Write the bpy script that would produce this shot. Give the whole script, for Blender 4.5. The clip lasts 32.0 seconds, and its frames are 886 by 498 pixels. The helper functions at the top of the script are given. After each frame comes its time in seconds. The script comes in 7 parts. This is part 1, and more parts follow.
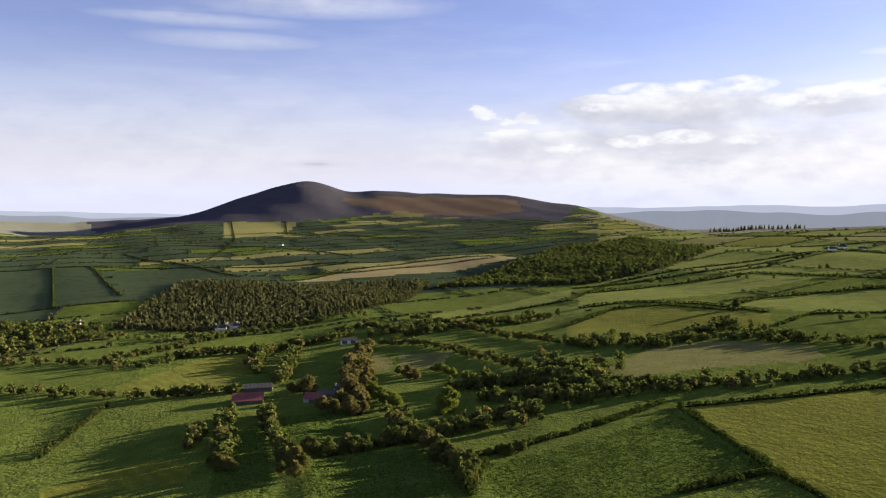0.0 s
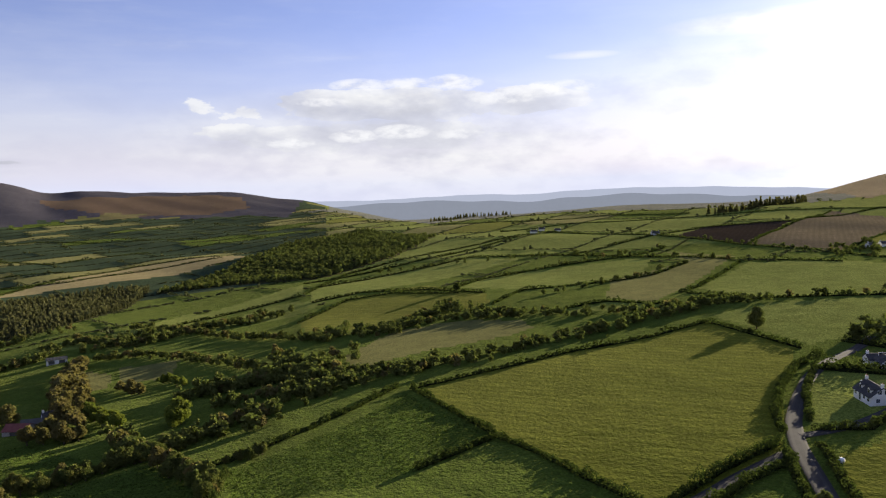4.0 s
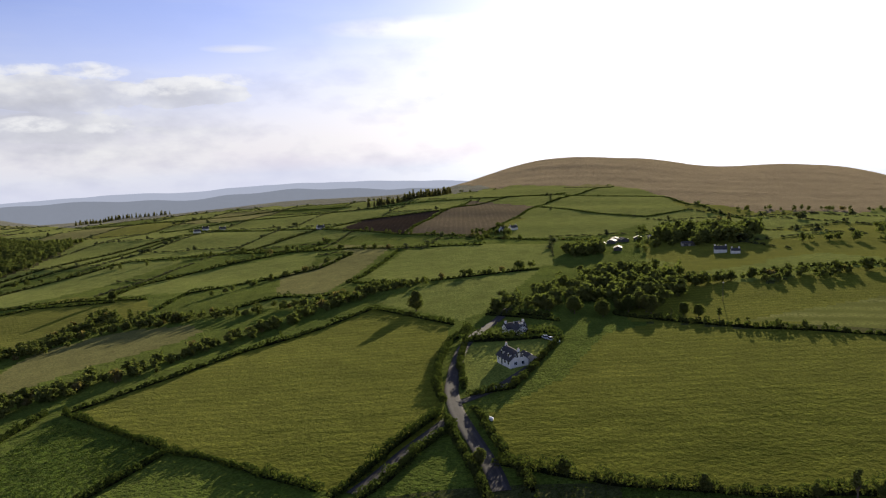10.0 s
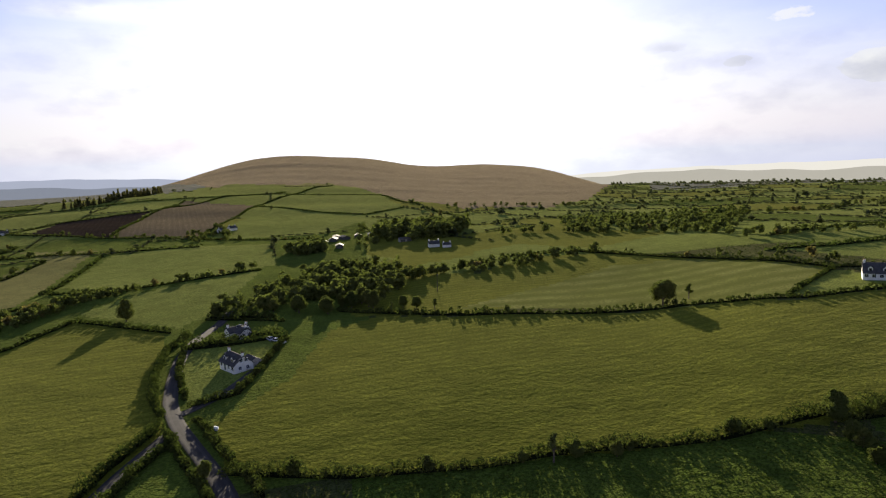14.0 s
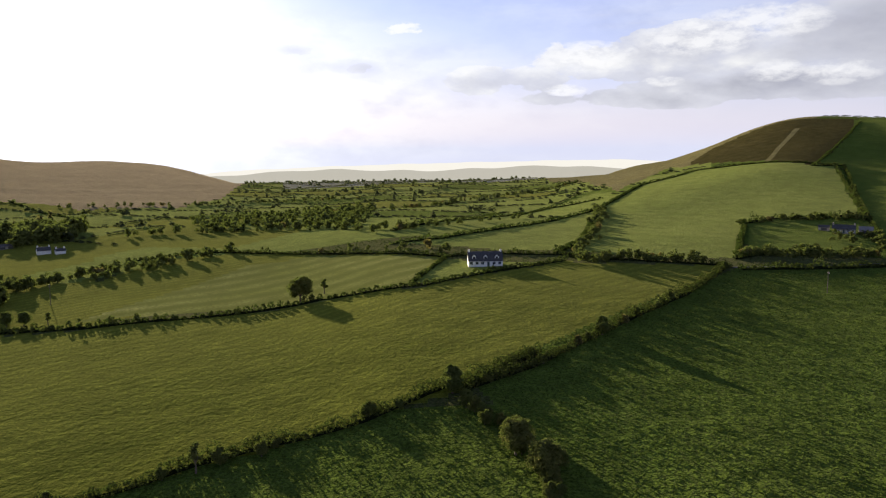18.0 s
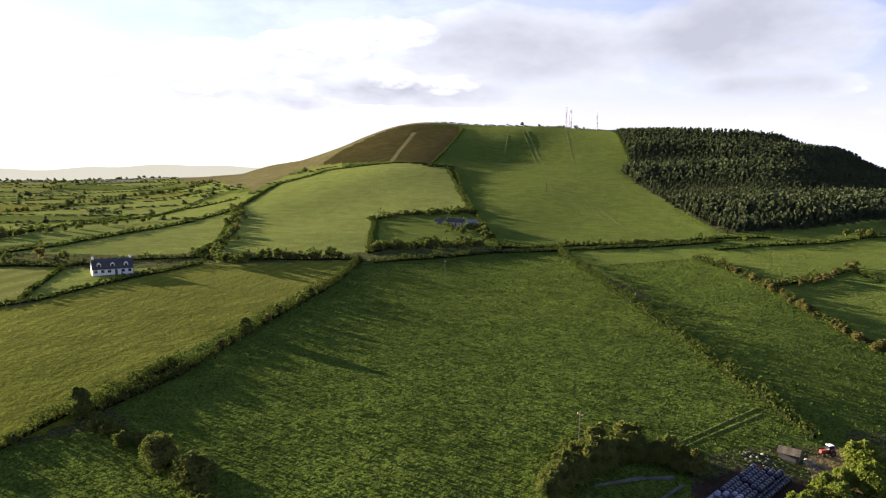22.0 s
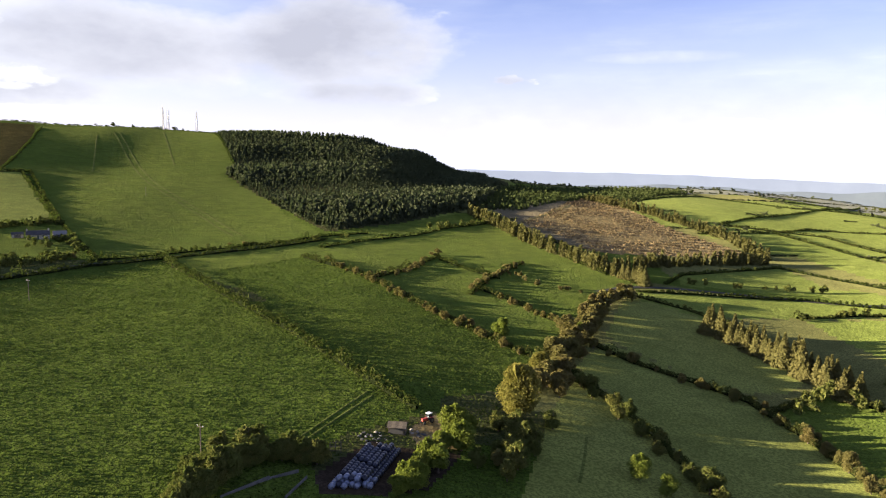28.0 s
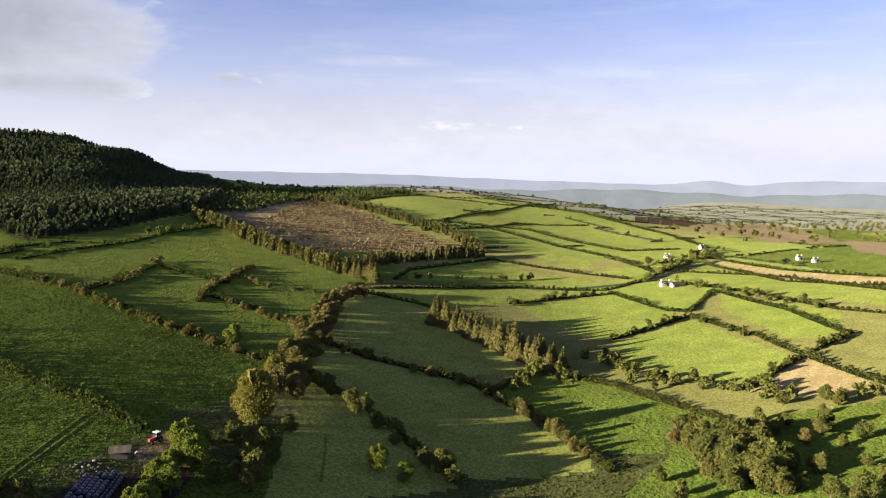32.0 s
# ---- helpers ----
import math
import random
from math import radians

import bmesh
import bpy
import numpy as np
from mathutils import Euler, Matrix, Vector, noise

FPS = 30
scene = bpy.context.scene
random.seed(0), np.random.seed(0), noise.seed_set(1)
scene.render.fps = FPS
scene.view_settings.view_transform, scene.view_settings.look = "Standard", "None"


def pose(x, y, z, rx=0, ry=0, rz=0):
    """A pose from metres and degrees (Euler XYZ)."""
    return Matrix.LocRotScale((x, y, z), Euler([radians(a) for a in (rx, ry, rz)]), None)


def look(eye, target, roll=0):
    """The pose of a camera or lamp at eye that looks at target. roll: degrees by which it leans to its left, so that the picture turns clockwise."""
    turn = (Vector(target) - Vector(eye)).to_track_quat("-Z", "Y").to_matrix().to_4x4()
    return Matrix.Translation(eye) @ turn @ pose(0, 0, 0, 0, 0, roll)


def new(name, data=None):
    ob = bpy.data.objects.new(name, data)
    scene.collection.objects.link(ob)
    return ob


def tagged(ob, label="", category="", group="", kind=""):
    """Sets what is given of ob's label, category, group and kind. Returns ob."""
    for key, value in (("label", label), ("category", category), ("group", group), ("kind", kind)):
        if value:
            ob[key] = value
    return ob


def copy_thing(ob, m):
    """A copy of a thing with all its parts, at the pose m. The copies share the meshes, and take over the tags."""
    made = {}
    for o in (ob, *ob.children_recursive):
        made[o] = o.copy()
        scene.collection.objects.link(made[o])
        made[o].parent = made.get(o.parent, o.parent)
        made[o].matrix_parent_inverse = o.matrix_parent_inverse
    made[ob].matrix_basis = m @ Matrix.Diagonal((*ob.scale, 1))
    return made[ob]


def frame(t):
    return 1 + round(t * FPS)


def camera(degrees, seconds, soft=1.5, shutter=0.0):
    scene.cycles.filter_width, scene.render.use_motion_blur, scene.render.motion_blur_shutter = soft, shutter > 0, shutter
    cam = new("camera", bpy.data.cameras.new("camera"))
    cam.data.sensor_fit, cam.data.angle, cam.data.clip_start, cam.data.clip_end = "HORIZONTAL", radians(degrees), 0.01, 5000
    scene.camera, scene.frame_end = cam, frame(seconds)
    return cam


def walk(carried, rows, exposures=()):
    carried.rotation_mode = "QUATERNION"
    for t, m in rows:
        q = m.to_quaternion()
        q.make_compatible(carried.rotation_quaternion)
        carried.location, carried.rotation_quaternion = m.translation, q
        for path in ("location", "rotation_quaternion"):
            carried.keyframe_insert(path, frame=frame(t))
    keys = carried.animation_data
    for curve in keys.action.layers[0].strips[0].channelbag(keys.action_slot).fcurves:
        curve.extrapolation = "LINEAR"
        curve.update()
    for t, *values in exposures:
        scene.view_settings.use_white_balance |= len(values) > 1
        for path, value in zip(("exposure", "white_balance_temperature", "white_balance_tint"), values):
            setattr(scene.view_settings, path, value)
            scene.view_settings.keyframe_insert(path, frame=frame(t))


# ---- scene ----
# ---------------------------------------------------------------- camera
EYE = Vector((0.0, 0.0, 70.0))
cam = camera(62.2, 32.0, soft=1.2)
# seconds, compass bearing of the view (clockwise from +y), tilt, lean
PATH = [
    (0.0, 0.00, -4.56, -0.11),
    (0.5, 2.49, -4.62, -0.47),
    (1.0, 5.29, -4.69, -0.74),
    (1.5, 8.16, -4.77, -0.95),
    (2.0, 11.23, -4.87, -1.11),
    (2.5, 13.98, -4.96, -1.24),
    (3.0, 16.57, -5.06, -1.35),
    (3.5, 18.74, -5.16, -1.45),
    (5.5, 27.89, -5.55, -1.78),
    (6.0, 30.24, -5.64, -1.86),
    (6.5, 32.60, -5.74, -1.94),
    (7.0, 34.76, -5.83, -2.01),
    (7.5, 36.81, -5.92, -2.08),
    (8.0, 38.92, -6.01, -2.14),
    (8.5, 41.13, -6.11, -2.19),
    (9.0, 42.87, -6.21, -2.23),
    (9.5, 44.64, -6.31, -2.25),
    (10.0, 46.51, -6.41, -2.26),
    (10.5, 48.43, -6.51, -2.25),
    (11.0, 50.45, -6.61, -2.23),
    (11.5, 52.66, -6.72, -2.18),
    (12.0, 55.20, -6.83, -2.12),
    (12.5, 57.98, -6.93, -2.03),
    (13.0, 61.22, -7.04, -1.93),
    (13.5, 64.71, -7.14, -1.81),
    (15.5, 77.69, -7.51, -1.20),
    (16.0, 81.14, -7.58, -1.02),
    (16.5, 84.85, -7.65, -0.84),
    (17.0, 88.80, -7.71, -0.66),
    (17.5, 92.45, -7.76, -0.47),
    (18.0, 96.11, -7.79, -0.29),
    (18.5, 99.78, -7.82, -0.12),
    (19.0, 103.65, -7.84, 0.04),
    (19.5, 107.64, -7.84, 0.20),
    (20.0, 111.33, -7.83, 0.33),
    (20.5, 114.31, -7.82, 0.46),
    (21.0, 117.17, -7.79, 0.57),
    (21.5, 120.28, -7.75, 0.66),
    (22.0, 123.94, -7.71, 0.74),
    (22.5, 127.39, -7.66, 0.79),
    (23.0, 130.12, -7.60, 0.83),
    (23.5, 132.25, -7.54, 0.86),
    (24.0, 134.15, -7.48, 0.87),
    (24.5, 136.44, -7.42, 0.87),
    (25.0, 138.93, -7.37, 0.86),
    (25.5, 141.28, -7.31, 0.84),
    (27.5, 151.39, -7.15, 0.73),
    (28.0, 153.92, -7.13, 0.71),
    (28.5, 156.69, -7.11, 0.71),
    (29.0, 159.46, -7.10, 0.71),
    (29.5, 162.21, -7.09, 0.72),
    (30.0, 164.83, -7.07, 0.74),
    (30.5, 167.59, -7.05, 0.77),
    (31.0, 170.10, -7.00, 0.81),
    (31.5, 172.48, -6.93, 0.85),
    (32.0, 174.80, -6.82, 0.88),
]


def gimbal(bearing, tilt, lean):
    return pose(*EYE, 90 + tilt, 0, -bearing) @ pose(0, 0, 0, 0, 0, lean)


walk(cam, [(t, gimbal(b, e, r)) for t, b, e, r in PATH], [(0.0, 1.88), (3.0, 1.82), (6.0, 1.70), (9.0, 1.62), (13.0, 1.62), (16.0, 1.66), (19.0, 1.88), (22.0, 2.28), (25.0, 2.34), (28.0, 2.30), (30.0, 2.14), (32.0, 1.95)])

# ---------------------------------------------------------------- light
SUN_BEARING, SUN_HEIGHT = 65.0, 9.8


def heading(bearing, height=0.0):
    b, e = radians(bearing), radians(height)
    return Vector((math.sin(b) * math.cos(e), math.cos(b) * math.cos(e), math.sin(e)))


sun = new("sun", bpy.data.lights.new("sun", "SUN"))
sun.data.energy, sun.data.angle, sun.data.color = 5.0, radians(0.6), (1.0, 0.87, 0.66)
sun.matrix_world = look(Vector((0, 0, 0)), -heading(SUN_BEARING, SUN_HEIGHT))
sun.location = heading(SUN_BEARING, SUN_HEIGHT) * 900

world = bpy.data.worlds.new("sky")
scene.world = world
world.use_nodes = True


def math_node(tree, op, a, b=None, clamp=False):
    """A Math node; a and b are sockets or numbers. Gives its output socket."""
    n = tree.nodes.new("ShaderNodeMath")
    n.operation, n.use_clamp = op, clamp
    for k, v in enumerate((a, b)):
        if v is None:
            continue
        if isinstance(v, (int, float)):
            n.inputs[k].default_value = v
        else:
            tree.links.new(v, n.inputs[k])
    return n.outputs[0]


def ramp(tree, fac, *stops):
    """A colour ramp; stops are (place, grey or rgb)."""
    n = tree.nodes.new("ShaderNodeValToRGB")
    els = n.color_ramp.elements
    while len(els) < len(stops):
        els.new(0.5)
    for e, (p, c) in zip(els, stops):
        e.position = p
        e.color = (c, c, c, 1) if isinstance(c, (int, float)) else (*c, 1)
    tree.links.new(fac, n.inputs[0])
    return n.outputs[0]


def mix(tree, fac, a, b, blend="MIX"):
    n = tree.nodes.new("ShaderNodeMix")
    n.data_type, n.blend_type = "RGBA", blend
    for k, v in ((0, fac), (6, a), (7, b)):
        if isinstance(v, (int, float)):
            n.inputs[k].default_value = v
        elif isinstance(v, tuple):
            n.inputs[k].default_value = (*v, 1)
        else:
            tree.links.new(v, n.inputs[k])
    return n.outputs[2]


def noise_node(tree, vector, scale, detail=4.0, rough=0.55, out="Fac"):
    n = tree.nodes.new("ShaderNodeTexNoise")
    n.inputs["Scale"].default_value, n.inputs["Detail"].default_value, n.inputs["Roughness"].default_value = scale, detail, rough
    tree.links.new(vector, n.inputs["Vector"])
    return n.outputs[out]


def build_sky():
    t = world.node_tree
    t.nodes.clear()
    out, back = t.nodes.new("ShaderNodeOutputWorld"), t.nodes.new("ShaderNodeBackground")
    sky = t.nodes.new("ShaderNodeTexSky")
    sky.sky_type, sky.sun_disc = "NISHITA", False
    sky.sun_elevation, sky.sun_rotation = radians(SUN_HEIGHT), radians(SUN_BEARING)
    sky.air_density, sky.dust_density, sky.ozone_density, sky.altitude = 1.0, 0.2, 2.0, 200
    co = t.nodes.new("ShaderNodeTexCoord").outputs["Generated"]
    split = t.nodes.new("ShaderNodeSeparateXYZ")
    t.links.new(co, split.inputs[0])
    up = split.outputs[2]

    def towards(bearing, height, wide, tall):
        """1 in the direction given, falling off to 0 over so many degrees across and up."""
        side = t.nodes.new("ShaderNodeVectorMath")
        side.operation = "DOT_PRODUCT"
        side.inputs[1].default_value = heading(bearing + 90)
        t.links.new(co, side.inputs[0])
        ahead = t.nodes.new("ShaderNodeVectorMath")
        ahead.operation = "DOT_PRODUCT"
        ahead.inputs[1].default_value = heading(bearing)
        t.links.new(co, ahead.inputs[0])
        a = math_node(t, "DIVIDE", side.outputs["Value"], math.sin(radians(wide)))
        b = math_node(t, "DIVIDE", math_node(t, "SUBTRACT", up, math.sin(radians(height))), math.sin(radians(tall)))
        d = math_node(t, "ADD", math_node(t, "MULTIPLY", a, a), math_node(t, "MULTIPLY", b, b))
        lobe = math_node(t, "SUBTRACT", 1.0, d, True)
        return math_node(t, "MULTIPLY", lobe, math_node(t, "GREATER_THAN", ahead.outputs["Value"], 0.0))

    # clouds flatten towards the horizon
    flat = t.nodes.new("ShaderNodeVectorMath")
    flat.operation = "MULTIPLY"
    flat.inputs[1].default_value = (1.0, 1.0, 2.3)
    t.links.new(co, flat.inputs[0])
    wisp = t.nodes.new("ShaderNodeVectorMath")
    wisp.operation = "MULTIPLY"
    wisp.inputs[1].default_value = (1.0, 1.0, 8.0)
    t.links.new(co, wisp.inputs[0])
    streaks = noise_node(t, wisp.outputs[0], 4.0, 7.0, 0.6)

    def gathered(rows, column):
        most = None
        for row in rows:
            lobe = math_node(t, "MULTIPLY", towards(*row[:4]), row[column])
            most = lobe if most is None else math_node(t, "MAXIMUM", most, lobe)
        return most
    banks, grey, thin = gathered(CLOUD_BANKS, 4), gathered(CLOUD_BANKS, 5), gathered(THIN_CLOUD, 4)
    grey = math_node(t, "MULTIPLY", math_node(t, "POWER", grey, 0.8), math_node(t, "ADD", 0.55, noise_node(t, flat.outputs[0], 9.0, 5.0, 0.55)))
    soft = math_node(t, "MINIMUM", gathered(SOFT_CLOUD, 4), 1.0)

    def density(offset):
        """Billows of the cloud, read at an offset for the light from above."""
        lift = t.nodes.new("ShaderNodeVectorMath")
        lift.operation = "ADD"
        lift.inputs[1].default_value = offset
        t.links.new(flat.outputs[0], lift.inputs[0])
        big, small = noise_node(t, lift.outputs[0], 9.0, 6.0, 0.5), noise_node(t, lift.outputs[0], 30.0, 5.0, 0.55)
        return math_node(t, "ADD", math_node(t, "MULTIPLY", math_node(t, "SUBTRACT", big, 0.5), 1.7), math_node(t, "MULTIPLY", math_node(t, "SUBTRACT", small, 0.5), 0.5))
    billow = density((0, 0, 0))
    calm = math_node(t, "MULTIPLY", billow, math_node(t, "SUBTRACT", 1.0, math_node(t, "MULTIPLY", soft, 0.45)))
    body = math_node(t, "ADD", math_node(t, "SUBTRACT", calm, 0.12), math_node(t, "MULTIPLY", banks, 0.97))
    cover = mix(t, soft, ramp(t, body, (0.39, 0.0), (0.47, 0.78), (0.9, 0.97)), ramp(t, body, (0.22, 0.0), (0.70, 0.90), (0.9, 0.96)))
    veil = math_node(t, "ADD", ramp(t, streaks, (0.46, 0.05), (0.60, 0.10), (0.80, 0.30)), math_node(t, "MULTIPLY", thin, ramp(t, streaks, (0.2, 0.5), (0.7, 1.0))), True)
    veil = math_node(t, "MAXIMUM", veil, ramp(t, up, (0.30, 0.0), (0.6, 0.10)))
    tops = math_node(t, "MULTIPLY", math_node(t, "SUBTRACT", billow, density((0, 0, 0.05))), 0.95)
    light = math_node(t, "SUBTRACT", math_node(t, "ADD", 0.90, math_node(t, "MULTIPLY", tops, math_node(t, "SUBTRACT", 1.0, math_node(t, "MULTIPLY", soft, 0.6)))), math_node(t, "MULTIPLY", grey, ramp(t, body, (0.30, 0.6), (0.95, 1.0))))
    shade = ramp(t, light, (0.0, (0.46, 0.47, 0.55)), (0.6, (0.74, 0.75, 0.82)), (1.0, (1.0, 1.0, 1.0)))
    # the sun's glare in thin high cloud
    near = t.nodes.new("ShaderNodeVectorMath")
    near.operation = "DOT_PRODUCT"
    near.inputs[1].default_value = heading(SUN_BEARING, SUN_HEIGHT)
    t.links.new(co, near.inputs[0])
    c = math_node(t, "MAXIMUM", near.outputs["Value"], 0.0)
    glare = math_node(t, "ADD", math_node(t, "MULTIPLY", math_node(t, "POWER", c, 30.0), 2.2), math_node(t, "MULTIPLY", math_node(t, "POWER", c, 10.0), 0.72))
    low = ramp(t, up, (0.0, 1.0), (0.07, 0.4), (0.20, 0.0))
    base = mix(t, 1.0, sky.outputs[0], SKY_TINT, "MULTIPLY")
    base = mix(t, low, base, HAZE)
    lit = math_node(t, "ADD", 7.6, math_node(t, "MULTIPLY", glare, 1.0))
    cloud = mix(t, 1.0, shade, CLOUD_WHITE, "MULTIPLY")
    scaled = t.nodes.new("ShaderNodeVectorMath")
    scaled.operation = "SCALE"
    t.links.new(cloud, scaled.inputs[0])
    t.links.new(lit, scaled.inputs["Scale"])
    both = mix(t, math_node(t, "MAXIMUM", cover, veil), base, scaled.outputs[0])
    # cumulus heads, bright against the greyer banks
    knots = math_node(t, "SUBTRACT", noise_node(t, flat.outputs[0], 34.0, 6.0, 0.6), 0.5)
    lift = t.nodes.new("ShaderNodeVectorMath")
    lift.operation = "ADD"
    lift.inputs[1].default_value = (0, 0, 0.02)
    t.links.new(flat.outputs[0], lift.inputs[0])
    above = math_node(t, "SUBTRACT", noise_node(t, lift.outputs[0], 34.0, 6.0, 0.6), 0.5)
    head = math_node(t, "MULTIPLY", math_node(t, "POWER", gathered(CLOUD_HEADS, 4), 0.8), math_node(t, "ADD", 0.9, math_node(t, "MULTIPLY", knots, 3.4)))
    rim = ramp(t, math_node(t, "ADD", 0.55, math_node(t, "MULTIPLY", math_node(t, "SUBTRACT", knots, above), 2.6)), (0.0, (0.80, 0.81, 0.86)), (0.6, (1.0, 1.0, 1.02)))
    bright = t.nodes.new("ShaderNodeVectorMath")
    bright.operation = "SCALE"
    t.links.new(rim, bright.inputs[0])
    t.links.new(math_node(t, "MULTIPLY", lit, 1.04), bright.inputs["Scale"])
    both = mix(t, ramp(t, head, (0.22, 0.0), (0.55, 0.45), (1.0, 0.8)), both, bright.outputs[0])
    glow = t.nodes.new("ShaderNodeVectorMath")
    glow.operation = "SCALE"
    glow.inputs[0].default_value = (0.96, 1.0, 0.98)
    t.links.new(math_node(t, "MULTIPLY", glare, 1.9), glow.inputs["Scale"])
    total = t.nodes.new("ShaderNodeVectorMath")
    total.operation = "ADD"
    t.links.new(both, total.inputs[0])
    t.links.new(glow.outputs[0], total.inputs[1])
    t.links.new(total.outputs[0], back.inputs[0])
    back.inputs[1].default_value = 0.0365
    t.links.new(back.outputs[0], out.inputs[0])


# bearing, height, width, depth in degrees, weight, greyness
CLOUD_BANKS = (
    (145, 5, 38, 9, 0.0, 0.36), (124, 3.4, 26, 3.2, 0.0, 0.5),
    (19, 5.9, 20, 1.9, 1.0, 0.30), (17, 3.6, 18, 1.9, 0.9, 0.36), (-9.4, 2.0, 3, 0.35, 0.6, 0.6),
    (85, 7.3, 3, 1.0, 0.6, 0.5), (89.6, 6.0, 2.2, 0.8, 0.7, 0.55), (93, 9.3, 4, 1.2, 0.55, 0.05), (101, 5.0, 9, 1.7, 0.85, 0.18), (113, 6.6, 13, 2.9, 1.2, 0.20), (110, 3.7, 14, 1.3, 0.95, 0.5),
    (119, 4.4, 18, 1.8, 1.0, 0.62), (131, 7.6, 18, 4.4, 1.15, 0.62), (145, 8.4, 13, 5.2, 1.1, 0.86), (147, 4.8, 9, 1.8, 0.9, 0.75),
    (159, 5.8, 4.5, 0.9, 0.8, 0.75), (167, 2.8, 8, 0.7, 0.55, 0.3), (179, 3.0, 7, 1.2, 0.58, 0.3),
)
# heads of cumulus: bearing, height, width, depth, weight
CLOUD_HEADS = (
    (14.8, 7.4, 2.6, 0.6, 1.0), (18.5, 7.5, 2.4, 0.5, 1.0), (22.0, 7.4, 2.6, 0.8, 1.05), (26, 6.4, 3.5, 0.8, 0.8),
    (12, 6.2, 2.4, 0.4, 0.8), (9.6, 3.2, 2.2, 0.5, 1.0), (14.3, 3.6, 2.2, 0.6, 1.0), (18, 3.9, 2.5, 0.65, 1.0), (22.5, 3.6, 2.2, 0.5, 0.8), (30, 6.8, 4, 0.7, 0.7),
    (107, 6.7, 4.2, 1.3, 1.0), (115, 7.7, 5, 1.4, 1.0), (105.5, 4.3, 2.0, 0.5, 1.0), (112.5, 4.8, 1.8, 0.45, 0.9), (120, 5.3, 2.4, 0.9, 0.9), (124, 5.0, 3, 1.0, 0.8), (119, 8.6, 5, 1.4, 0.9),
    (175, 2.7, 3.4, 0.5, 0.45),
)
# banks whose edges are soft
SOFT_CLOUD = ((139, 8.0, 22, 7.0, 1.6),)
THIN_CLOUD = ((64, 4, 46, 8, 0.95), (47, 10.4, 10, 1.0, 1.0), (32, 9.1, 3, 0.35, 0.8), (-9, 13.7, 10, 1.1, 0.5), (-16, 10.9, 7, 0.7, 0.35), (-18, 12.2, 8, 0.5, 0.25), (170, 7.4, 6, 0.5, 0.4), (190, 3, 40, 5, 0.15), (20, 3.0, 26, 5.0, 0.75), (-22, 4, 26, 5, 0.25), (124, 13, 34, 9, 0.5), (158, 2.5, 20, 3.5, 0.15))
SKY_TINT, HAZE, CLOUD_WHITE = (1.34, 1.10, 1.60), (5.9, 6.1, 7.6), (1.0, 1.0, 1.0)
build_sky()

# ---------------------------------------------------------------- materials
def surface(name, build, rough=0.9, bump=0.0, bump_scale=1.0, metal=0.0, spec=0.2):
    """A Principled material; build(tree, vector) gives the colour socket. Coordinates are metres of the object."""
    m = bpy.data.materials.new(name)
    m.use_nodes = True
    t = m.node_tree
    p = t.nodes["Principled BSDF"]
    co = t.nodes.new("ShaderNodeTexCoord").outputs["Object"]
    colour = build(t, co)
    if isinstance(colour, tuple):
        p.inputs["Base Color"].default_value = (*colour, 1)
    else:
        t.links.new(colour, p.inputs["Base Color"])
    p.inputs["Roughness"].default_value, p.inputs["Metallic"].default_value = rough, metal
    p.inputs["Specular IOR Level"].default_value = spec
    p.inputs["Diffuse Roughness"].default_value = 0.5 if rough > 0.98 else 0.15 if rough > 0.88 else 0.0
    if bump:
        b = t.nodes.new("ShaderNodeBump")
        b.inputs["Strength"].default_value, b.inputs["Distance"].default_value = 1.0, bump
        t.links.new(noise_node(t, co, bump_scale, 3.0, 0.65), b.inputs["Height"])
        t.links.new(b.outputs[0], p.inputs["Normal"])
    return m


def turned(t, co, degrees, stretch=(1, 1, 1)):
    n = t.nodes.new("ShaderNodeMapping")
    n.inputs["Rotation"].default_value[2] = radians(degrees)
    n.inputs["Scale"].default_value = stretch
    t.links.new(co, n.inputs["Vector"])
    return n.outputs[0]


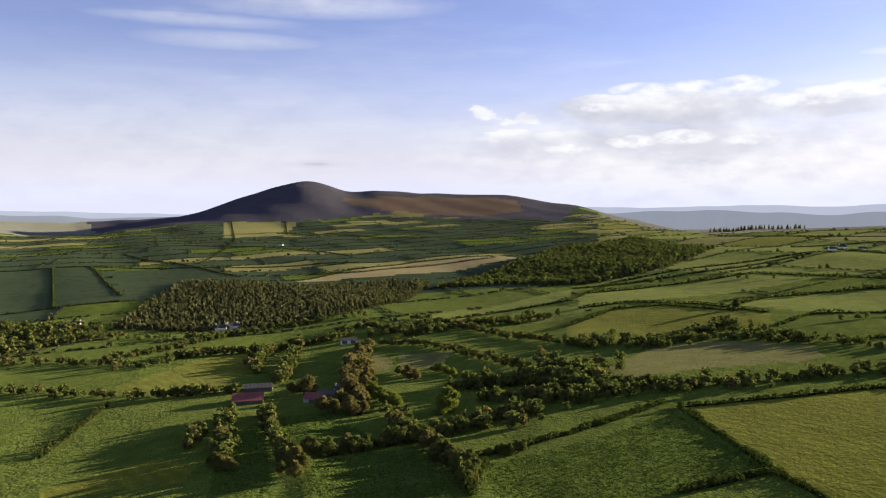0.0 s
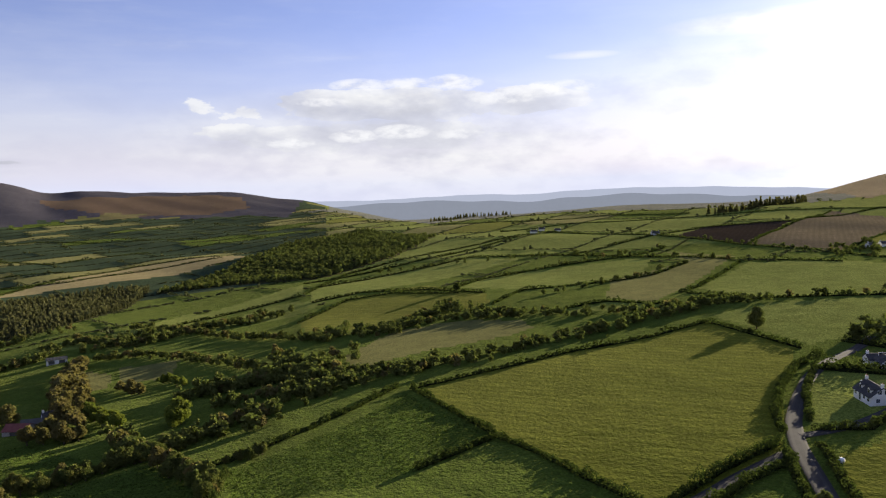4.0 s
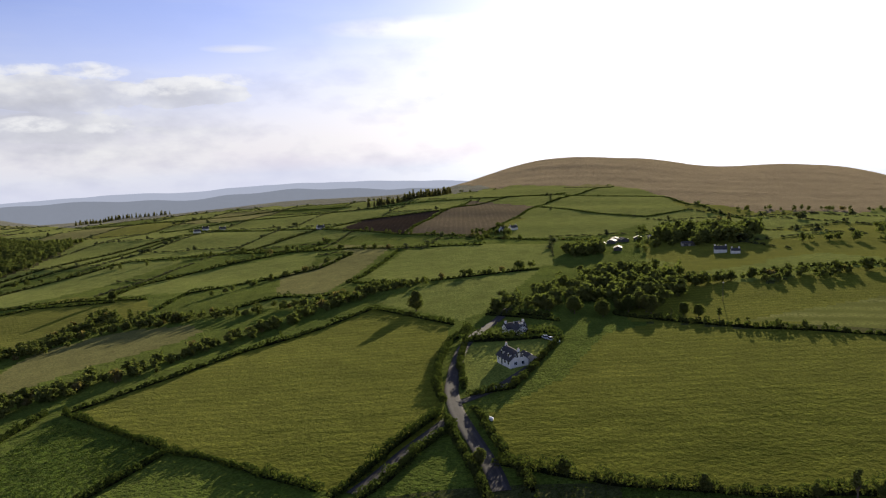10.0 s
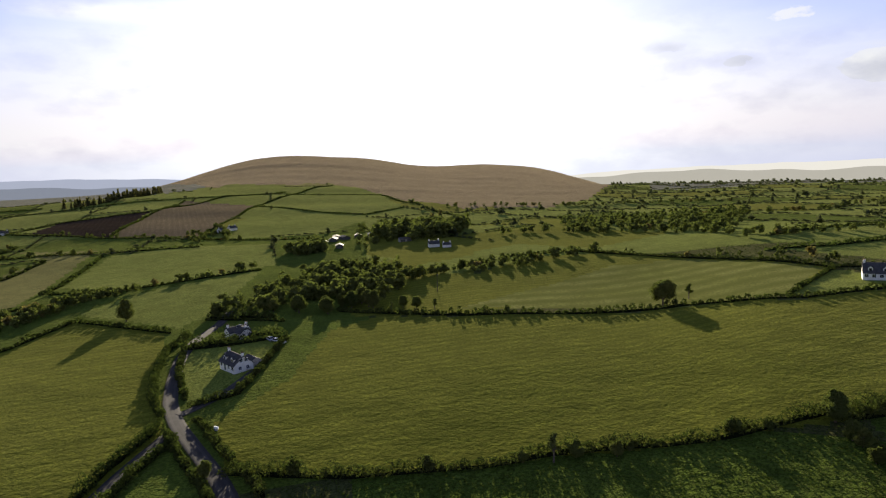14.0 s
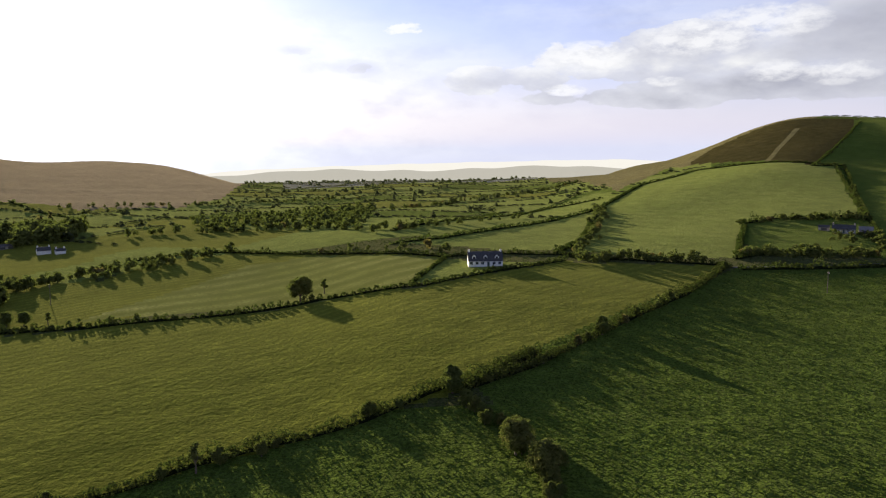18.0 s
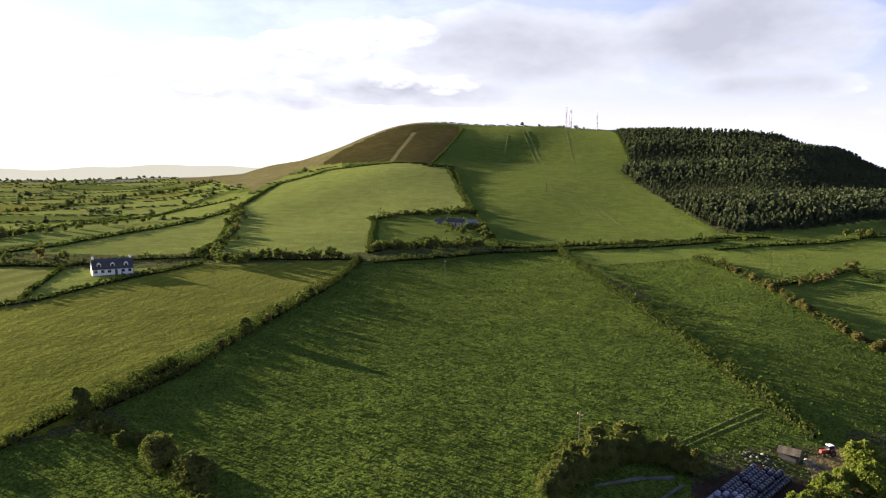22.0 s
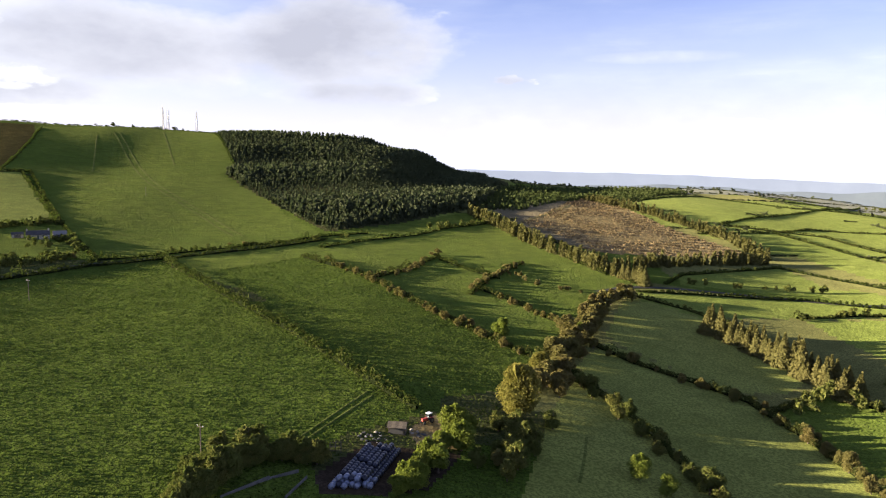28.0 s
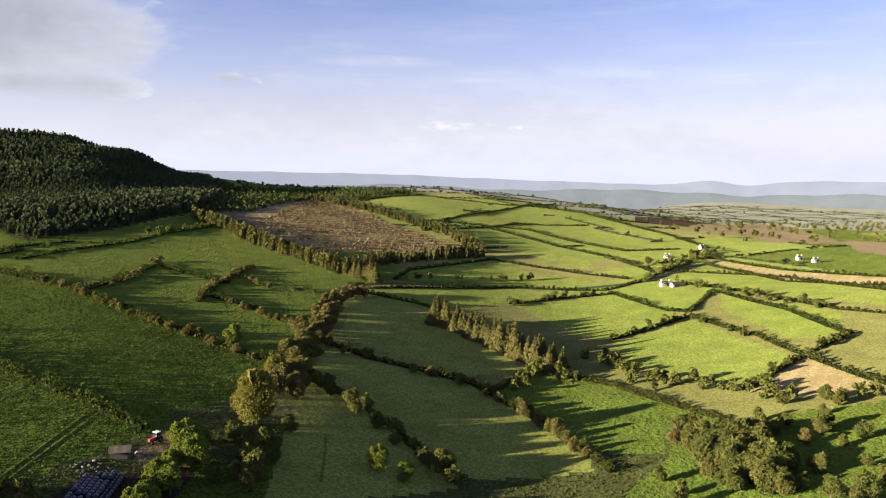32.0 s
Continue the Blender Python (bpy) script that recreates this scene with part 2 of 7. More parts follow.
def grass(name, base, dry, rows=None, tuft=0.35, rough_land=0.0, swath=0.06, lines=0.5, bloom=0.03):
    """Pasture: broad patches, tufts, and the lines left by mowing along a bearing."""
    def build(t, co):
        patch = noise_node(t, co, 0.012, 4, 0.6)
        mid = noise_node(t, co, 0.09, 4, 0.6)
        fine = noise_node(t, co, 1.25, 3, 0.7)
        c = mix(t, ramp(t, patch, (0.35, 0.0), (0.7, 1.0)), base, dry)
        c = mix(t, math_node(t, "MULTIPLY", ramp(t, mid, (0.42, 0.0), (0.64, 1.0)), 0.6), c, tuple(v * 0.6 for v in base))
        c = mix(t, math_node(t, "MULTIPLY", ramp(t, fine, (0.44, 0.0), (0.56, 1.0)), 0.75), c, tuple(v * 0.42 for v in base))
        if rough_land:
            c = mix(t, math_node(t, "MULTIPLY", ramp(t, noise_node(t, co, 0.2, 5, 0.7), (0.5, 0.0), (0.62, 1.0)), rough_land), c, (0.075, 0.06, 0.022))
        if rows is not None:
            w = t.nodes.new("ShaderNodeTexWave")
            w.inputs["Scale"].default_value, w.inputs["Distortion"].default_value, w.inputs["Detail"].default_value = swath, 1.2, 2.0
            w.inputs["Detail Scale"].default_value = 0.6
            t.links.new(turned(t, co, rows), w.inputs["Vector"])
            c = mix(t, math_node(t, "MULTIPLY", w.outputs["Fac"], lines), c, tuple(v * 0.55 for v in base))
        return c
    m = surface(name, build, 1.0, 0, 1, 0, 0.0)
    t = m.node_tree
    # fine blades catch low light at a shallow angle; strong warm sheen imitates haze
    sheen = t.nodes["Principled BSDF"].inputs
    sheen["Sheen Weight"].default_value, sheen["Sheen Roughness"].default_value, sheen["Sheen Tint"].default_value = bloom, 0.45, (1.0, 0.92, 0.5, 1) if bloom < 0.06 else (1.0, 0.80, 0.58, 1)
    co = t.nodes.new("ShaderNodeTexCoord").outputs["Object"]
    h = math_node(t, "ADD", noise_node(t, co, 0.55, 3, 0.7), math_node(t, "MULTIPLY", noise_node(t, co, 0.07, 3, 0.5), 1.6))
    b = t.nodes.new("ShaderNodeBump")
    b.inputs["Strength"].default_value, b.inputs["Distance"].default_value = 1.0, tuft
    t.links.new(h, b.inputs["Height"])
    t.links.new(b.outputs[0], t.nodes["Principled BSDF"].inputs["Normal"])
    return m


def leaves(name, tones, dark=0.6, through_light=0.22):
    """Foliage: tone by the tree, and by the clump within it."""
    def build(t, co):
        info = t.nodes.new("ShaderNodeObjectInfo").outputs["Random"]
        island = t.nodes.new("ShaderNodeNewGeometry").outputs["Random Per Island"]
        n = len(tones)
        c = ramp(t, info, *[(k / max(1, n - 1), v) for k, v in enumerate(tones)])
        c = mix(t, math_node(t, "MULTIPLY", island, 0.75), c, tuple(v * dark for v in tones[n // 2]))
        return mix(t, math_node(t, "MULTIPLY", ramp(t, noise_node(t, co, 0.5, 2, 0.6), (0.45, 0.0), (0.7, 1.0)), 0.4), c, tones[-1])
    m = surface(name, build, 0.88, 0, 1, 0, 0.0)
    p = m.node_tree.nodes["Principled BSDF"]
    t = m.node_tree
    tr = t.nodes.new("ShaderNodeBsdfTranslucent")
    tr.inputs[0].default_value = (tones[0][0] * 1.55, tones[0][1] * 1.6, tones[0][2] * 1.2, 1)
    mx = t.nodes.new("ShaderNodeMixShader")
    mx.inputs[0].default_value = through_light
    t.links.new(p.outputs[0], mx.inputs[1])
    t.links.new(tr.outputs[0], mx.inputs[2])
    t.links.new(mx.outputs[0], t.nodes["Material Output"].inputs[0])
    return m


def mottled(name, a, b, scale, rough=0.85, bump=0.02, spec=0.2):
    return surface(name, lambda t, co: mix(t, ramp(t, noise_node(t, co, scale, 5, 0.6), (0.35, 0.0), (0.65, 1.0)), a, b), rough, bump, scale * 3, 0, spec)


GRASS_BANK = grass("rough_bank_grass", (0.060, 0.074, 0.022), (0.095, 0.092, 0.032), tuft=0.5)
GRASS_LUSH = grass("lush_pasture", (0.100, 0.150, 0.020), (0.140, 0.178, 0.026), rows=40, swath=0.03, lines=0.3, tuft=1.1)
GRASS_MOWN = grass("mown_meadow", (0.160, 0.180, 0.018), (0.204, 0.212, 0.026), rows=-37, lines=0.7, tuft=0.5)
GRASS_STRIPED = grass("striped_aftermath", (0.150, 0.182, 0.026), (0.270, 0.272, 0.085), rows=-30, tuft=0.22, swath=0.021, lines=0.85)
GRASS_DEEP = grass("tussocky_pasture", (0.076, 0.124, 0.016), (0.108, 0.148, 0.020), tuft=1.9)
GRASS_OLIVE = grass("olive_pasture", (0.152, 0.156, 0.046), (0.190, 0.184, 0.056), tuft=0.25)
GRASS_BRIGHT = grass("bright_pasture", (0.160, 0.208, 0.034), (0.203, 0.240, 0.046), tuft=0.45)
# far pasture with distance haze and cloud shade put into its colour
GRASS_HAZED = grass("hazed_far_pasture", (0.050, 0.078, 0.040), (0.070, 0.096, 0.050), tuft=0.3, bloom=0.004)
STRAW = grass("pale_stubble", (0.30, 0.235, 0.110), (0.36, 0.28, 0.14), rows=30, tuft=0.2)
PLOUGHED = grass("ploughed_soil", (0.060, 0.045, 0.030), (0.080, 0.058, 0.038), rows=48, tuft=0.3, bloom=0.0)
TILLED = grass("harrowed_soil", (0.170, 0.128, 0.080), (0.205, 0.150, 0.100), rows=48, tuft=0.2, bloom=0.015)
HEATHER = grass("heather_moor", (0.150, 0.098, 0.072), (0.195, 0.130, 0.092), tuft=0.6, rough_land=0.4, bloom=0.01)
BRACKEN = grass("bracken_and_gorse", (0.058, 0.052, 0.018), (0.095, 0.076, 0.026), tuft=0.9, rough_land=0.6, bloom=0.005)
# lifted base and warm sheen stand in for sunlit haze over the moor
MOOR_DARK = grass("dark_moor", (0.116, 0.104, 0.052), (0.164, 0.142, 0.076), tuft=0.8, rough_land=0.3, bloom=0.10)
BRASH = grass("felled_brash", (0.300, 0.215, 0.095), (0.380, 0.290, 0.140), rows=20, swath=0.045, lines=0.4, tuft=0.7, rough_land=0.45)
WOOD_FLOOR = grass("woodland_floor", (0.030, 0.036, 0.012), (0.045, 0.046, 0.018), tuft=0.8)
# the haze over the far plain is painted in: pale grey-blue base
FAR_PLAIN = grass("hazed_farmland", (0.150, 0.165, 0.150), (0.205, 0.212, 0.190), tuft=0.5, bloom=0.04)
DRY_HILL = grass("dry_hill_grass", (0.165, 0.145, 0.058), (0.235, 0.200, 0.092), tuft=0.5, rough_land=0.6, bloom=0.02)
# heather's own dark tone, with bluish distance haze mixed into the colour
DUSK_HEATH = grass("hazy_dark_heather", (0.082, 0.078, 0.094), (0.108, 0.098, 0.110), tuft=0.8, bloom=0.005)
GRASS_DULL = grass("close_grazed_pasture", (0.202, 0.228, 0.050), (0.242, 0.256, 0.062), tuft=0.2)
GROUND_MATERIALS = [GRASS_BANK, GRASS_LUSH, GRASS_MOWN, GRASS_STRIPED, GRASS_DEEP, GRASS_OLIVE, GRASS_BRIGHT, GRASS_HAZED, STRAW, PLOUGHED,
                    TILLED, HEATHER, BRACKEN, MOOR_DARK, BRASH, WOOD_FLOOR, FAR_PLAIN, DRY_HILL, DUSK_HEATH, GRASS_DULL]

# ---------------------------------------------------------------- the lie of the land
RADII = (0, 150, 300, 500, 800, 1200, 1700, 2500, 3500, 4950)
RELIEF = {
    -60: (0, -8, -22, -36, -48, -55, -60, -60, -40, -95),
    -35: (0, -10, -24, -38, -50, -55, -58, -55, -40, -95),
    -26: (0, -9, -23, -37, -47, -53, -54, -64, -115, -95),
    -22.5: (0, -8, -22, -36, -46, -52, -52, -52, -77, -95),
    -19: (0, -8, -21, -35, -44, -50, -50, -40, -37, -95),
    -15: (0, -7, -20, -34, -42, -48, -48, -37, 44, -95),
    -13: (0, -7, -20, -34, -42, -47, -47, -35, 81, -95),
    -10.6: (0, -6, -19, -33, -41, -46, -46, -33, 113, -95),
    -9: (0, -6, -19, -32, -40, -45, -45, -32, 97, -95),
    -7.5: (0, -6, -19, -31, -39, -44, -44, -31, 66, -95),
    -5: (0, -6, -18, -30, -38, -43, -43, -29, 70, -95),
    -1.5: (0, -5, -17, -28, -36, -40, -40, -26, 55, -95),
    2: (0, -4, -16, -26, -34, -36, -38, -24, 49, -95),
    5.6: (0, -4, -14, -24, -30, -31, -33, -21, 41, -116),
    8: (0, -4, -12, -22, -27, -27, -29, -19, 12, -148),
    10.4: (0, -3, -11, -19, -24, -23, -25, -17, -7, -179),
    12: (0, -3, -10, -18, -22, -20, -22, -16, -40, -200),
    22: (0, -2, -6, -10, -10, -5, -18, -100, -160, -260),
    35: (0, 0, -2, -4, 0, 10, 2, -70, -140, -260),
    47: (0, 2, 2, 2, 6, 20, 14, -8, -90, -200),
    54: (0, 3, 5, 4, 6, 20, 38, 75, 40, -95),
    61: (0, 4, 6, 6, 6, 14, 30, 71, 50, -95),
    68: (0, 4, 8, 8, 6, 8, 14, 22, 14, -95),
    72: (0, 4, 9, 9, 6, 5, 6, 24, 16, -95),
    76: (0, 5, 9, 10, 6, 2, 0, 2, -10, -95),
    80: (0, 5, 9, 11, 6, 0, -4, -46, -80, -200),
    84: (0, 5, 10, 13, 6, -2, -8, -50, -150, -260),
    93: (0, 7, 16, 20, 8, 0, -6, -50, -150, -280),
    104: (0, 8, 17, 20, 14, 6, 0, -50, -150, -280),
    112: (0, 8, 16, 22, 36, 42, 16, 0, 0, -95),
    121: (0, 8, 14, 22, 52, 107, 60, 0, 0, -95),
    128: (0, 7, 12, 20, 50, 110, 90, 0, 0, -95),
    137: (0, 6, 10, 18, 47, 105, 86, 0, -20, -95),
    149: (0, 4, 7, 15, 42, 88, 58, -20, -40, -95),
    156: (0, 2, 4, 13, 31, 44, 18, -40, -50, -95),
    164: (0, 0, 0, 9, 24, 24, 0, -90, -160, -280),
    174: (0, -4, -7, 3, 17, 23, -2, -90, -180, -300),
    184: (0, -5, -10, -2, 8, 6, -24, -110, -200, -300),
    194: (0, -2, -5, 3, 3, -16, -42, -62, -110, -300),
    204: (0, 3, 4, 9, 3, -18, -48, -66, -110, -300),
    220: (0, 8, 16, 22, 14, -10, -45, -66, -110, -300),
}


def hermite(values, at, xs):
    """Catmull-Rom through values (rows along the first axis) at the places xs."""
    xs, values = np.asarray(xs, float), np.asarray(values, float)
    i = np.clip(np.searchsorted(xs, at, side="right") - 1, 0, len(xs) - 2)
    h = xs[i + 1] - xs[i]
    u = np.clip((at - xs[i]) / h, 0, 1)
    slope = np.gradient(values, xs)
    u2, u3 = u * u, u * u * u
    return ((2 * u3 - 3 * u2 + 1) * values[i] + (u3 - 2 * u2 + u) * h * slope[i]
            + (3 * u2 - 2 * u3) * values[i + 1] + (u3 - u2) * h * slope[i + 1])


def height_grid():
    bearings = sorted(RELIEF)
    table = np.array([RELIEF[b] for b in bearings], float)
    bearings = np.array(bearings + [bearings[0] + 360], float)
    table = np.vstack([table, table[:1]])
    lr = np.log(np.array(RADII) + 60.0)
    fine_r = np.linspace(lr[0], lr[-1], 260)
    mid = np.array([hermite(row, fine_r, lr) for row in table])
    fine_b = np.linspace(bearings[0], bearings[-1], 1441)
    return fine_b, fine_r, np.array([hermite(mid[:, k], fine_b, bearings) for k in range(len(fine_r))]).T


GRID_B, GRID_R, GRID_Z = height_grid()


def lie(x, y):
    """Height of the ground, for arrays."""
    x, y = np.asarray(x, float), np.asarray(y, float)
    b = (np.degrees(np.arctan2(x, y)) + 60.0) % 360.0 - 60.0
    r = np.log(np.hypot(x, y) + 60.0)
    fb = (b - GRID_B[0]) / (GRID_B[1] - GRID_B[0])
    fr = np.clip((r - GRID_R[0]) / (GRID_R[1] - GRID_R[0]), 0, len(GRID_R) - 1.001)
    ib, ir = np.clip(fb.astype(int), 0, len(GRID_B) - 2), fr.astype(int)
    ub, ur = fb - ib, fr - ir
    z = (GRID_Z[ib, ir] * (1 - ub) * (1 - ur) + GRID_Z[ib + 1, ir] * ub * (1 - ur)
         + GRID_Z[ib, ir + 1] * (1 - ub) * ur + GRID_Z[ib + 1, ir + 1] * ub * ur)
    far = np.clip(np.hypot(x, y) / 900.0, 0, 1)
    return z + far * (2.2 * np.sin(x * 0.011 + 1.3) * np.sin(y * 0.013) + 1.2 * np.sin(x * 0.031 + y * 0.017)) + 0.25 * np.sin(x * 0.06) * np.sin(y * 0.05 + 1)


def ground_z(x, y):
    return float(lie(np.array([x]), np.array([y]))[0])


def inside(poly, x, y):
    """Which of the points lie in the polygon."""
    p = np.array(poly, float)
    hit = np.zeros(len(x), bool)
    for (x0, y0), (x1, y1) in zip(p, np.roll(p, -1, 0)):
        if y0 != y1:
            hit ^= ((y0 > y) != (y1 > y)) & (x < (x1 - x0) * (y - y0) / (y1 - y0) + x0)
    return hit


def link_mesh(name, verts, faces, materials, indices=None, smooth=False):
    """A mesh object from arrays; faces is a 2-D array with one corner count."""
    verts, faces = np.asarray(verts, np.float32), np.asarray(faces, np.int32)
    me = bpy.data.meshes.new(name)
    me.vertices.add(len(verts))
    me.vertices.foreach_set("co", verts.ravel())
    n, k = faces.shape
    me.loops.add(n * k)
    me.loops.foreach_set("vertex_index", faces.ravel())
    me.polygons.add(n)
    me.polygons.foreach_set("loop_start", np.arange(0, n * k, k, dtype=np.int32))
    for m in materials:
        me.materials.append(m)
    if indices is not None:
        me.polygons.foreach_set("material_index", np.asarray(indices, np.int32))
    me.polygons.foreach_set("use_smooth", np.full(n, smooth))
    me.update(calc_edges=True)
    return me


BANK, LUSH, MOWN, STRIPED, DEEP, OLIVE, BRIGHT, BLUE, PALE, SOIL, TILTH, HEATH, FERN, MOOR, FELLED, WOOD, PLAIN, DRY, DUSK, DULL = range(20)
# bearings from, to, size of a field, turn, kinds of ground
FAR_PATCHWORK = (
    # BLUE fields carry haze and cloud shade in their colour
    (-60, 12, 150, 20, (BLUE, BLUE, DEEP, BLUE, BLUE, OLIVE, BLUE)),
    (12, 62, 170, 35, (BRIGHT, MOWN, LUSH, OLIVE, BRIGHT)),
    (62, 116, 140, 60, (BRIGHT, BRIGHT, MOWN, LUSH, BRIGHT)),
    (116, 152, 200, 40, (LUSH, DEEP)),
    (152, 225, 170, 25, (LUSH, OLIVE, BRIGHT, LUSH, BRIGHT, OLIVE)),
)
# bearings from, to, nearest, farthest, kind of ground
LAND_COVER = (
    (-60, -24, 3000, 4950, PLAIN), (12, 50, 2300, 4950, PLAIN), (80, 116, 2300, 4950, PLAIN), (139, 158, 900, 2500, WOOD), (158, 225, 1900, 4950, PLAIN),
)
# kind of ground, and its lower edge on the hills by bearing and distance
HILL_FEET = (
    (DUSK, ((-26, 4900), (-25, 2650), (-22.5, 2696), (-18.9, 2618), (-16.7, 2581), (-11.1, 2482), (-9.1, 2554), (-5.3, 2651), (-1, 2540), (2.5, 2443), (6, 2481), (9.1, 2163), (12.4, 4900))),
    (MOOR, ((45.5, 4900), (46.6, 2300), (48.5, 1900), (50.4, 1455), (56.4, 1414), (59.6, 1452), (64.4, 1092), (69.2, 884), (76.6, 907), (79.5, 1100), (81, 1600), (82, 4900))),
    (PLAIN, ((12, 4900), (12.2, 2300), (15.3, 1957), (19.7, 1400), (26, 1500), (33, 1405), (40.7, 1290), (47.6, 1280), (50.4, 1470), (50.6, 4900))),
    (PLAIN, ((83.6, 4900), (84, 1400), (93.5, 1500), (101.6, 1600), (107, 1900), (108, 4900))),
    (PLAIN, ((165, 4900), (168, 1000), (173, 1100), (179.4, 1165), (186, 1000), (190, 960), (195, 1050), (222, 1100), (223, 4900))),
    (DRY, ((103, 4900), (104.2, 1500), (109.4, 745), (113, 940), (118, 870), (122, 1000), (124, 1300), (125.4, 4900))),
)
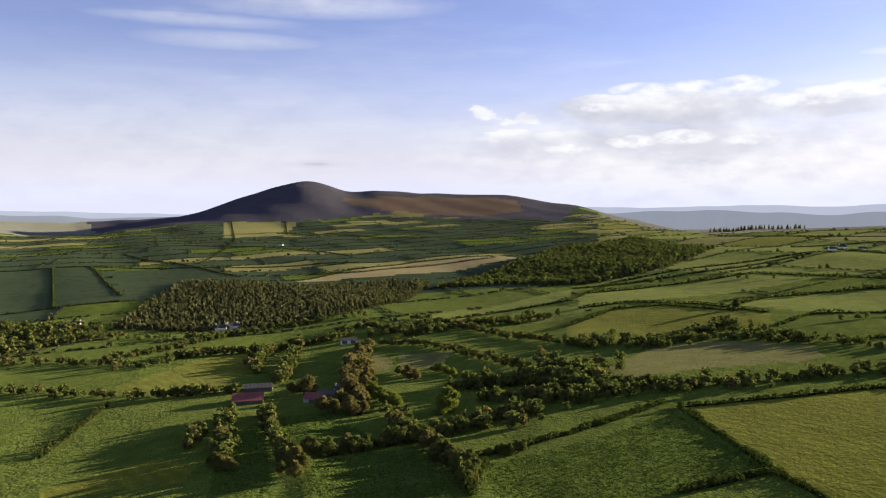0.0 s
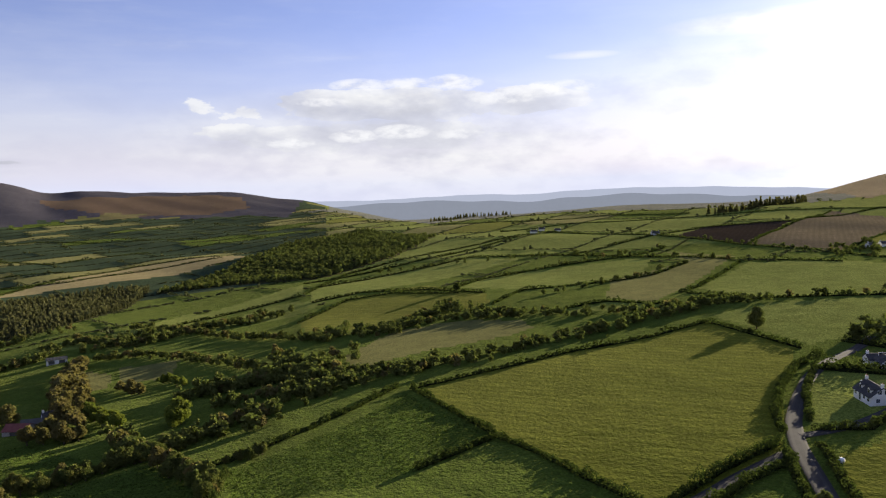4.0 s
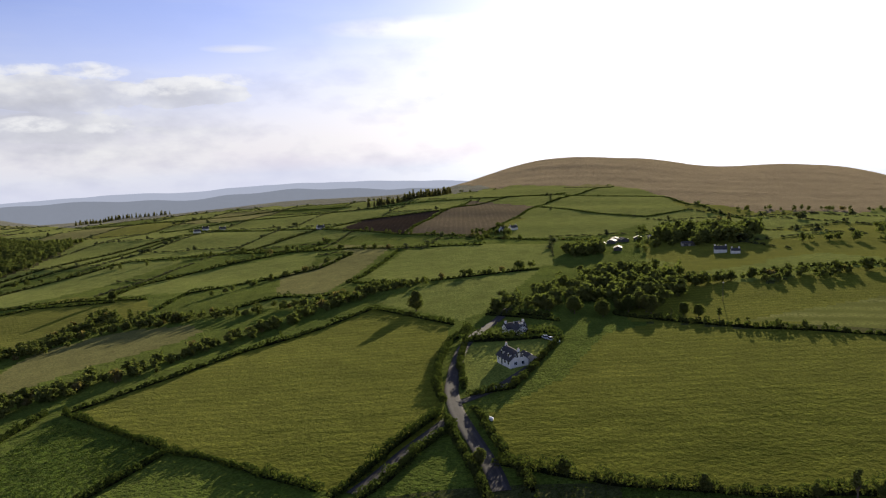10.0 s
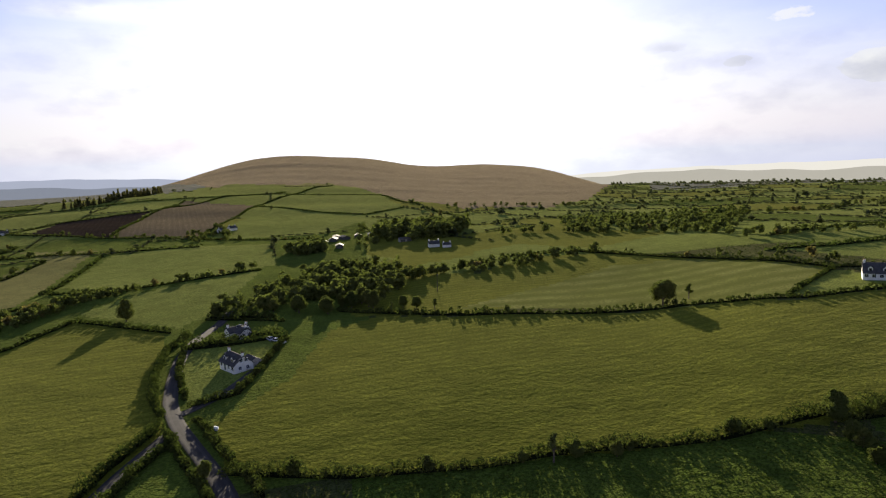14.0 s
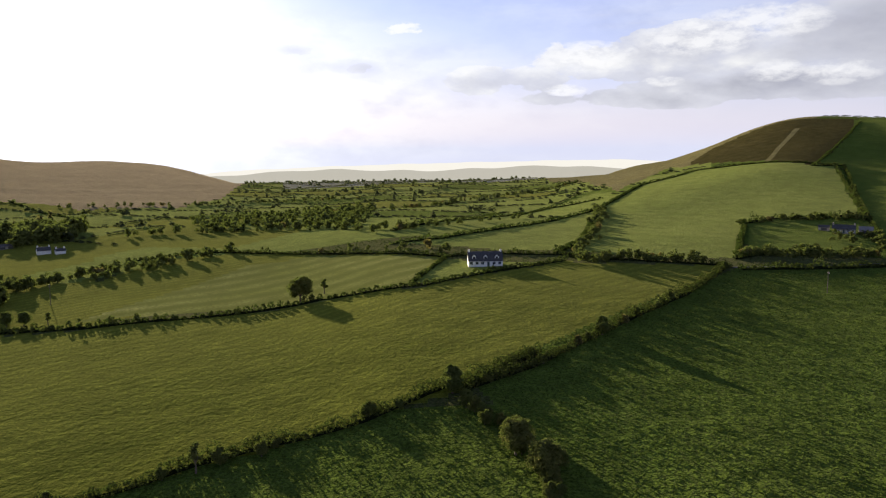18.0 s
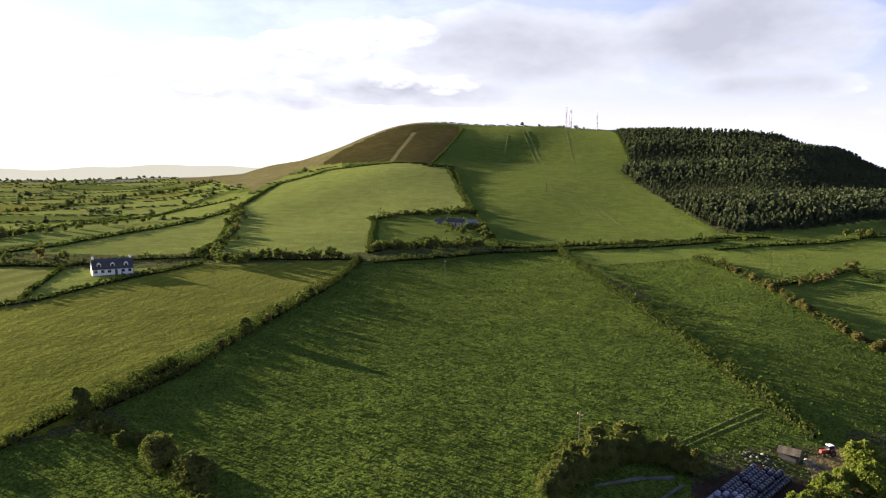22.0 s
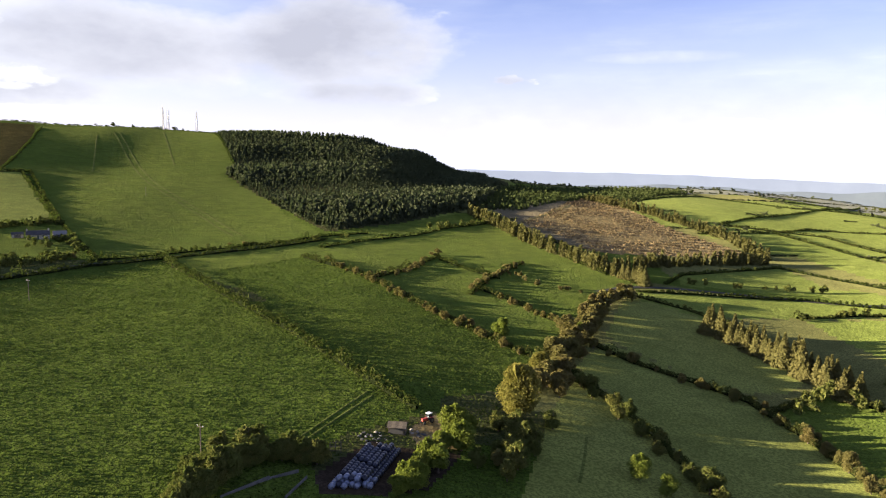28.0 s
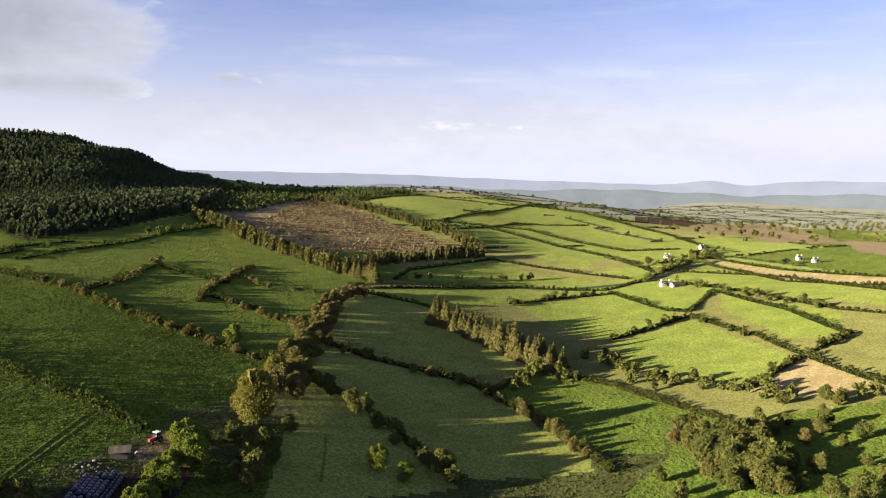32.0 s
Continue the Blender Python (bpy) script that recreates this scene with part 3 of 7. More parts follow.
# kind of ground, corners in the plan
FIELDS = (
    (MOWN, ((369, 221), (468, 166), (270, 95), (262, 146))),
    (MOWN, ((83, 253), (128, 258), (159, 267), (202, 271), (241, 279), (237, 255), (230, 216), (211, 200), (173, 168), (152, 146), (143, 137), (133, 132), (112, 125), (101, 124), (95, 122), (93, 125), (91, 146), (89, 165), (85, 184), (84, 222))),
    (DEEP, ((10, 205), (35, 216), (59, 230), (79, 251), (82, 206), (84, 184), (57, 172), (42, 170), (13, 177))),
    (LUSH, ((-3, 234), (21, 251), (53, 267), (80, 275), (80, 262), (57, 242), (37, 228), (16, 217), (2, 215))),
    (OLIVE, ((77, 337), (116, 386), (158, 383), (180, 354), (175, 330), (135, 311), (94, 303), (73, 302))),
    (MOWN, ((80, 479), (128, 540), (164, 536), (194, 483), (176, 457), (144, 435), (102, 417), (78, 436))),
    (BRIGHT, ((25, 532), (73, 579), (120, 562), (101, 527), (80, 512), (28, 514))),
    (BRIGHT, ((6, 580), (121, 684), (106, 603), (48, 580), (6, 558))),
    (LUSH, ((-263, 412), (-265, 459), (-196, 435), (-165, 441), (-172, 387), (-173, 366), (-223, 383))),
    (MOWN, ((-170, 353), (-150, 438), (-122, 466), (-106, 416), (-108, 365), (-134, 347))),
    (LUSH, ((-225, 348), (-168, 341), (-155, 326), (-140, 248), (-161, 250), (-177, 284))),
    (LUSH, ((-140, 248), (-152, 325), (-109, 313), (-97, 285), (-101, 260), (-123, 238))),
    (MOWN, ((-120, 212), (-95, 234), (-77, 224), (-75, 207), (-98, 205), (-116, 204))),
    (DEEP, ((-76, 243), (-70, 284), (-52, 213), (-46, 191), (-64, 194))),
    (DEEP, ((-65, 284), (-48, 287), (-26, 253), (-33, 238), (-53, 233))),
    (LUSH, ((-90, 431), (-69, 490), (-59, 468), (-46, 340), (-76, 360))),
    (DEEP, ((-40, 194), (-38, 220), (-8, 230), (7, 193), (7, 178), (-38, 185))),
    (BRIGHT, ((-82, 531), (-34, 554), (24, 618), (18, 554), (-32, 532), (-72, 511))),
    (LUSH, ((-181, 474), (-121, 544), (-55, 565), (-86, 528), (-144, 506), (-165, 451))),
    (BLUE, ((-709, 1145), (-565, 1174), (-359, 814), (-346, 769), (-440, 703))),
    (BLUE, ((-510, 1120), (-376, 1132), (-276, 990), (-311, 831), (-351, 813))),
    (PALE, ((-186, 910), (-134, 1019), (-35, 1122), (77, 1131), (118, 1068), (11, 970), (-89, 935))),
    (OLIVE, ((-47, 444), (-28, 412), (-29, 381), (-40, 376))),
    (OLIVE, ((-26, 427), (5, 423), (-1, 376), (-24, 387))),
    (OLIVE, ((-732, 2436), (-663, 2454), (-480, 2436), (-466, 2257), (-451, 1953), (-553, 1852))),
    (LUSH, ((75, 305), (118, 318), (168, 322), (193, 322), (204, 309), (150, 289), (108, 288), (84, 295))),
    (BRIGHT, ((122, 645), (196, 678), (298, 695), (327, 635), (277, 612), (206, 574), (105, 565))),
    (MOWN, ((125, 539), (195, 551), (207, 462), (190, 417), (154, 409), (111, 399), (97, 430), (83, 463))),
    (BRIGHT, ((252, 559), (330, 543), (406, 538), (337, 462), (291, 450), (234, 457), (206, 505))),
    (OLIVE, ((301, 451), (391, 476), (440, 566), (441, 478), (298, 369), (258, 344), (250, 377))),
    (BRIGHT, ((200, 362), (244, 362), (263, 326), (250, 333), (218, 351))),
    (BRIGHT, ((309, 366), (411, 433), (475, 399), (489, 344), (392, 274), (342, 287), (299, 316))),
    (BRIGHT, ((253, 290), (298, 293), (365, 265), (289, 229), (255, 217), (238, 217))),
    (SOIL, ((504, 638), (596, 701), (687, 654), (511, 538))),
    (TILTH, ((510, 541), (644, 622), (819, 716), (828, 600), (534, 454))),
    (BRIGHT, ((519, 436), (754, 546), (761, 423), (664, 357), (581, 351))),
    (BRIGHT, ((836, 606), (989, 654), (1217, 710), (1067, 535), (825, 385), (756, 399), (764, 483))),
    (BRIGHT, ((810, 759), (1162, 917), (1171, 786), (1014, 691), (898, 709))),
    (BRIGHT, ((160, 145), (205, 185), (224, 156), (190, 142), (159, 140))),
    (LUSH, ((215, 191), (245, 206), (250, 176), (233, 161))),
    (MOWN, ((148, 125), (181, 124), (238, 143), (264, 136), (264, 97), (275, 57), (287, 17), (283, -23), (310, -71), (324, -93), (317, -95), (309, -159), (259, -119), (217, -74), (189, -45), (176, -23), (167, 2), (145, 43), (129, 75), (123, 102))),
    (MOWN, ((283, 145), (284, 132), (359, 124), (410, 116), (431, 67), (398, 25), (346, -36), (289, -20), (300, 18), (283, 59), (273, 99))),
    (STRIPED, ((277, 106), (384, 60), (393, 24), (344, -34), (290, -18), (284, 59))),
    (BRIGHT, ((289, -19), (339, -37), (325, -64), (322, -81), (297, -46))),
    (BRIGHT, ((385, 171), (431, 148), (454, 94), (377, 121), (354, 140))),
    (BRIGHT, ((399, -14), (407, -44), (471, -103), (559, -177), (563, -188), (404, -125), (356, -99), (362, -65))),
    (BRIGHT, ((447, -16), (526, -76), (665, -170), (735, -234), (709, -247), (611, -203), (522, -106), (439, -35), (416, -15))),
    (BRIGHT, ((351, -105), (584, -194), (728, -283), (772, -358), (661, -447), (456, -328), (443, -240), (331, -177), (323, -133))),
    (LUSH, ((663, -459), (671, -430), (798, -560), (873, -621), (842, -880), (577, -644), (562, -605), (296, -415), (306, -350), (332, -263), (436, -320))),
    (FERN, ((842, -382), (913, -442), (950, -563), (902, -637), (785, -547), (664, -426))),
    (LUSH, ((353, -194), (449, -249), (427, -313), (342, -261))),
    (DEEP, ((183, -26), (214, -60), (238, -87), (293, -151), (308, -168), (323, -252), (306, -284), (225, -238), (162, -206), (110, -177), (87, -165), (98, -136), (104, -123), (102, -97), (98, -86), (128, -42))),
    (LUSH, ((309, -290), (286, -401), (262, -590), (160, -480), (75, -414), (88, -300), (75, -235), (230, -250))),
    (DEEP, ((265, -271), (257, -342), (208, -321), (141, -273), (88, -245), (72, -226), (78, -199), (83, -187), (91, -175), (121, -190), (169, -222), (230, -255))),
    (LUSH, ((268, -380), (245, -426), (215, -399), (208, -334), (235, -355))),
    (LUSH, ((262, -463), (247, -510), (160, -401), (159, -361), (207, -406))),
    (LUSH, ((253, -522), (246, -579), (144, -463), (75, -414), (88, -380), (122, -395), (171, -437))),
    (LUSH, ((184, -314), (189, -376), (145, -336), (90, -294), (89, -265), (108, -266), (146, -287))),
    (LUSH, ((136, -329), (138, -379), (101, -364), (93, -303), (124, -319))),
    (DULL, ((76, -351), (74, -374), (20, -351), (-9, -298), (1, -271), (16, -261), (57, -282), (69, -294))),
    (DULL, ((68, -245), (66, -283), (21, -265), (-8, -237), (-24, -199), (-22, -177), (7, -169), (42, -213))),
    (DULL, ((48, -136), (60, -195), (65, -233), (44, -210), (24, -187), (10, -163))),
    (LUSH, ((3, -249), (-12, -281), (-38, -260), (-63, -210), (-48, -205), (-41, -187), (-24, -191), (-10, -223))),
    (BRIGHT, ((75, -385), (44, -405), (-6, -434), (-58, -424), (2, -386), (38, -355), (69, -368))),
    (BRIGHT, ((-3, -389), (-57, -415), (-80, -374), (-84, -355), (-46, -325), (-33, -336))),
    (BRIGHT, ((-58, -422), (-81, -448), (-110, -405), (-89, -365), (-66, -378))),
    (BRIGHT, ((-46, -320), (-88, -349), (-105, -278), (-107, -272), (-79, -243), (-60, -269), (-46, -289))),
    (PALE, ((-77, -237), (-108, -271), (-113, -224), (-95, -218))),
    (OLIVE, ((-112, -268), (-135, -296), (-149, -289), (-121, -229), (-116, -235))),
    (BRIGHT, ((-115, -403), (-148, -340), (-133, -297), (-114, -298), (-105, -372))),
    (BRIGHT, ((-106, -474), (-160, -441), (-190, -375), (-173, -338), (-140, -383))),
    (BRIGHT, ((68, -448), (12, -533), (-23, -464), (19, -437), (57, -419))),
    (OLIVE, ((13, -570), (-33, -525), (-76, -458), (-59, -454), (-24, -484))),
    (BRIGHT, ((174, -830), (126, -1024), (22, -911), (72, -705))),
    (BRIGHT, ((65, -690), (-4, -893), (-78, -750), (-128, -622), (-91, -583), (-18, -690))),
    (BRIGHT, ((78, -637), (21, -682), (-21, -626), (-74, -553), (-50, -504), (5, -585))),
    (BRIGHT, ((-4, -934), (-90, -932), (-144, -700), (-142, -620), (-99, -745))),
    (FELLED, ((250, -611), (241, -672), (235, -853), (214, -854), (106, -656), (30, -565), (95, -493), (125, -482), (163, -500), (204, -544))),
    (MOOR, ((250, -611), (241, -672), (234, -839), (206, -633), (208, -566), (152, -519), (118, -487), (163, -500), (204, -544))),
    (PALE, ((-139, -535), (-169, -466), (-214, -423), (-203, -402), (-156, -430), (-140, -508))),
    (TILTH, ((-215, -919), (-442, -1237), (-274, -621), (-212, -617))),
    (TILTH, ((-295, -682), (-327, -656), (-255, -509), (-247, -548))),
    (SOIL, ((-167, -995), (-294, -1053), (-210, -894), (-150, -892))),
    (BANK, ((94, -139), (89, -153), (84, -168), (70, -162), (67, -144), (69, -126), (82, -113), (91, -123))),
    (LUSH, ((-48, -206), (-70, -208), (-113, -211), (-81, -140), (-26, -159), (-41, -183))),
    (FELLED, ((84, -153), (82, -169), (71, -164), (69, -150), (77, -145))),
    (SOIL, ((87, -119), (87, -140), (78, -143), (67, -147), (65, -128), (71, -120), (82, -113))),
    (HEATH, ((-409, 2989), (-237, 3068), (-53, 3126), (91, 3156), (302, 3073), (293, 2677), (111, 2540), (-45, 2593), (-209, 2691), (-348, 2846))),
    (DRY, ((-179, 2708), (-44, 2655), (-96, 2547), (-186, 2551))),
)
# height, line in the plan
HEDGES = (
    (1.6, ((83, 253), (84, 222), (85, 184), (89, 165), (90, 146), (92, 128))),
    (2.0, ((83, 253), (128, 258), (159, 267), (202, 271), (241, 279))),
    (2.0, ((241, 279), (237, 255), (233, 230), (230, 213))),
    (2.2, ((141, 137), (118, 131), (101, 125), (90, 122))),
    (2.2, ((136, 127), (118, 123), (104, 118), (93, 116))),
    (2.2, ((147, 142), (159, 156), (178, 173), (203, 191), (227, 201))),
    (1.5, ((161, 146), (181, 166), (205, 185))),
    (1.6, ((138, 132), (127, 118), (117, 104), (108, 93))),
    (1.6, ((148, 131), (134, 112), (124, 98), (116, 87))),
    (3.0, ((208, 189), (220, 174), (231, 160))),
    (1.8, ((156, 140), (167, 132), (192, 141), (223, 153))),
    (2.6, ((253, 213), (255, 179))),
    (2.4, ((123, 102), (128, 74), (136, 59), (145, 43), (158, 21), (166, 0), (181, -21), (198, -48), (176, -23), (189, -45), (217, -74), (258, -119), (306, -160))),
    (2.0, ((271, 159), (265, 97), (275, 57), (288, 18), (284, -24), (311, -71), (323, -91))),
    (1.5, ((289, -18), (342, -38))),
    (2.0, ((412, 129), (436, 90), (396, 24), (370, -9), (345, -38), (348, -65), (338, -93), (327, -98), (317, -130), (309, -160))),
    (2.0, ((395, -14), (403, -43), (464, -101), (550, -175), (567, -189), (713, -277))),
    (2.2, ((344, -92), (376, -113), (461, -146), (574, -192))),
    (2.0, ((445, -16), (516, -75), (659, -169), (654, -218))),
    (2.0, ((574, -192), (713, -277), (767, -356))),
    (1.6, ((767, -356), (657, -445), (532, -375), (429, -314))),
    (2.5, ((331, -177), (436, -237), (448, -264), (444, -320))),
    (2.5, ((325, -173), (343, -202), (340, -253))),
    (2.0, ((326, -254), (320, -301), (307, -352), (289, -406), (271, -437))),
    (2.0, ((332, -263), (436, -320), (655, -453), (661, -424))),
    (1.5, ((661, -424), (791, -550), (860, -612))),
    (3.2, ((309, -287), (225, -238), (162, -206), (110, -177), (87, -165))),
    (2.4, ((256, -340), (207, -320), (140, -273), (109, -255), (87, -243), (76, -240))),
    (2.4, ((300, -162), (305, -199), (314, -245), (308, -293), (296, -344), (281, -398))),
    (3.0, ((207, 187), (214, 168), (225, 154))),
    (1.5, ((250, 212), (250, 190), (249, 170))),
    (1.8, ((-187, 1013), (-110, 996), (-43, 1040), (29, 1068), (76, 1085))),
    (1.6, ((841, -885), (577, -644))),
    (1.8, ((268, -373), (259, -413), (243, -457), (240, -492), (214, -579))),
    (2.2, ((191, -308), (192, -349), (197, -397))),
    (2.2, ((193, -389), (164, -369), (141, -358))),
    (2.2, ((139, -314), (146, -355), (148, -401), (149, -411))),
    (1.6, ((207, -535), (144, -459), (97, -411))),
    (2.0, ((140, -328), (119, -317), (95, -298), (82, -293))),
    (1.8, ((200, -540), (135, -478), (80, -401))),
    (1.8, ((77, -374), (48, -365), (20, -348), (-11, -297))),
    (1.8, ((70, -275), (53, -266), (32, -261), (12, -252), (-6, -226), (-23, -186), (-26, -175))),
    (2.0, ((70, -237), (49, -217), (29, -193), (11, -167))),
    (1.8, ((4, -247), (-12, -279), (-38, -258), (-63, -209))),
    (1.6, ((75, -384), (43, -404), (-6, -434), (-56, -429), (-81, -448), (-127, -518))),
    (1.6, ((65, -412), (61, -448), (12, -526), (-32, -499), (-75, -456))),
    (1.6, ((0, -388), (-27, -409), (-57, -418))),
    (1.6, ((-58, -421), (-79, -370), (-89, -364), (-109, -403))),
    (1.6, ((-46, -324), (-68, -341), (-87, -356), (-104, -312), (-108, -273), (-136, -298))),
    (1.6, ((-111, -408), (-130, -352), (-133, -297))),
    (1.6, ((-77, -238), (-107, -272))),
    (1.6, ((-108, -273), (-112, -239), (-116, -217))),
    (1.5, ((78, -637), (21, -682), (-21, -632), (-74, -553), (-92, -476))),
    (1.5, ((66, -697), (-4, -893), (-68, -1133))),
    (1.5, ((65, -694), (-18, -690), (-91, -583), (-135, -591))),
    (1.5, ((178, -848), (123, -1002), (9, -933), (-90, -932), (-144, -700), (-157, -590))),
    (1.5, ((-106, -474), (-160, -441), (-190, -375))),
    (1.5, ((-98, -436), (-129, -395), (-149, -342), (-164, -321))),
    (1.5, ((-141, -541), (-170, -470), (-215, -425))),
    (1.5, ((-132, -505), (-154, -424), (-200, -395))),
    (1.5, ((21, -682), (-9, -735), (-79, -759))),
    (1.8, ((120, 634), (192, 664), (257, 678), (298, 695), (369, 626), (510, 675))),
    (1.8, ((103, 553), (145, 566), (187, 523), (207, 462))),
    (1.8, ((203, 509), (247, 548), (324, 560), (395, 557), (460, 592))),
    (1.8, ((191, 415), (231, 452), (293, 440), (336, 446), (389, 473))),
    (1.8, ((198, 365), (242, 366), (252, 347), (263, 321))),
    (1.8, ((289, 358), (312, 370), (412, 441))),
    (1.8, ((369, 626), (393, 553), (418, 508), (425, 454), (465, 391))),
    (1.8, ((463, 892), (510, 675), (505, 539), (520, 482), (523, 414), (535, 322))),
    (1.6, ((509, 535), (641, 619), (819, 716))),
    (1.6, ((530, 451), (816, 591))),
    (1.5, ((478, 1315), (529, 1018), (670, 996), (725, 877))),
    (1.5, ((510, 675), (592, 697), (682, 649), (890, 704), (1007, 676))),
    (1.5, ((439, 924), (543, 916), (647, 854), (810, 759))),
    (1.5, ((802, 581), (760, 480), (746, 394), (816, 381))),
    (1.5, ((828, 600), (977, 646), (1207, 704))),
    (1.5, ((981, 659), (1044, 524), (714, 268))),
    (1.5, ((805, 755), (890, 704), (1014, 681))),
    (1.8, ((290, 354), (296, 313), (338, 284), (370, 268))),
    (1.8, ((79, 476), (127, 537), (163, 533), (193, 480))),
    (1.8, ((6, 555), (48, 578), (106, 600), (170, 722), (297, 779), (446, 835))),
    (1.6, ((122, 690), (187, 705), (281, 735), (415, 818))),
    (1.6, ((-3, 213), (15, 216), (37, 228), (57, 241), (80, 261))),
    (1.8, ((7, 194), (12, 204), (7, 178))),
    (1.6, ((57, 173), (73, 179), (84, 184))),
    (1.8, ((-140, 248), (-152, 325))),
    (1.6, ((-709, 1145), (-565, 1174), (-376, 1132), (-276, 990))),
    (1.6, ((-565, 1174), (-359, 814))),
    (1.6, ((-440, 703), (-344, 765))),
    (1.6, ((-622, 1165), (-392, 733))),
    (1.6, ((-188, 921), (-134, 1026), (-35, 1122), (77, 1131))),
    (1.6, ((-567, 1598), (-330, 1517), (-169, 1295), (-24, 1409))),
    (1.6, ((-626, 1433), (-376, 1132), (-217, 1151), (-134, 1155))),
    (1.6, ((-564, 1982), (-419, 2071), (-126, 1721), (66, 1663))),
    (1.6, ((-716, 2487), (-474, 1674), (-397, 1195))),
    (1.6, ((-524, 2449), (-419, 1971))),
    (1.6, ((-879, 1570), (-712, 1632), (-553, 1944))),
)
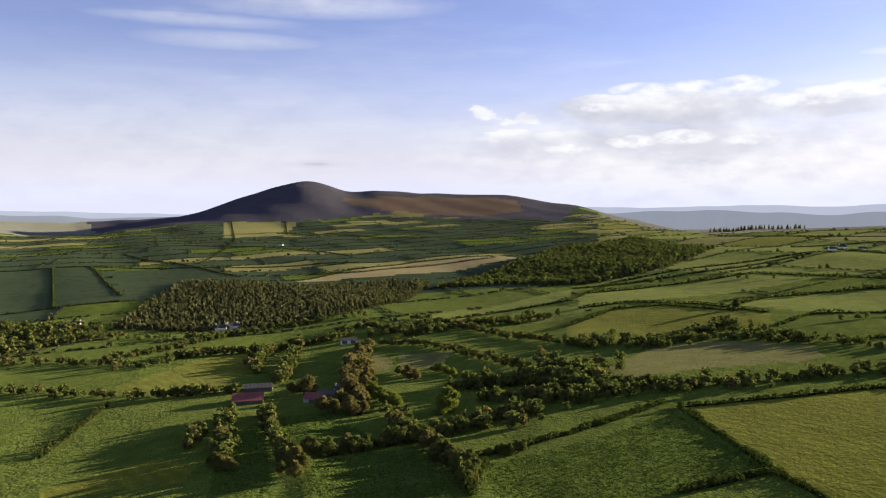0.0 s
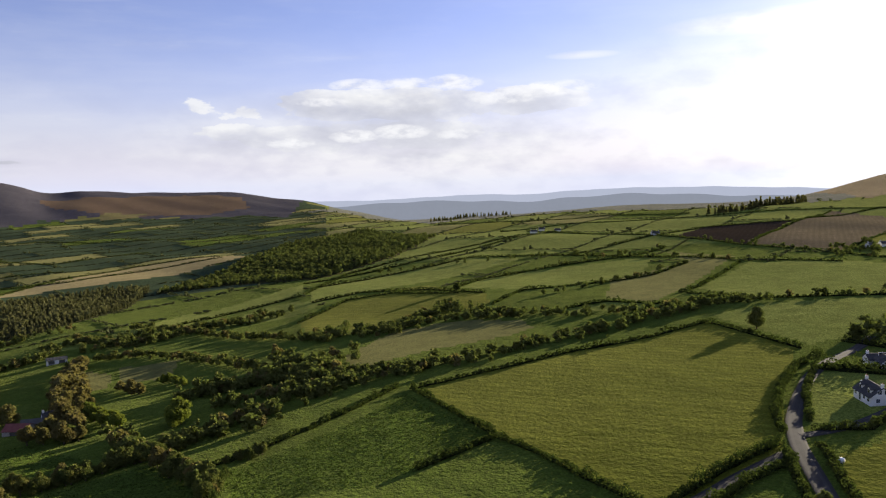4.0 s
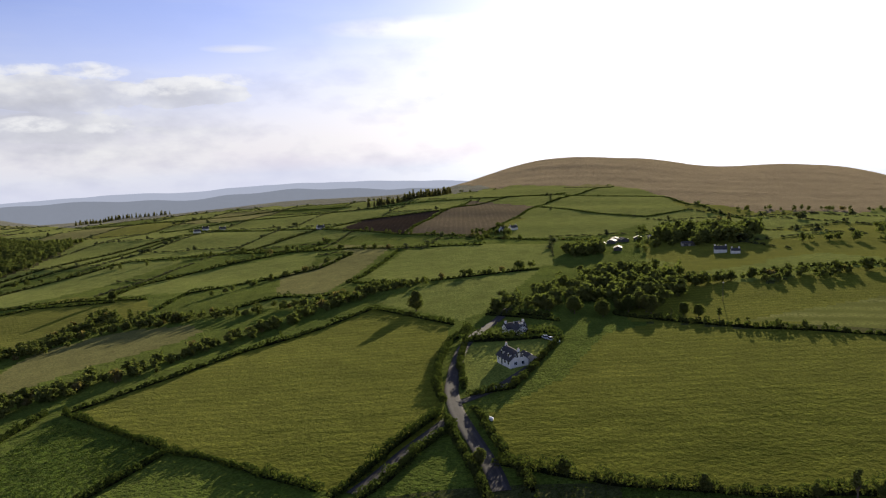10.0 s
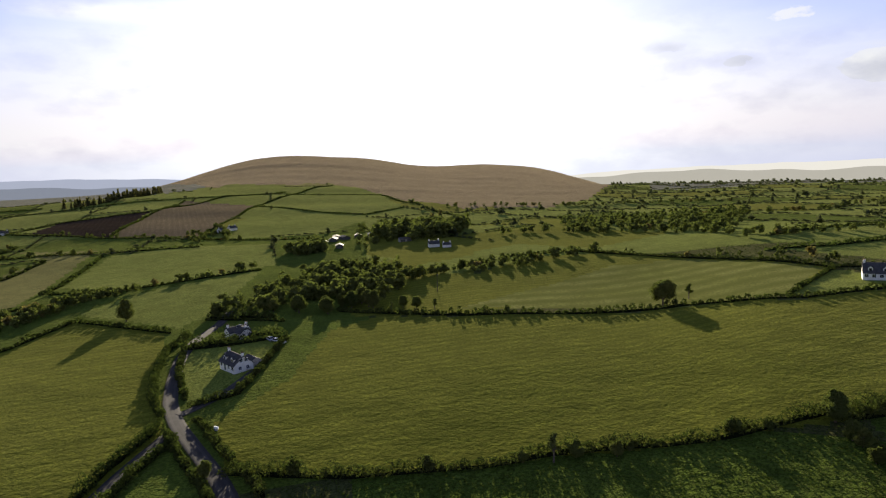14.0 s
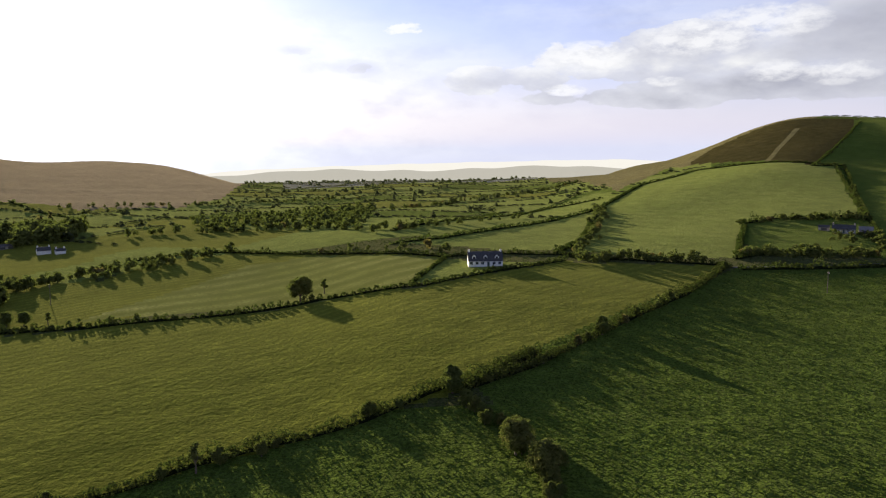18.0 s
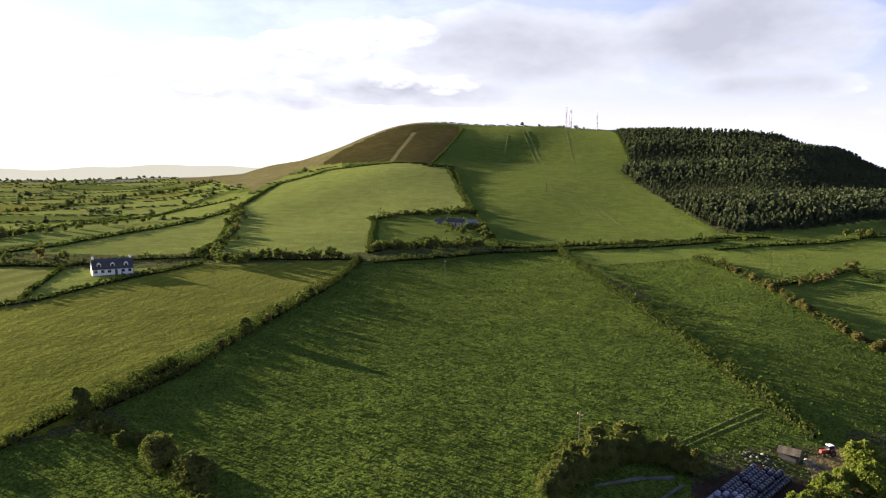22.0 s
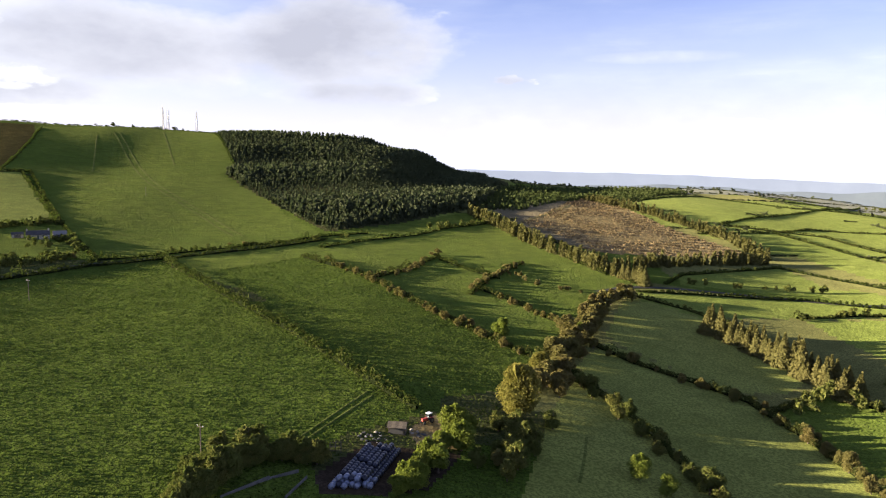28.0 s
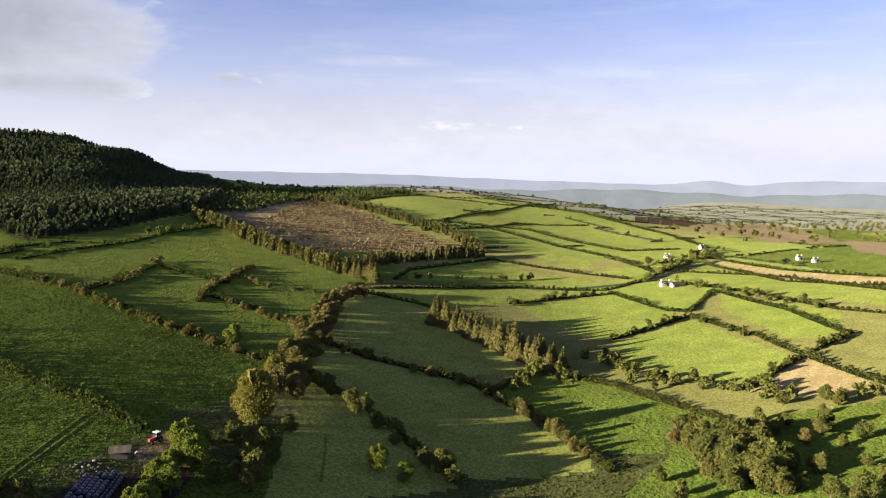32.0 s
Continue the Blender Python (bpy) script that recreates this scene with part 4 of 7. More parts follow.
# kind, spacing, width, height, line
TREE_LINES = (
    ("mix", 9, 10, 7, ((-365, 579), (-303, 588), (-243, 545), (-181, 535), (-135, 550), (-96, 596), (-62, 597))),
    ("mix", 6.1, 10, 7, ((-296, 467), (-244, 453), (-168, 421), (-165, 441), (-161, 472))),
    ("mix", 5.4, 6, 7, ((-238, 371), (-206, 366), (-167, 346), (-123, 332), (-102, 343))),
    ("mix", 5.4, 5, 9, ((-106, 401), (-112, 439), (-113, 476))),
    ("mix", 4.8, 5, 8, ((-82, 361), (-90, 431), (-101, 503))),
    ("autumn", 4.1, 10, 10, ((-41, 282), (-40, 325), (-45, 401), (-53, 456))),
    ("mix", 4.8, 8, 8, ((-52, 494), (-9, 523), (43, 513), (82, 531))),
    ("mix", 4.1, 16, 10, ((4, 326), (28, 328), (51, 323), (64, 290))),
    ("mix", 3.4, 30, 11, ((44, 343), (64, 342), (70, 310), (48, 300))),
    ("mix", 4.8, 10, 8, ((1, 239), (21, 247), (44, 275), (82, 277), (99, 280))),
    ("mix", 4.1, 12, 8, ((83, 428), (111, 379), (169, 438), (167, 388), (192, 371))),
    ("mix", 5.4, 8, 8, ((72, 406), (91, 409), (131, 390), (149, 388), (181, 371), (212, 342), (241, 322), (279, 313), (301, 300))),
    ("mix", 3.6, 9, 7.5, ((42, 292), (69, 296), (93, 285), (118, 280), (147, 288), (194, 298), (228, 304), (256, 309), (285, 313))),
    ("mix", 14, 3, 6, ((310, 301), (337, 287), (384, 279))),
    ("mix", 25, 3, 6, ((184, 691), (254, 672), (369, 626))),
    ("mix", 25, 3, 6, ((244, 540), (323, 557), (460, 592))),
    ("mix", 18, 3, 7, ((230, 420), (290, 435), (389, 473))),
    ("mix", 20, 3, 6, ((371, 610), (412, 501), (425, 454))),
    ("mix", 30, 4, 7, ((507, 670), (514, 477), (527, 318))),
    ("mix", 8, 20, 9, ((497, 429), (558, 442))),
    ("mix", 18, 2, 3.4, ((269, 138), (266, 115), (275, 57))),
    ("mix", 9, 10, 9, ((358, 129), (389, 110), (433, 80))),
    ("mix", 14, 5, 9, ((521, 167), (538, 151), (541, 111), (537, 71))),
    ("mix", 12, 14, 8, ((542, 120), (572, 76), (515, 32), (449, -20), (462, -37))),
    ("mix", 12, 14, 8, ((631, 107), (673, 42), (767, -61), (950, -177), (1142, -340))),
    ("mix", 16, 20, 8, ((830, 330), (883, 247), (964, 128), (1027, -9))),
    ("mix", 14, 6, 7, ((396, 24), (394, 7), (368, -30), (360, -39))),
    ("mix", 20, 3, 6, ((443, -4), (466, -54), (531, -119))),
    ("mix", 30, 3, 5, ((124, 96), (127, 85), (132, 66), (141, 49), (150, 29))),
    ("mix", 9, 6, 6, ((329, -96), (363, -112), (545, -181))),
    ("mix", 10, 5, 6, ((331, -178), (340, -200), (339, -234), (345, -260))),
    ("mix", 10, 5, 5, ((432, -235), (441, -268), (440, -317))),
    ("mix", 14, 3, 4, ((325, -300), (316, -336), (290, -383), (274, -420))),
    ("mix", 10, 4, 6, ((247, -481), (233, -525), (220, -568))),
    ("autumn", 9, 4, 5, ((195, -311), (187, -327), (194, -364), (199, -402))),
    ("autumn", 9, 4, 5, ((141, -317), (144, -344), (146, -388), (147, -408))),
    ("autumn", 8, 3, 4.5, ((241, -340), (183, -301), (140, -271), (108, -253), (87, -241))),
    ("autumn", 10, 3, 4, ((125, -316), (95, -297), (82, -292))),
    ("autumn", 10, 3, 4, ((144, -374), (121, -358), (101, -357))),
    ("autumn", 4, 6, 10.5, ((76, -372), (83, -352), (80, -310), (75, -273), (69, -229), (66, -203))),
    ("mix", 4, 8, 8, ((61, -179), (58, -158), (55, -141))),
    ("autumn", 12, 3, 5, ((69, -270), (53, -264), (32, -257), (11, -247))),
    ("autumn", 7, 3, 5, ((8, -246), (-6, -225), (-22, -188))),
    ("mix", 8, 4, 6, ((68, -233), (48, -213), (28, -188), (11, -165))),
    ("conifer", 2.4, 5, 12.5, ((34, -334), (17, -322), (-5, -296), (-23, -271))),
    ("mix", 7, 8, 7, ((-55, -266), (-68, -242), (-79, -235), (-92, -213), (-115, -216))),
    ("mix", 6, 8, 7, ((-35, -307), (-44, -275), (-52, -250))),
    ("mix", 5, 26, 7, ((-46, -196), (-62, -180), (-84, -178), (-99, -182))),
    ("mix", 5, 20, 7, ((-34, -165), (-46, -160), (-64, -153), (-79, -144))),
    ("mix", 8, 6, 6, ((-3, -253), (-12, -279), (-27, -263))),
    ("conifer", 2.8, 4, 11, ((260, -580), (207, -527), (152, -467), (111, -428), (73, -401))),
    ("conifer", 3, 6, 10, ((91, -436), (79, -466), (60, -493), (20, -539))),
    ("conifer", 3.4, 5, 10, ((225, -841), (152, -751), (94, -675), (52, -622), (20, -552))),
    ("mix", 14, 3, 5, ((58, -422), (10, -450), (-23, -464))),
    ("mix", 14, 3, 5, ((2, -386), (-27, -409), (-55, -423))),
    ("mix", 16, 3, 5, ((-46, -324), (-86, -354), (-103, -310))),
    ("mix", 20, 3, 5, ((-78, -238), (-106, -270), (-135, -296))),
    ("mix", 14, 5, 6, ((-84, -447), (-127, -518), (-166, -589))),
    ("mix", 12, 8, 7, ((-68, -1133), (-204, -998), (-303, -1085))),
    ("mix", 18, 4, 6, ((-98, -436), (-148, -340))),
    ("conifer", 7, 8, 14, ((726, 835), (780, 818), (965, 891))),
    ("conifer", 7, 8, 10, ((504, 1384), (631, 1499), (703, 1429))),
    ("conifer", 9, 6, 14, ((599, 280), (631, 268), (650, 255))),
    ("mix", 5, 3, 5, ((336, -189), (333, -207), (330, -228), (338, -256))),
    ("mix", 7, 4, 5, ((393, -293), (353, -269))),
    ("mix", 10, 6, 7, ((-90, -501), (-117, -526), (-152, -570))),
    ("yellow", 1.8, 1.2, 5.4, ((72, -163), (72, -148), (70, -134), (69, -122))),
    ("mix", 4, 4, 6, ((105, -123), (105, -110), (103, -100))),
    ("mix", 5, 2.5, 6.5, ((341, 169), (348, 153), (362, 144), (376, 135), (387, 124), (404, 104))),
    ("mix", 8, 4, 8, ((588, 476), (557, 439), (539, 470))),
    ("mix", 5, 4, 6, ((315, -97), (323, -117), (315, -154))),
    ("mix", 5, 3, 4.5, ((442, -266), (438, -299), (433, -322))),
    ("dome", 1.8, 1.2, 6.2, ((96, -89), (99, -98), (101, -110), (99, -118), (94, -122), (90, -122))),
    ("mix", 4.1, 5, 7, ((-209, 450), (-190, 474), (-166, 524), (-136, 571), (-95, 578))),
    ("mix", 4.1, 5, 8, ((-61, 553), (-20, 487), (16, 512), (68, 546))),
    ("mix", 18, 2, 4.5, ((258, -119), (217, -74), (189, -45), (176, -23))),
    ("mix", 20, 2, 4.5, ((150, 29), (163, 9), (173, -10))),
    ("mix", 3.4, 4, 7.5, ((-86, 288), (-75, 244), (-66, 214))),
    ("mix", 3, 3, 7.5, ((-72, 290), (-60, 254), (-49, 221), (-41, 201))),
    ("mix", 3, 3, 6, ((-45, 223), (-35, 224), (-29, 229), (-17, 234), (-10, 237))),
    ("mix", 4, 3, 6, ((-126, 336), (-113, 336), (-95, 338))),
    ("autumn", 4, 5, 8.5, ((-71, 334), (-61, 332))),
    ("mix", 4, 3, 8.5, ((-89, 419), (-82, 361))),
    ("mix", 4, 3, 7, ((-111, 438), (-101, 386))),
    ("autumn", 5, 3, 9, ((-52, 414), (-48, 361), (-38, 312), (-31, 283))),
    ("mix", 4.5, 4, 7.5, ((-42, 304), (-35, 285), (-30, 286))),
    ("yellow", 4, 3, 6, ((-32, 322), (-25, 304), (-20, 291))),
    ("mix", 3.6, 4, 7, ((-55, 461), (-39, 463), (-11, 449), (17, 403), (33, 370), (44, 336))),
    ("yellow", 4, 3, 7, ((-7, 372), (0, 366), (7, 353))),
    ("autumn", 4, 3, 6, ((-25, 377), (-14, 350))),
    ("yellow", 4, 3, 9.5, ((0, 276), (1, 286))),
    ("mix", 3.4, 8, 9, ((6, 325), (26, 320), (40, 315), (52, 299), (60, 275))),
    ("mix", 3.4, 7, 8, ((14, 293), (32, 289), (45, 282), (56, 268))),
    ("mix", 3.2, 3, 6.5, ((-19, 264), (-7, 233), (-2, 223), (4, 202), (7, 184))),
    ("mix", 3, 3, 6.5, ((-10, 235), (-3, 246), (12, 255), (29, 265))),
    ("mix", 3.6, 4, 6.5, ((-167, 449), (-152, 457), (-132, 458), (-112, 468), (-73, 495), (-67, 509))),
    ("mix", 3.6, 5, 7, ((-22, 567), (11, 512), (41, 460), (63, 433), (81, 390))),
    ("mix", 4, 4, 7, ((-18, 281), (-13, 252), (-7, 237))),
    ("mix", 5, 4, 6, ((-78, 530), (-52, 533), (-36, 523), (-13, 530))),
    ("mix", 3.6, 4, 7, ((-93, 273), (-88, 252), (-87, 240))),
    ("mix", 4, 3, 6, ((20, 259), (30, 271))),
    ("mix", 4, 3, 5, ((13, 214), (20, 216), (27, 219))),
    ("mix", 3.5, 2.5, 4.2, ((170, -23), (155, -29), (135, -34), (122, -35))),
)
# kind, number, height, outline
COPSES = (
    ("broad", 84, 9.0, ((265, 181), (264, 154), (271, 143), (286, 147), (343, 151), (352, 183), (340, 197), (323, 204))),
    ("broad", 44, 7.6, ((258, 218), (265, 181), (323, 204), (311, 221), (292, 221))),
    ("broad", 30, 9.6, ((352, 183), (340, 197), (323, 204), (316, 216), (345, 222), (372, 200), (370, 175))),
    ("broad", 46, 10, ((443, 304), (425, 280), (438, 262), (470, 290))),
    ("broad", 90, 11, ((500, 262), (490, 226), (522, 196), (622, 223), (592, 270), (565, 285))),
    ("broad", 34, 8, ((453, 252), (620, 336), (661, 306), (516, 230), (458, 228))),
    ("broad", 130, 7, ((-47, -201), (-65, -193), (-64, -165), (-56, -157), (-46, -173))),
    ("broad", 16, 4, ((394, -257), (373, -254), (367, -276), (385, -287), (395, -269))),
)
# kind, spacing, height, outline
WOODS = (
    ("conifer", 5.2, 8.5, ((835, -887), (647, -887), (585, -994), (498, -1056), (360, -890), (270, -622), (288, -479), (296, -422), (412, -505), (552, -603), (575, -641))),
    ("conifer", 5.6, 8, ((542, -869), (506, -1059), (345, -877), (266, -624), (276, -488), (292, -440), (331, -470))),
    ("mixed", 5, 5, ((-277, 601), (-339, 948), (-173, 848), (-53, 883), (-14, 840), (-32, 703), (-81, 615), (-129, 581), (-206, 569))),
    ("broad", 7.5, 6, ((-14, 790), (79, 958), (182, 1183), (338, 1283), (360, 966), (237, 782), (138, 723), (65, 788))),
    ("broad", 8, 6, ((-407, 649), (-291, 619), (-254, 548), (-282, 517), (-296, 467))),
    ("young", 6, 5, ((323, -701), (343, -908), (240, -1069), (141, -1084), (170, -869), (231, -859), (227, -628), (260, -607))),
    ("broad", 14, 7, ((633, 149), (686, 91), (819, -7), (500, -4), (532, 71), (532, 118))),
    ("broad", 40, 6, ((-160, -951), (-1025, -2064), (-316, -633), (-175, -621))),
)
# places of things
SPOTS = {
    "dormer_house": (188.5, 148.9),
    "cottage": (226.5, 177.5),
    "cottage_wing": (224.0, 172.9),
    "long_house": (319.0, -52.8),
    "hill_farm": (397.5, -277.1),
    "hill_outhouse": (393.2, -287.9),
    "hill_hut": (406.9, -271.0),
    "red_barn": (-85.8, 316.6),
    "grey_barn": (-88.7, 343.9),
    "stone_barn": (-54.9, 311.3),
    "byre": (-51.0, 320.3),
    "tree_farm": (-44.1, 322.7),
    "field_shed": (-62.2, 478.2),
    "hamlet_a": (451, 287),
    "hamlet_b": (486, 295),
    "hamlet_c": (502, 295),
    "hamlet_d": (516, 293),
    "hamlet_e": (531, 289),
    "hamlet_f": (540, 281),
    "hamlet_g": (557, 277),
    "hamlet_h": (464, 268),
    "hamlet_i": (522, 304),
    "hamlet_row": (495.9, 230.0),
    "hamlet_house": (468.5, 195.6),
    "hamlet_cottage": (466.6, 185.1),
    "far_a": (482.9, 884.6),
    "far_b": (487.1, 849.3),
    "far_c": (510.3, 674.7),
    "far_d": (579.5, 452.2),
    "far_e": (565.3, 454.1),
    "far_f": (-319.5, 604.6),
    "far_g": (-176.2, 575.5),
    "far_h": (-168.8, 581.3),
    "far_i": (-314.4, 622.2),
    "far_j": (-352.9, 1595.5),
    "far_k": (455.4, 856.1),
    "west_a": (-90.5, -430.7),
    "west_b": (-114.2, -540.9),
    "west_c": (-150.6, -590.3),
    "west_d": (-196.7, -516.1),
    "west_e": (-201.4, -501.1),
    "west_shed": (-95.2, -425.7),
    "bales_a": (81.0, -114.8),
    "bales_b": (75.2, -119.5),
    "bales_c": (82.3, -136.8),
    "frame": (89.7, -130.2),
    "hut": (84.7, -149.3),
    "tractor": (81.9, -159.6),
    "clamp_a": (95.4, -100.3),
    "clamp_b": (92.9, -111.6),
    "clamp_c": (90.1, -117.4),
    "clamp_d": (85.4, -107.0),
    "clamp_e": (87.2, -116.3),
    "mast_a": (848.7, -797.2),
    "mast_b": (863.5, -820.2),
    "mast_c": (914.9, -930.7),
    "mast_hut": (931.9, -900.2),
    "white_bale": (143.0, 120.7),
    "cars": (217.9, 154.1),
    "pole_a": (312.3, 129.2),
    "pole_b": (261.9, -177.5),
    "pole_c": (491.2, -440.2),
    "pole_d": (264.8, -177.3),
    "pole_e": (108.6, -109.0),
    "rubble_a": (87.4, -142.3),
    "rubble_b": (80.9, -151.8),
    "garage": (191.5, 145.0),
}
# width, line
WHEEL_RUTS = (
    (0.7, ((100, -126), (102, -142), (106, -171))),
    (0.7, ((98, -126), (100, -141), (103, -169))),
    (1.4, ((801, -679), (544, -501), (414, -427), (331, -376))),
    (1.5, ((792, -638), (639, -507))),
    (1.4, ((805, -674), (548, -496), (418, -422), (335, -371))),
    (1.5, ((804, -755), (624, -600))),
    (0.7, ((40, -151), (44, -171), (47, -183))),
    (7, ((713, -409), (778, -459), (830, -504), (866, -534))),
    (4, ((207, -558), (203, -623), (209, -715), (224, -843))),
)
ROADS = (
    (4.2, ((265, 210), (242, 199), (222, 193), (198, 180), (175, 163), (157, 148), (144, 134), (130, 115), (120, 101), (112, 92))),
    (2.8, ((142, 133), (131, 130), (118, 127), (103, 122), (93, 120))),
    (3.5, ((149, 139), (156, 137), (169, 137), (189, 141))),
    (4.6, ((92, -366), (82, -390), (65, -403), (34, -419), (2, -431), (-37, -436), (-63, -442), (-86, -448), (-117, -488), (-146, -522))),
    (2.6, ((305, -160), (310, -199), (320, -245), (314, -295), (302, -346), (286, -401))),
)
# kind, height, place
LONE_TREES = (
    ("round", 6, 280, 132),
    ("thin", 5, 275, 135),
    ("round", 5, 278, 125),
    ("thin", 5, 277, 116),
    ("round", 9, 245, 252),
    ("round", 11, 291, 26),
    ("thin", 7, 300, 17),
    ("round", 5.5, 214, -72),
    ("round", 7, 176, -21),
    ("round", 4, 167, 0),
    ("round", 8, 142, -30),
    ("round", 7, 132, -34),
    ("round", 5, 134, -37),
    ("thin", 7, 146, 35),
    ("yellow", 8, 99, -254),
    ("great", 14.5, 65, -181),
    ("great", 9.5, 73, -222),
    ("yellow", 7, 30, -166),
    ("yellow", 6, 23, -162),
    ("yellow", 8, 76, -279),
    ("yellow", 9, 2, 279),
    ("autumn", 9, -61, 326),
    ("round", 8, 196, 486),
    ("yellow", 7, 74, -158),
    ("yellow", 7, 68, -150),
    ("yellow", 7, 67, -136),
    ("yellow", 6, 67, -126),
)


def ground_kind(x, y):
    """Index of the ground's material for points in the plan."""
    r = np.hypot(x, y)
    b = (np.degrees(np.arctan2(x, y)) + 60.0) % 360.0 - 60.0
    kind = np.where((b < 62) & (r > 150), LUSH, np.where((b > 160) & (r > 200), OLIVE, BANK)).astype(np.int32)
    # far farmland: a patchwork of small fields
    for lo, hi, size, turn, choice in FAR_PATCHWORK:
        zone = (b >= lo) & (b < hi) & (r > (760 if lo < 40 else 420))
        c, s = math.cos(radians(turn)), math.sin(radians(turn))
        u, v = x * c + y * s, -x * s + y * c
        row = np.floor(v / (size * 0.62))
        col = np.floor((u + 47.0 * (row % 7) + 31 * (row % 3)) / size)
        pick = np.mod(np.sin(row * 12.9898 + col * 78.233) * 43758.5453, 1.0)
        kind[zone] = np.array(choice, np.int32)[(pick[zone] * len(choice)).astype(int)]
    side = b + 1.2 * np.sin(r * 0.006) + 0.7 * np.sin(r * 0.019 + b * 0.5)
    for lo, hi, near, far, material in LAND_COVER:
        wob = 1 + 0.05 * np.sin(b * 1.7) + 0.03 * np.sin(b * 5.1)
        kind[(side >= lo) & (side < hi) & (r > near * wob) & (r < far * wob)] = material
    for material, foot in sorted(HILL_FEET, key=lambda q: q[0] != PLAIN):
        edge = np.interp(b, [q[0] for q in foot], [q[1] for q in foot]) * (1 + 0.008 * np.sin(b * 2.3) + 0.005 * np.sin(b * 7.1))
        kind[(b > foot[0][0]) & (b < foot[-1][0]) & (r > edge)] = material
    kind[((r < 170) & (b > 60) & (b < 165)) | ((r < 310) & (b > 104) & (b < 154))] = DEEP
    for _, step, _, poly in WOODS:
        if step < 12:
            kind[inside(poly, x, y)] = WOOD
    for material, poly in FIELDS:
        kind[inside(poly, x, y)] = material
    return kind


def build_ground():
    bearings = np.radians(np.concatenate([np.arange(-48, 222, 0.28), np.arange(222, 312, 3.0)]))
    radii = np.concatenate([[0.5, 12, 24], np.exp(np.arange(math.log(36), math.log(4950), 0.0145)), [4950.0]])
    nb, nr = len(bearings), len(radii)
    x, y = np.outer(radii, np.sin(bearings)), np.outer(radii, np.cos(bearings))
    verts = np.stack([x.ravel(), y.ravel(), lie(x.ravel(), y.ravel())], 1)
    i, j = np.meshgrid(np.arange(nr - 1), np.arange(nb), indexing="ij")
    k = (j + 1) % nb
    faces = np.stack([i * nb + j, i * nb + k, (i + 1) * nb + k, (i + 1) * nb + j], -1).reshape(-1, 4)[:, ::-1]
    centre = verts[faces].mean(1)
    ob = new("ground", link_mesh("ground", verts, faces, GROUND_MATERIALS, ground_kind(centre[:, 0], centre[:, 1]), True))
    tagged(ob, "green patchwork of pastures, stubble and moor over rolling hills", "ground", kind="structure")


build_ground()


def haze_glow_material(name, colour, air, glow):
    """Hills so far off that lit air outshines them; that air is painted as emission."""
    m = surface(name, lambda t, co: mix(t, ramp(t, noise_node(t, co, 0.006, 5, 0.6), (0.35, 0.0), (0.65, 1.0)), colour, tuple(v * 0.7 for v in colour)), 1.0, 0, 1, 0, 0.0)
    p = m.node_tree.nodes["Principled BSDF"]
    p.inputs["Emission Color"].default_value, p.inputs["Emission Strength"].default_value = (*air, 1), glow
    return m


# painted haze glow: weaker behind, warmer and stronger towards the sun
FAR_BLUE = haze_glow_material("haze_glow_far_hills", (0.055, 0.062, 0.072), (0.50, 0.54, 0.66), 0.26)
NEAR_BLUE = haze_glow_material("haze_glow_nearer_hills", (0.060, 0.068, 0.066), (0.46, 0.50, 0.60), 0.165)
DIM_BLUE = haze_glow_material("dim_haze_glow_hills", (0.055, 0.062, 0.072), (0.50, 0.54, 0.66), 0.205)
DIM_NEAR_BLUE = haze_glow_material("dim_haze_glow_plain", (0.060, 0.068, 0.066), (0.46, 0.50, 0.58), 0.125)
FAR_PALE = haze_glow_material("sunlit_haze_glow_plain", (0.065, 0.065, 0.065), (0.66, 0.63, 0.56), 0.42)
NEAR_PALE = haze_glow_material("sunlit_haze_glow_nearer", (0.070, 0.068, 0.060), (0.58, 0.55, 0.46), 0.27)
# bearing and height in degrees of far skylines
SKYLINES = {
    "left": ((-60, -1.2), (-38, -1.25), (-31, -1.3), (-27.7, -1.42), (-24, -1.55), (-20, -1.7), (-15, -1.9), (-8, -2.2)),
    "ahead": ((6, -1.5), (10, -1.3), (14.2, -1.32), (18.6, -1.25), (22.4, -1.1), (25.2, -1.12), (28, -1.15), (32, -0.92), (38, -0.86), (44, -0.98), (50.6, -1.3), (58, -1.9)),
    "plain": ((74, -2.2), (78, -1.75), (85, -1.4), (92, -1.2), (102, -1.0), (110, -0.9), (118, -1.3)),
    "behind": ((150, -1.1), (155, -0.95), (162, -1.0), (170.7, -1.08), (179.4, -1.32), (187.7, -1.46), (191, -1.5), (194.9, -1.15), (197, -1.42), (199, -1.18), (202, -1.0), (206, -0.95), (212, -1.0), (222, -1.3)),
}


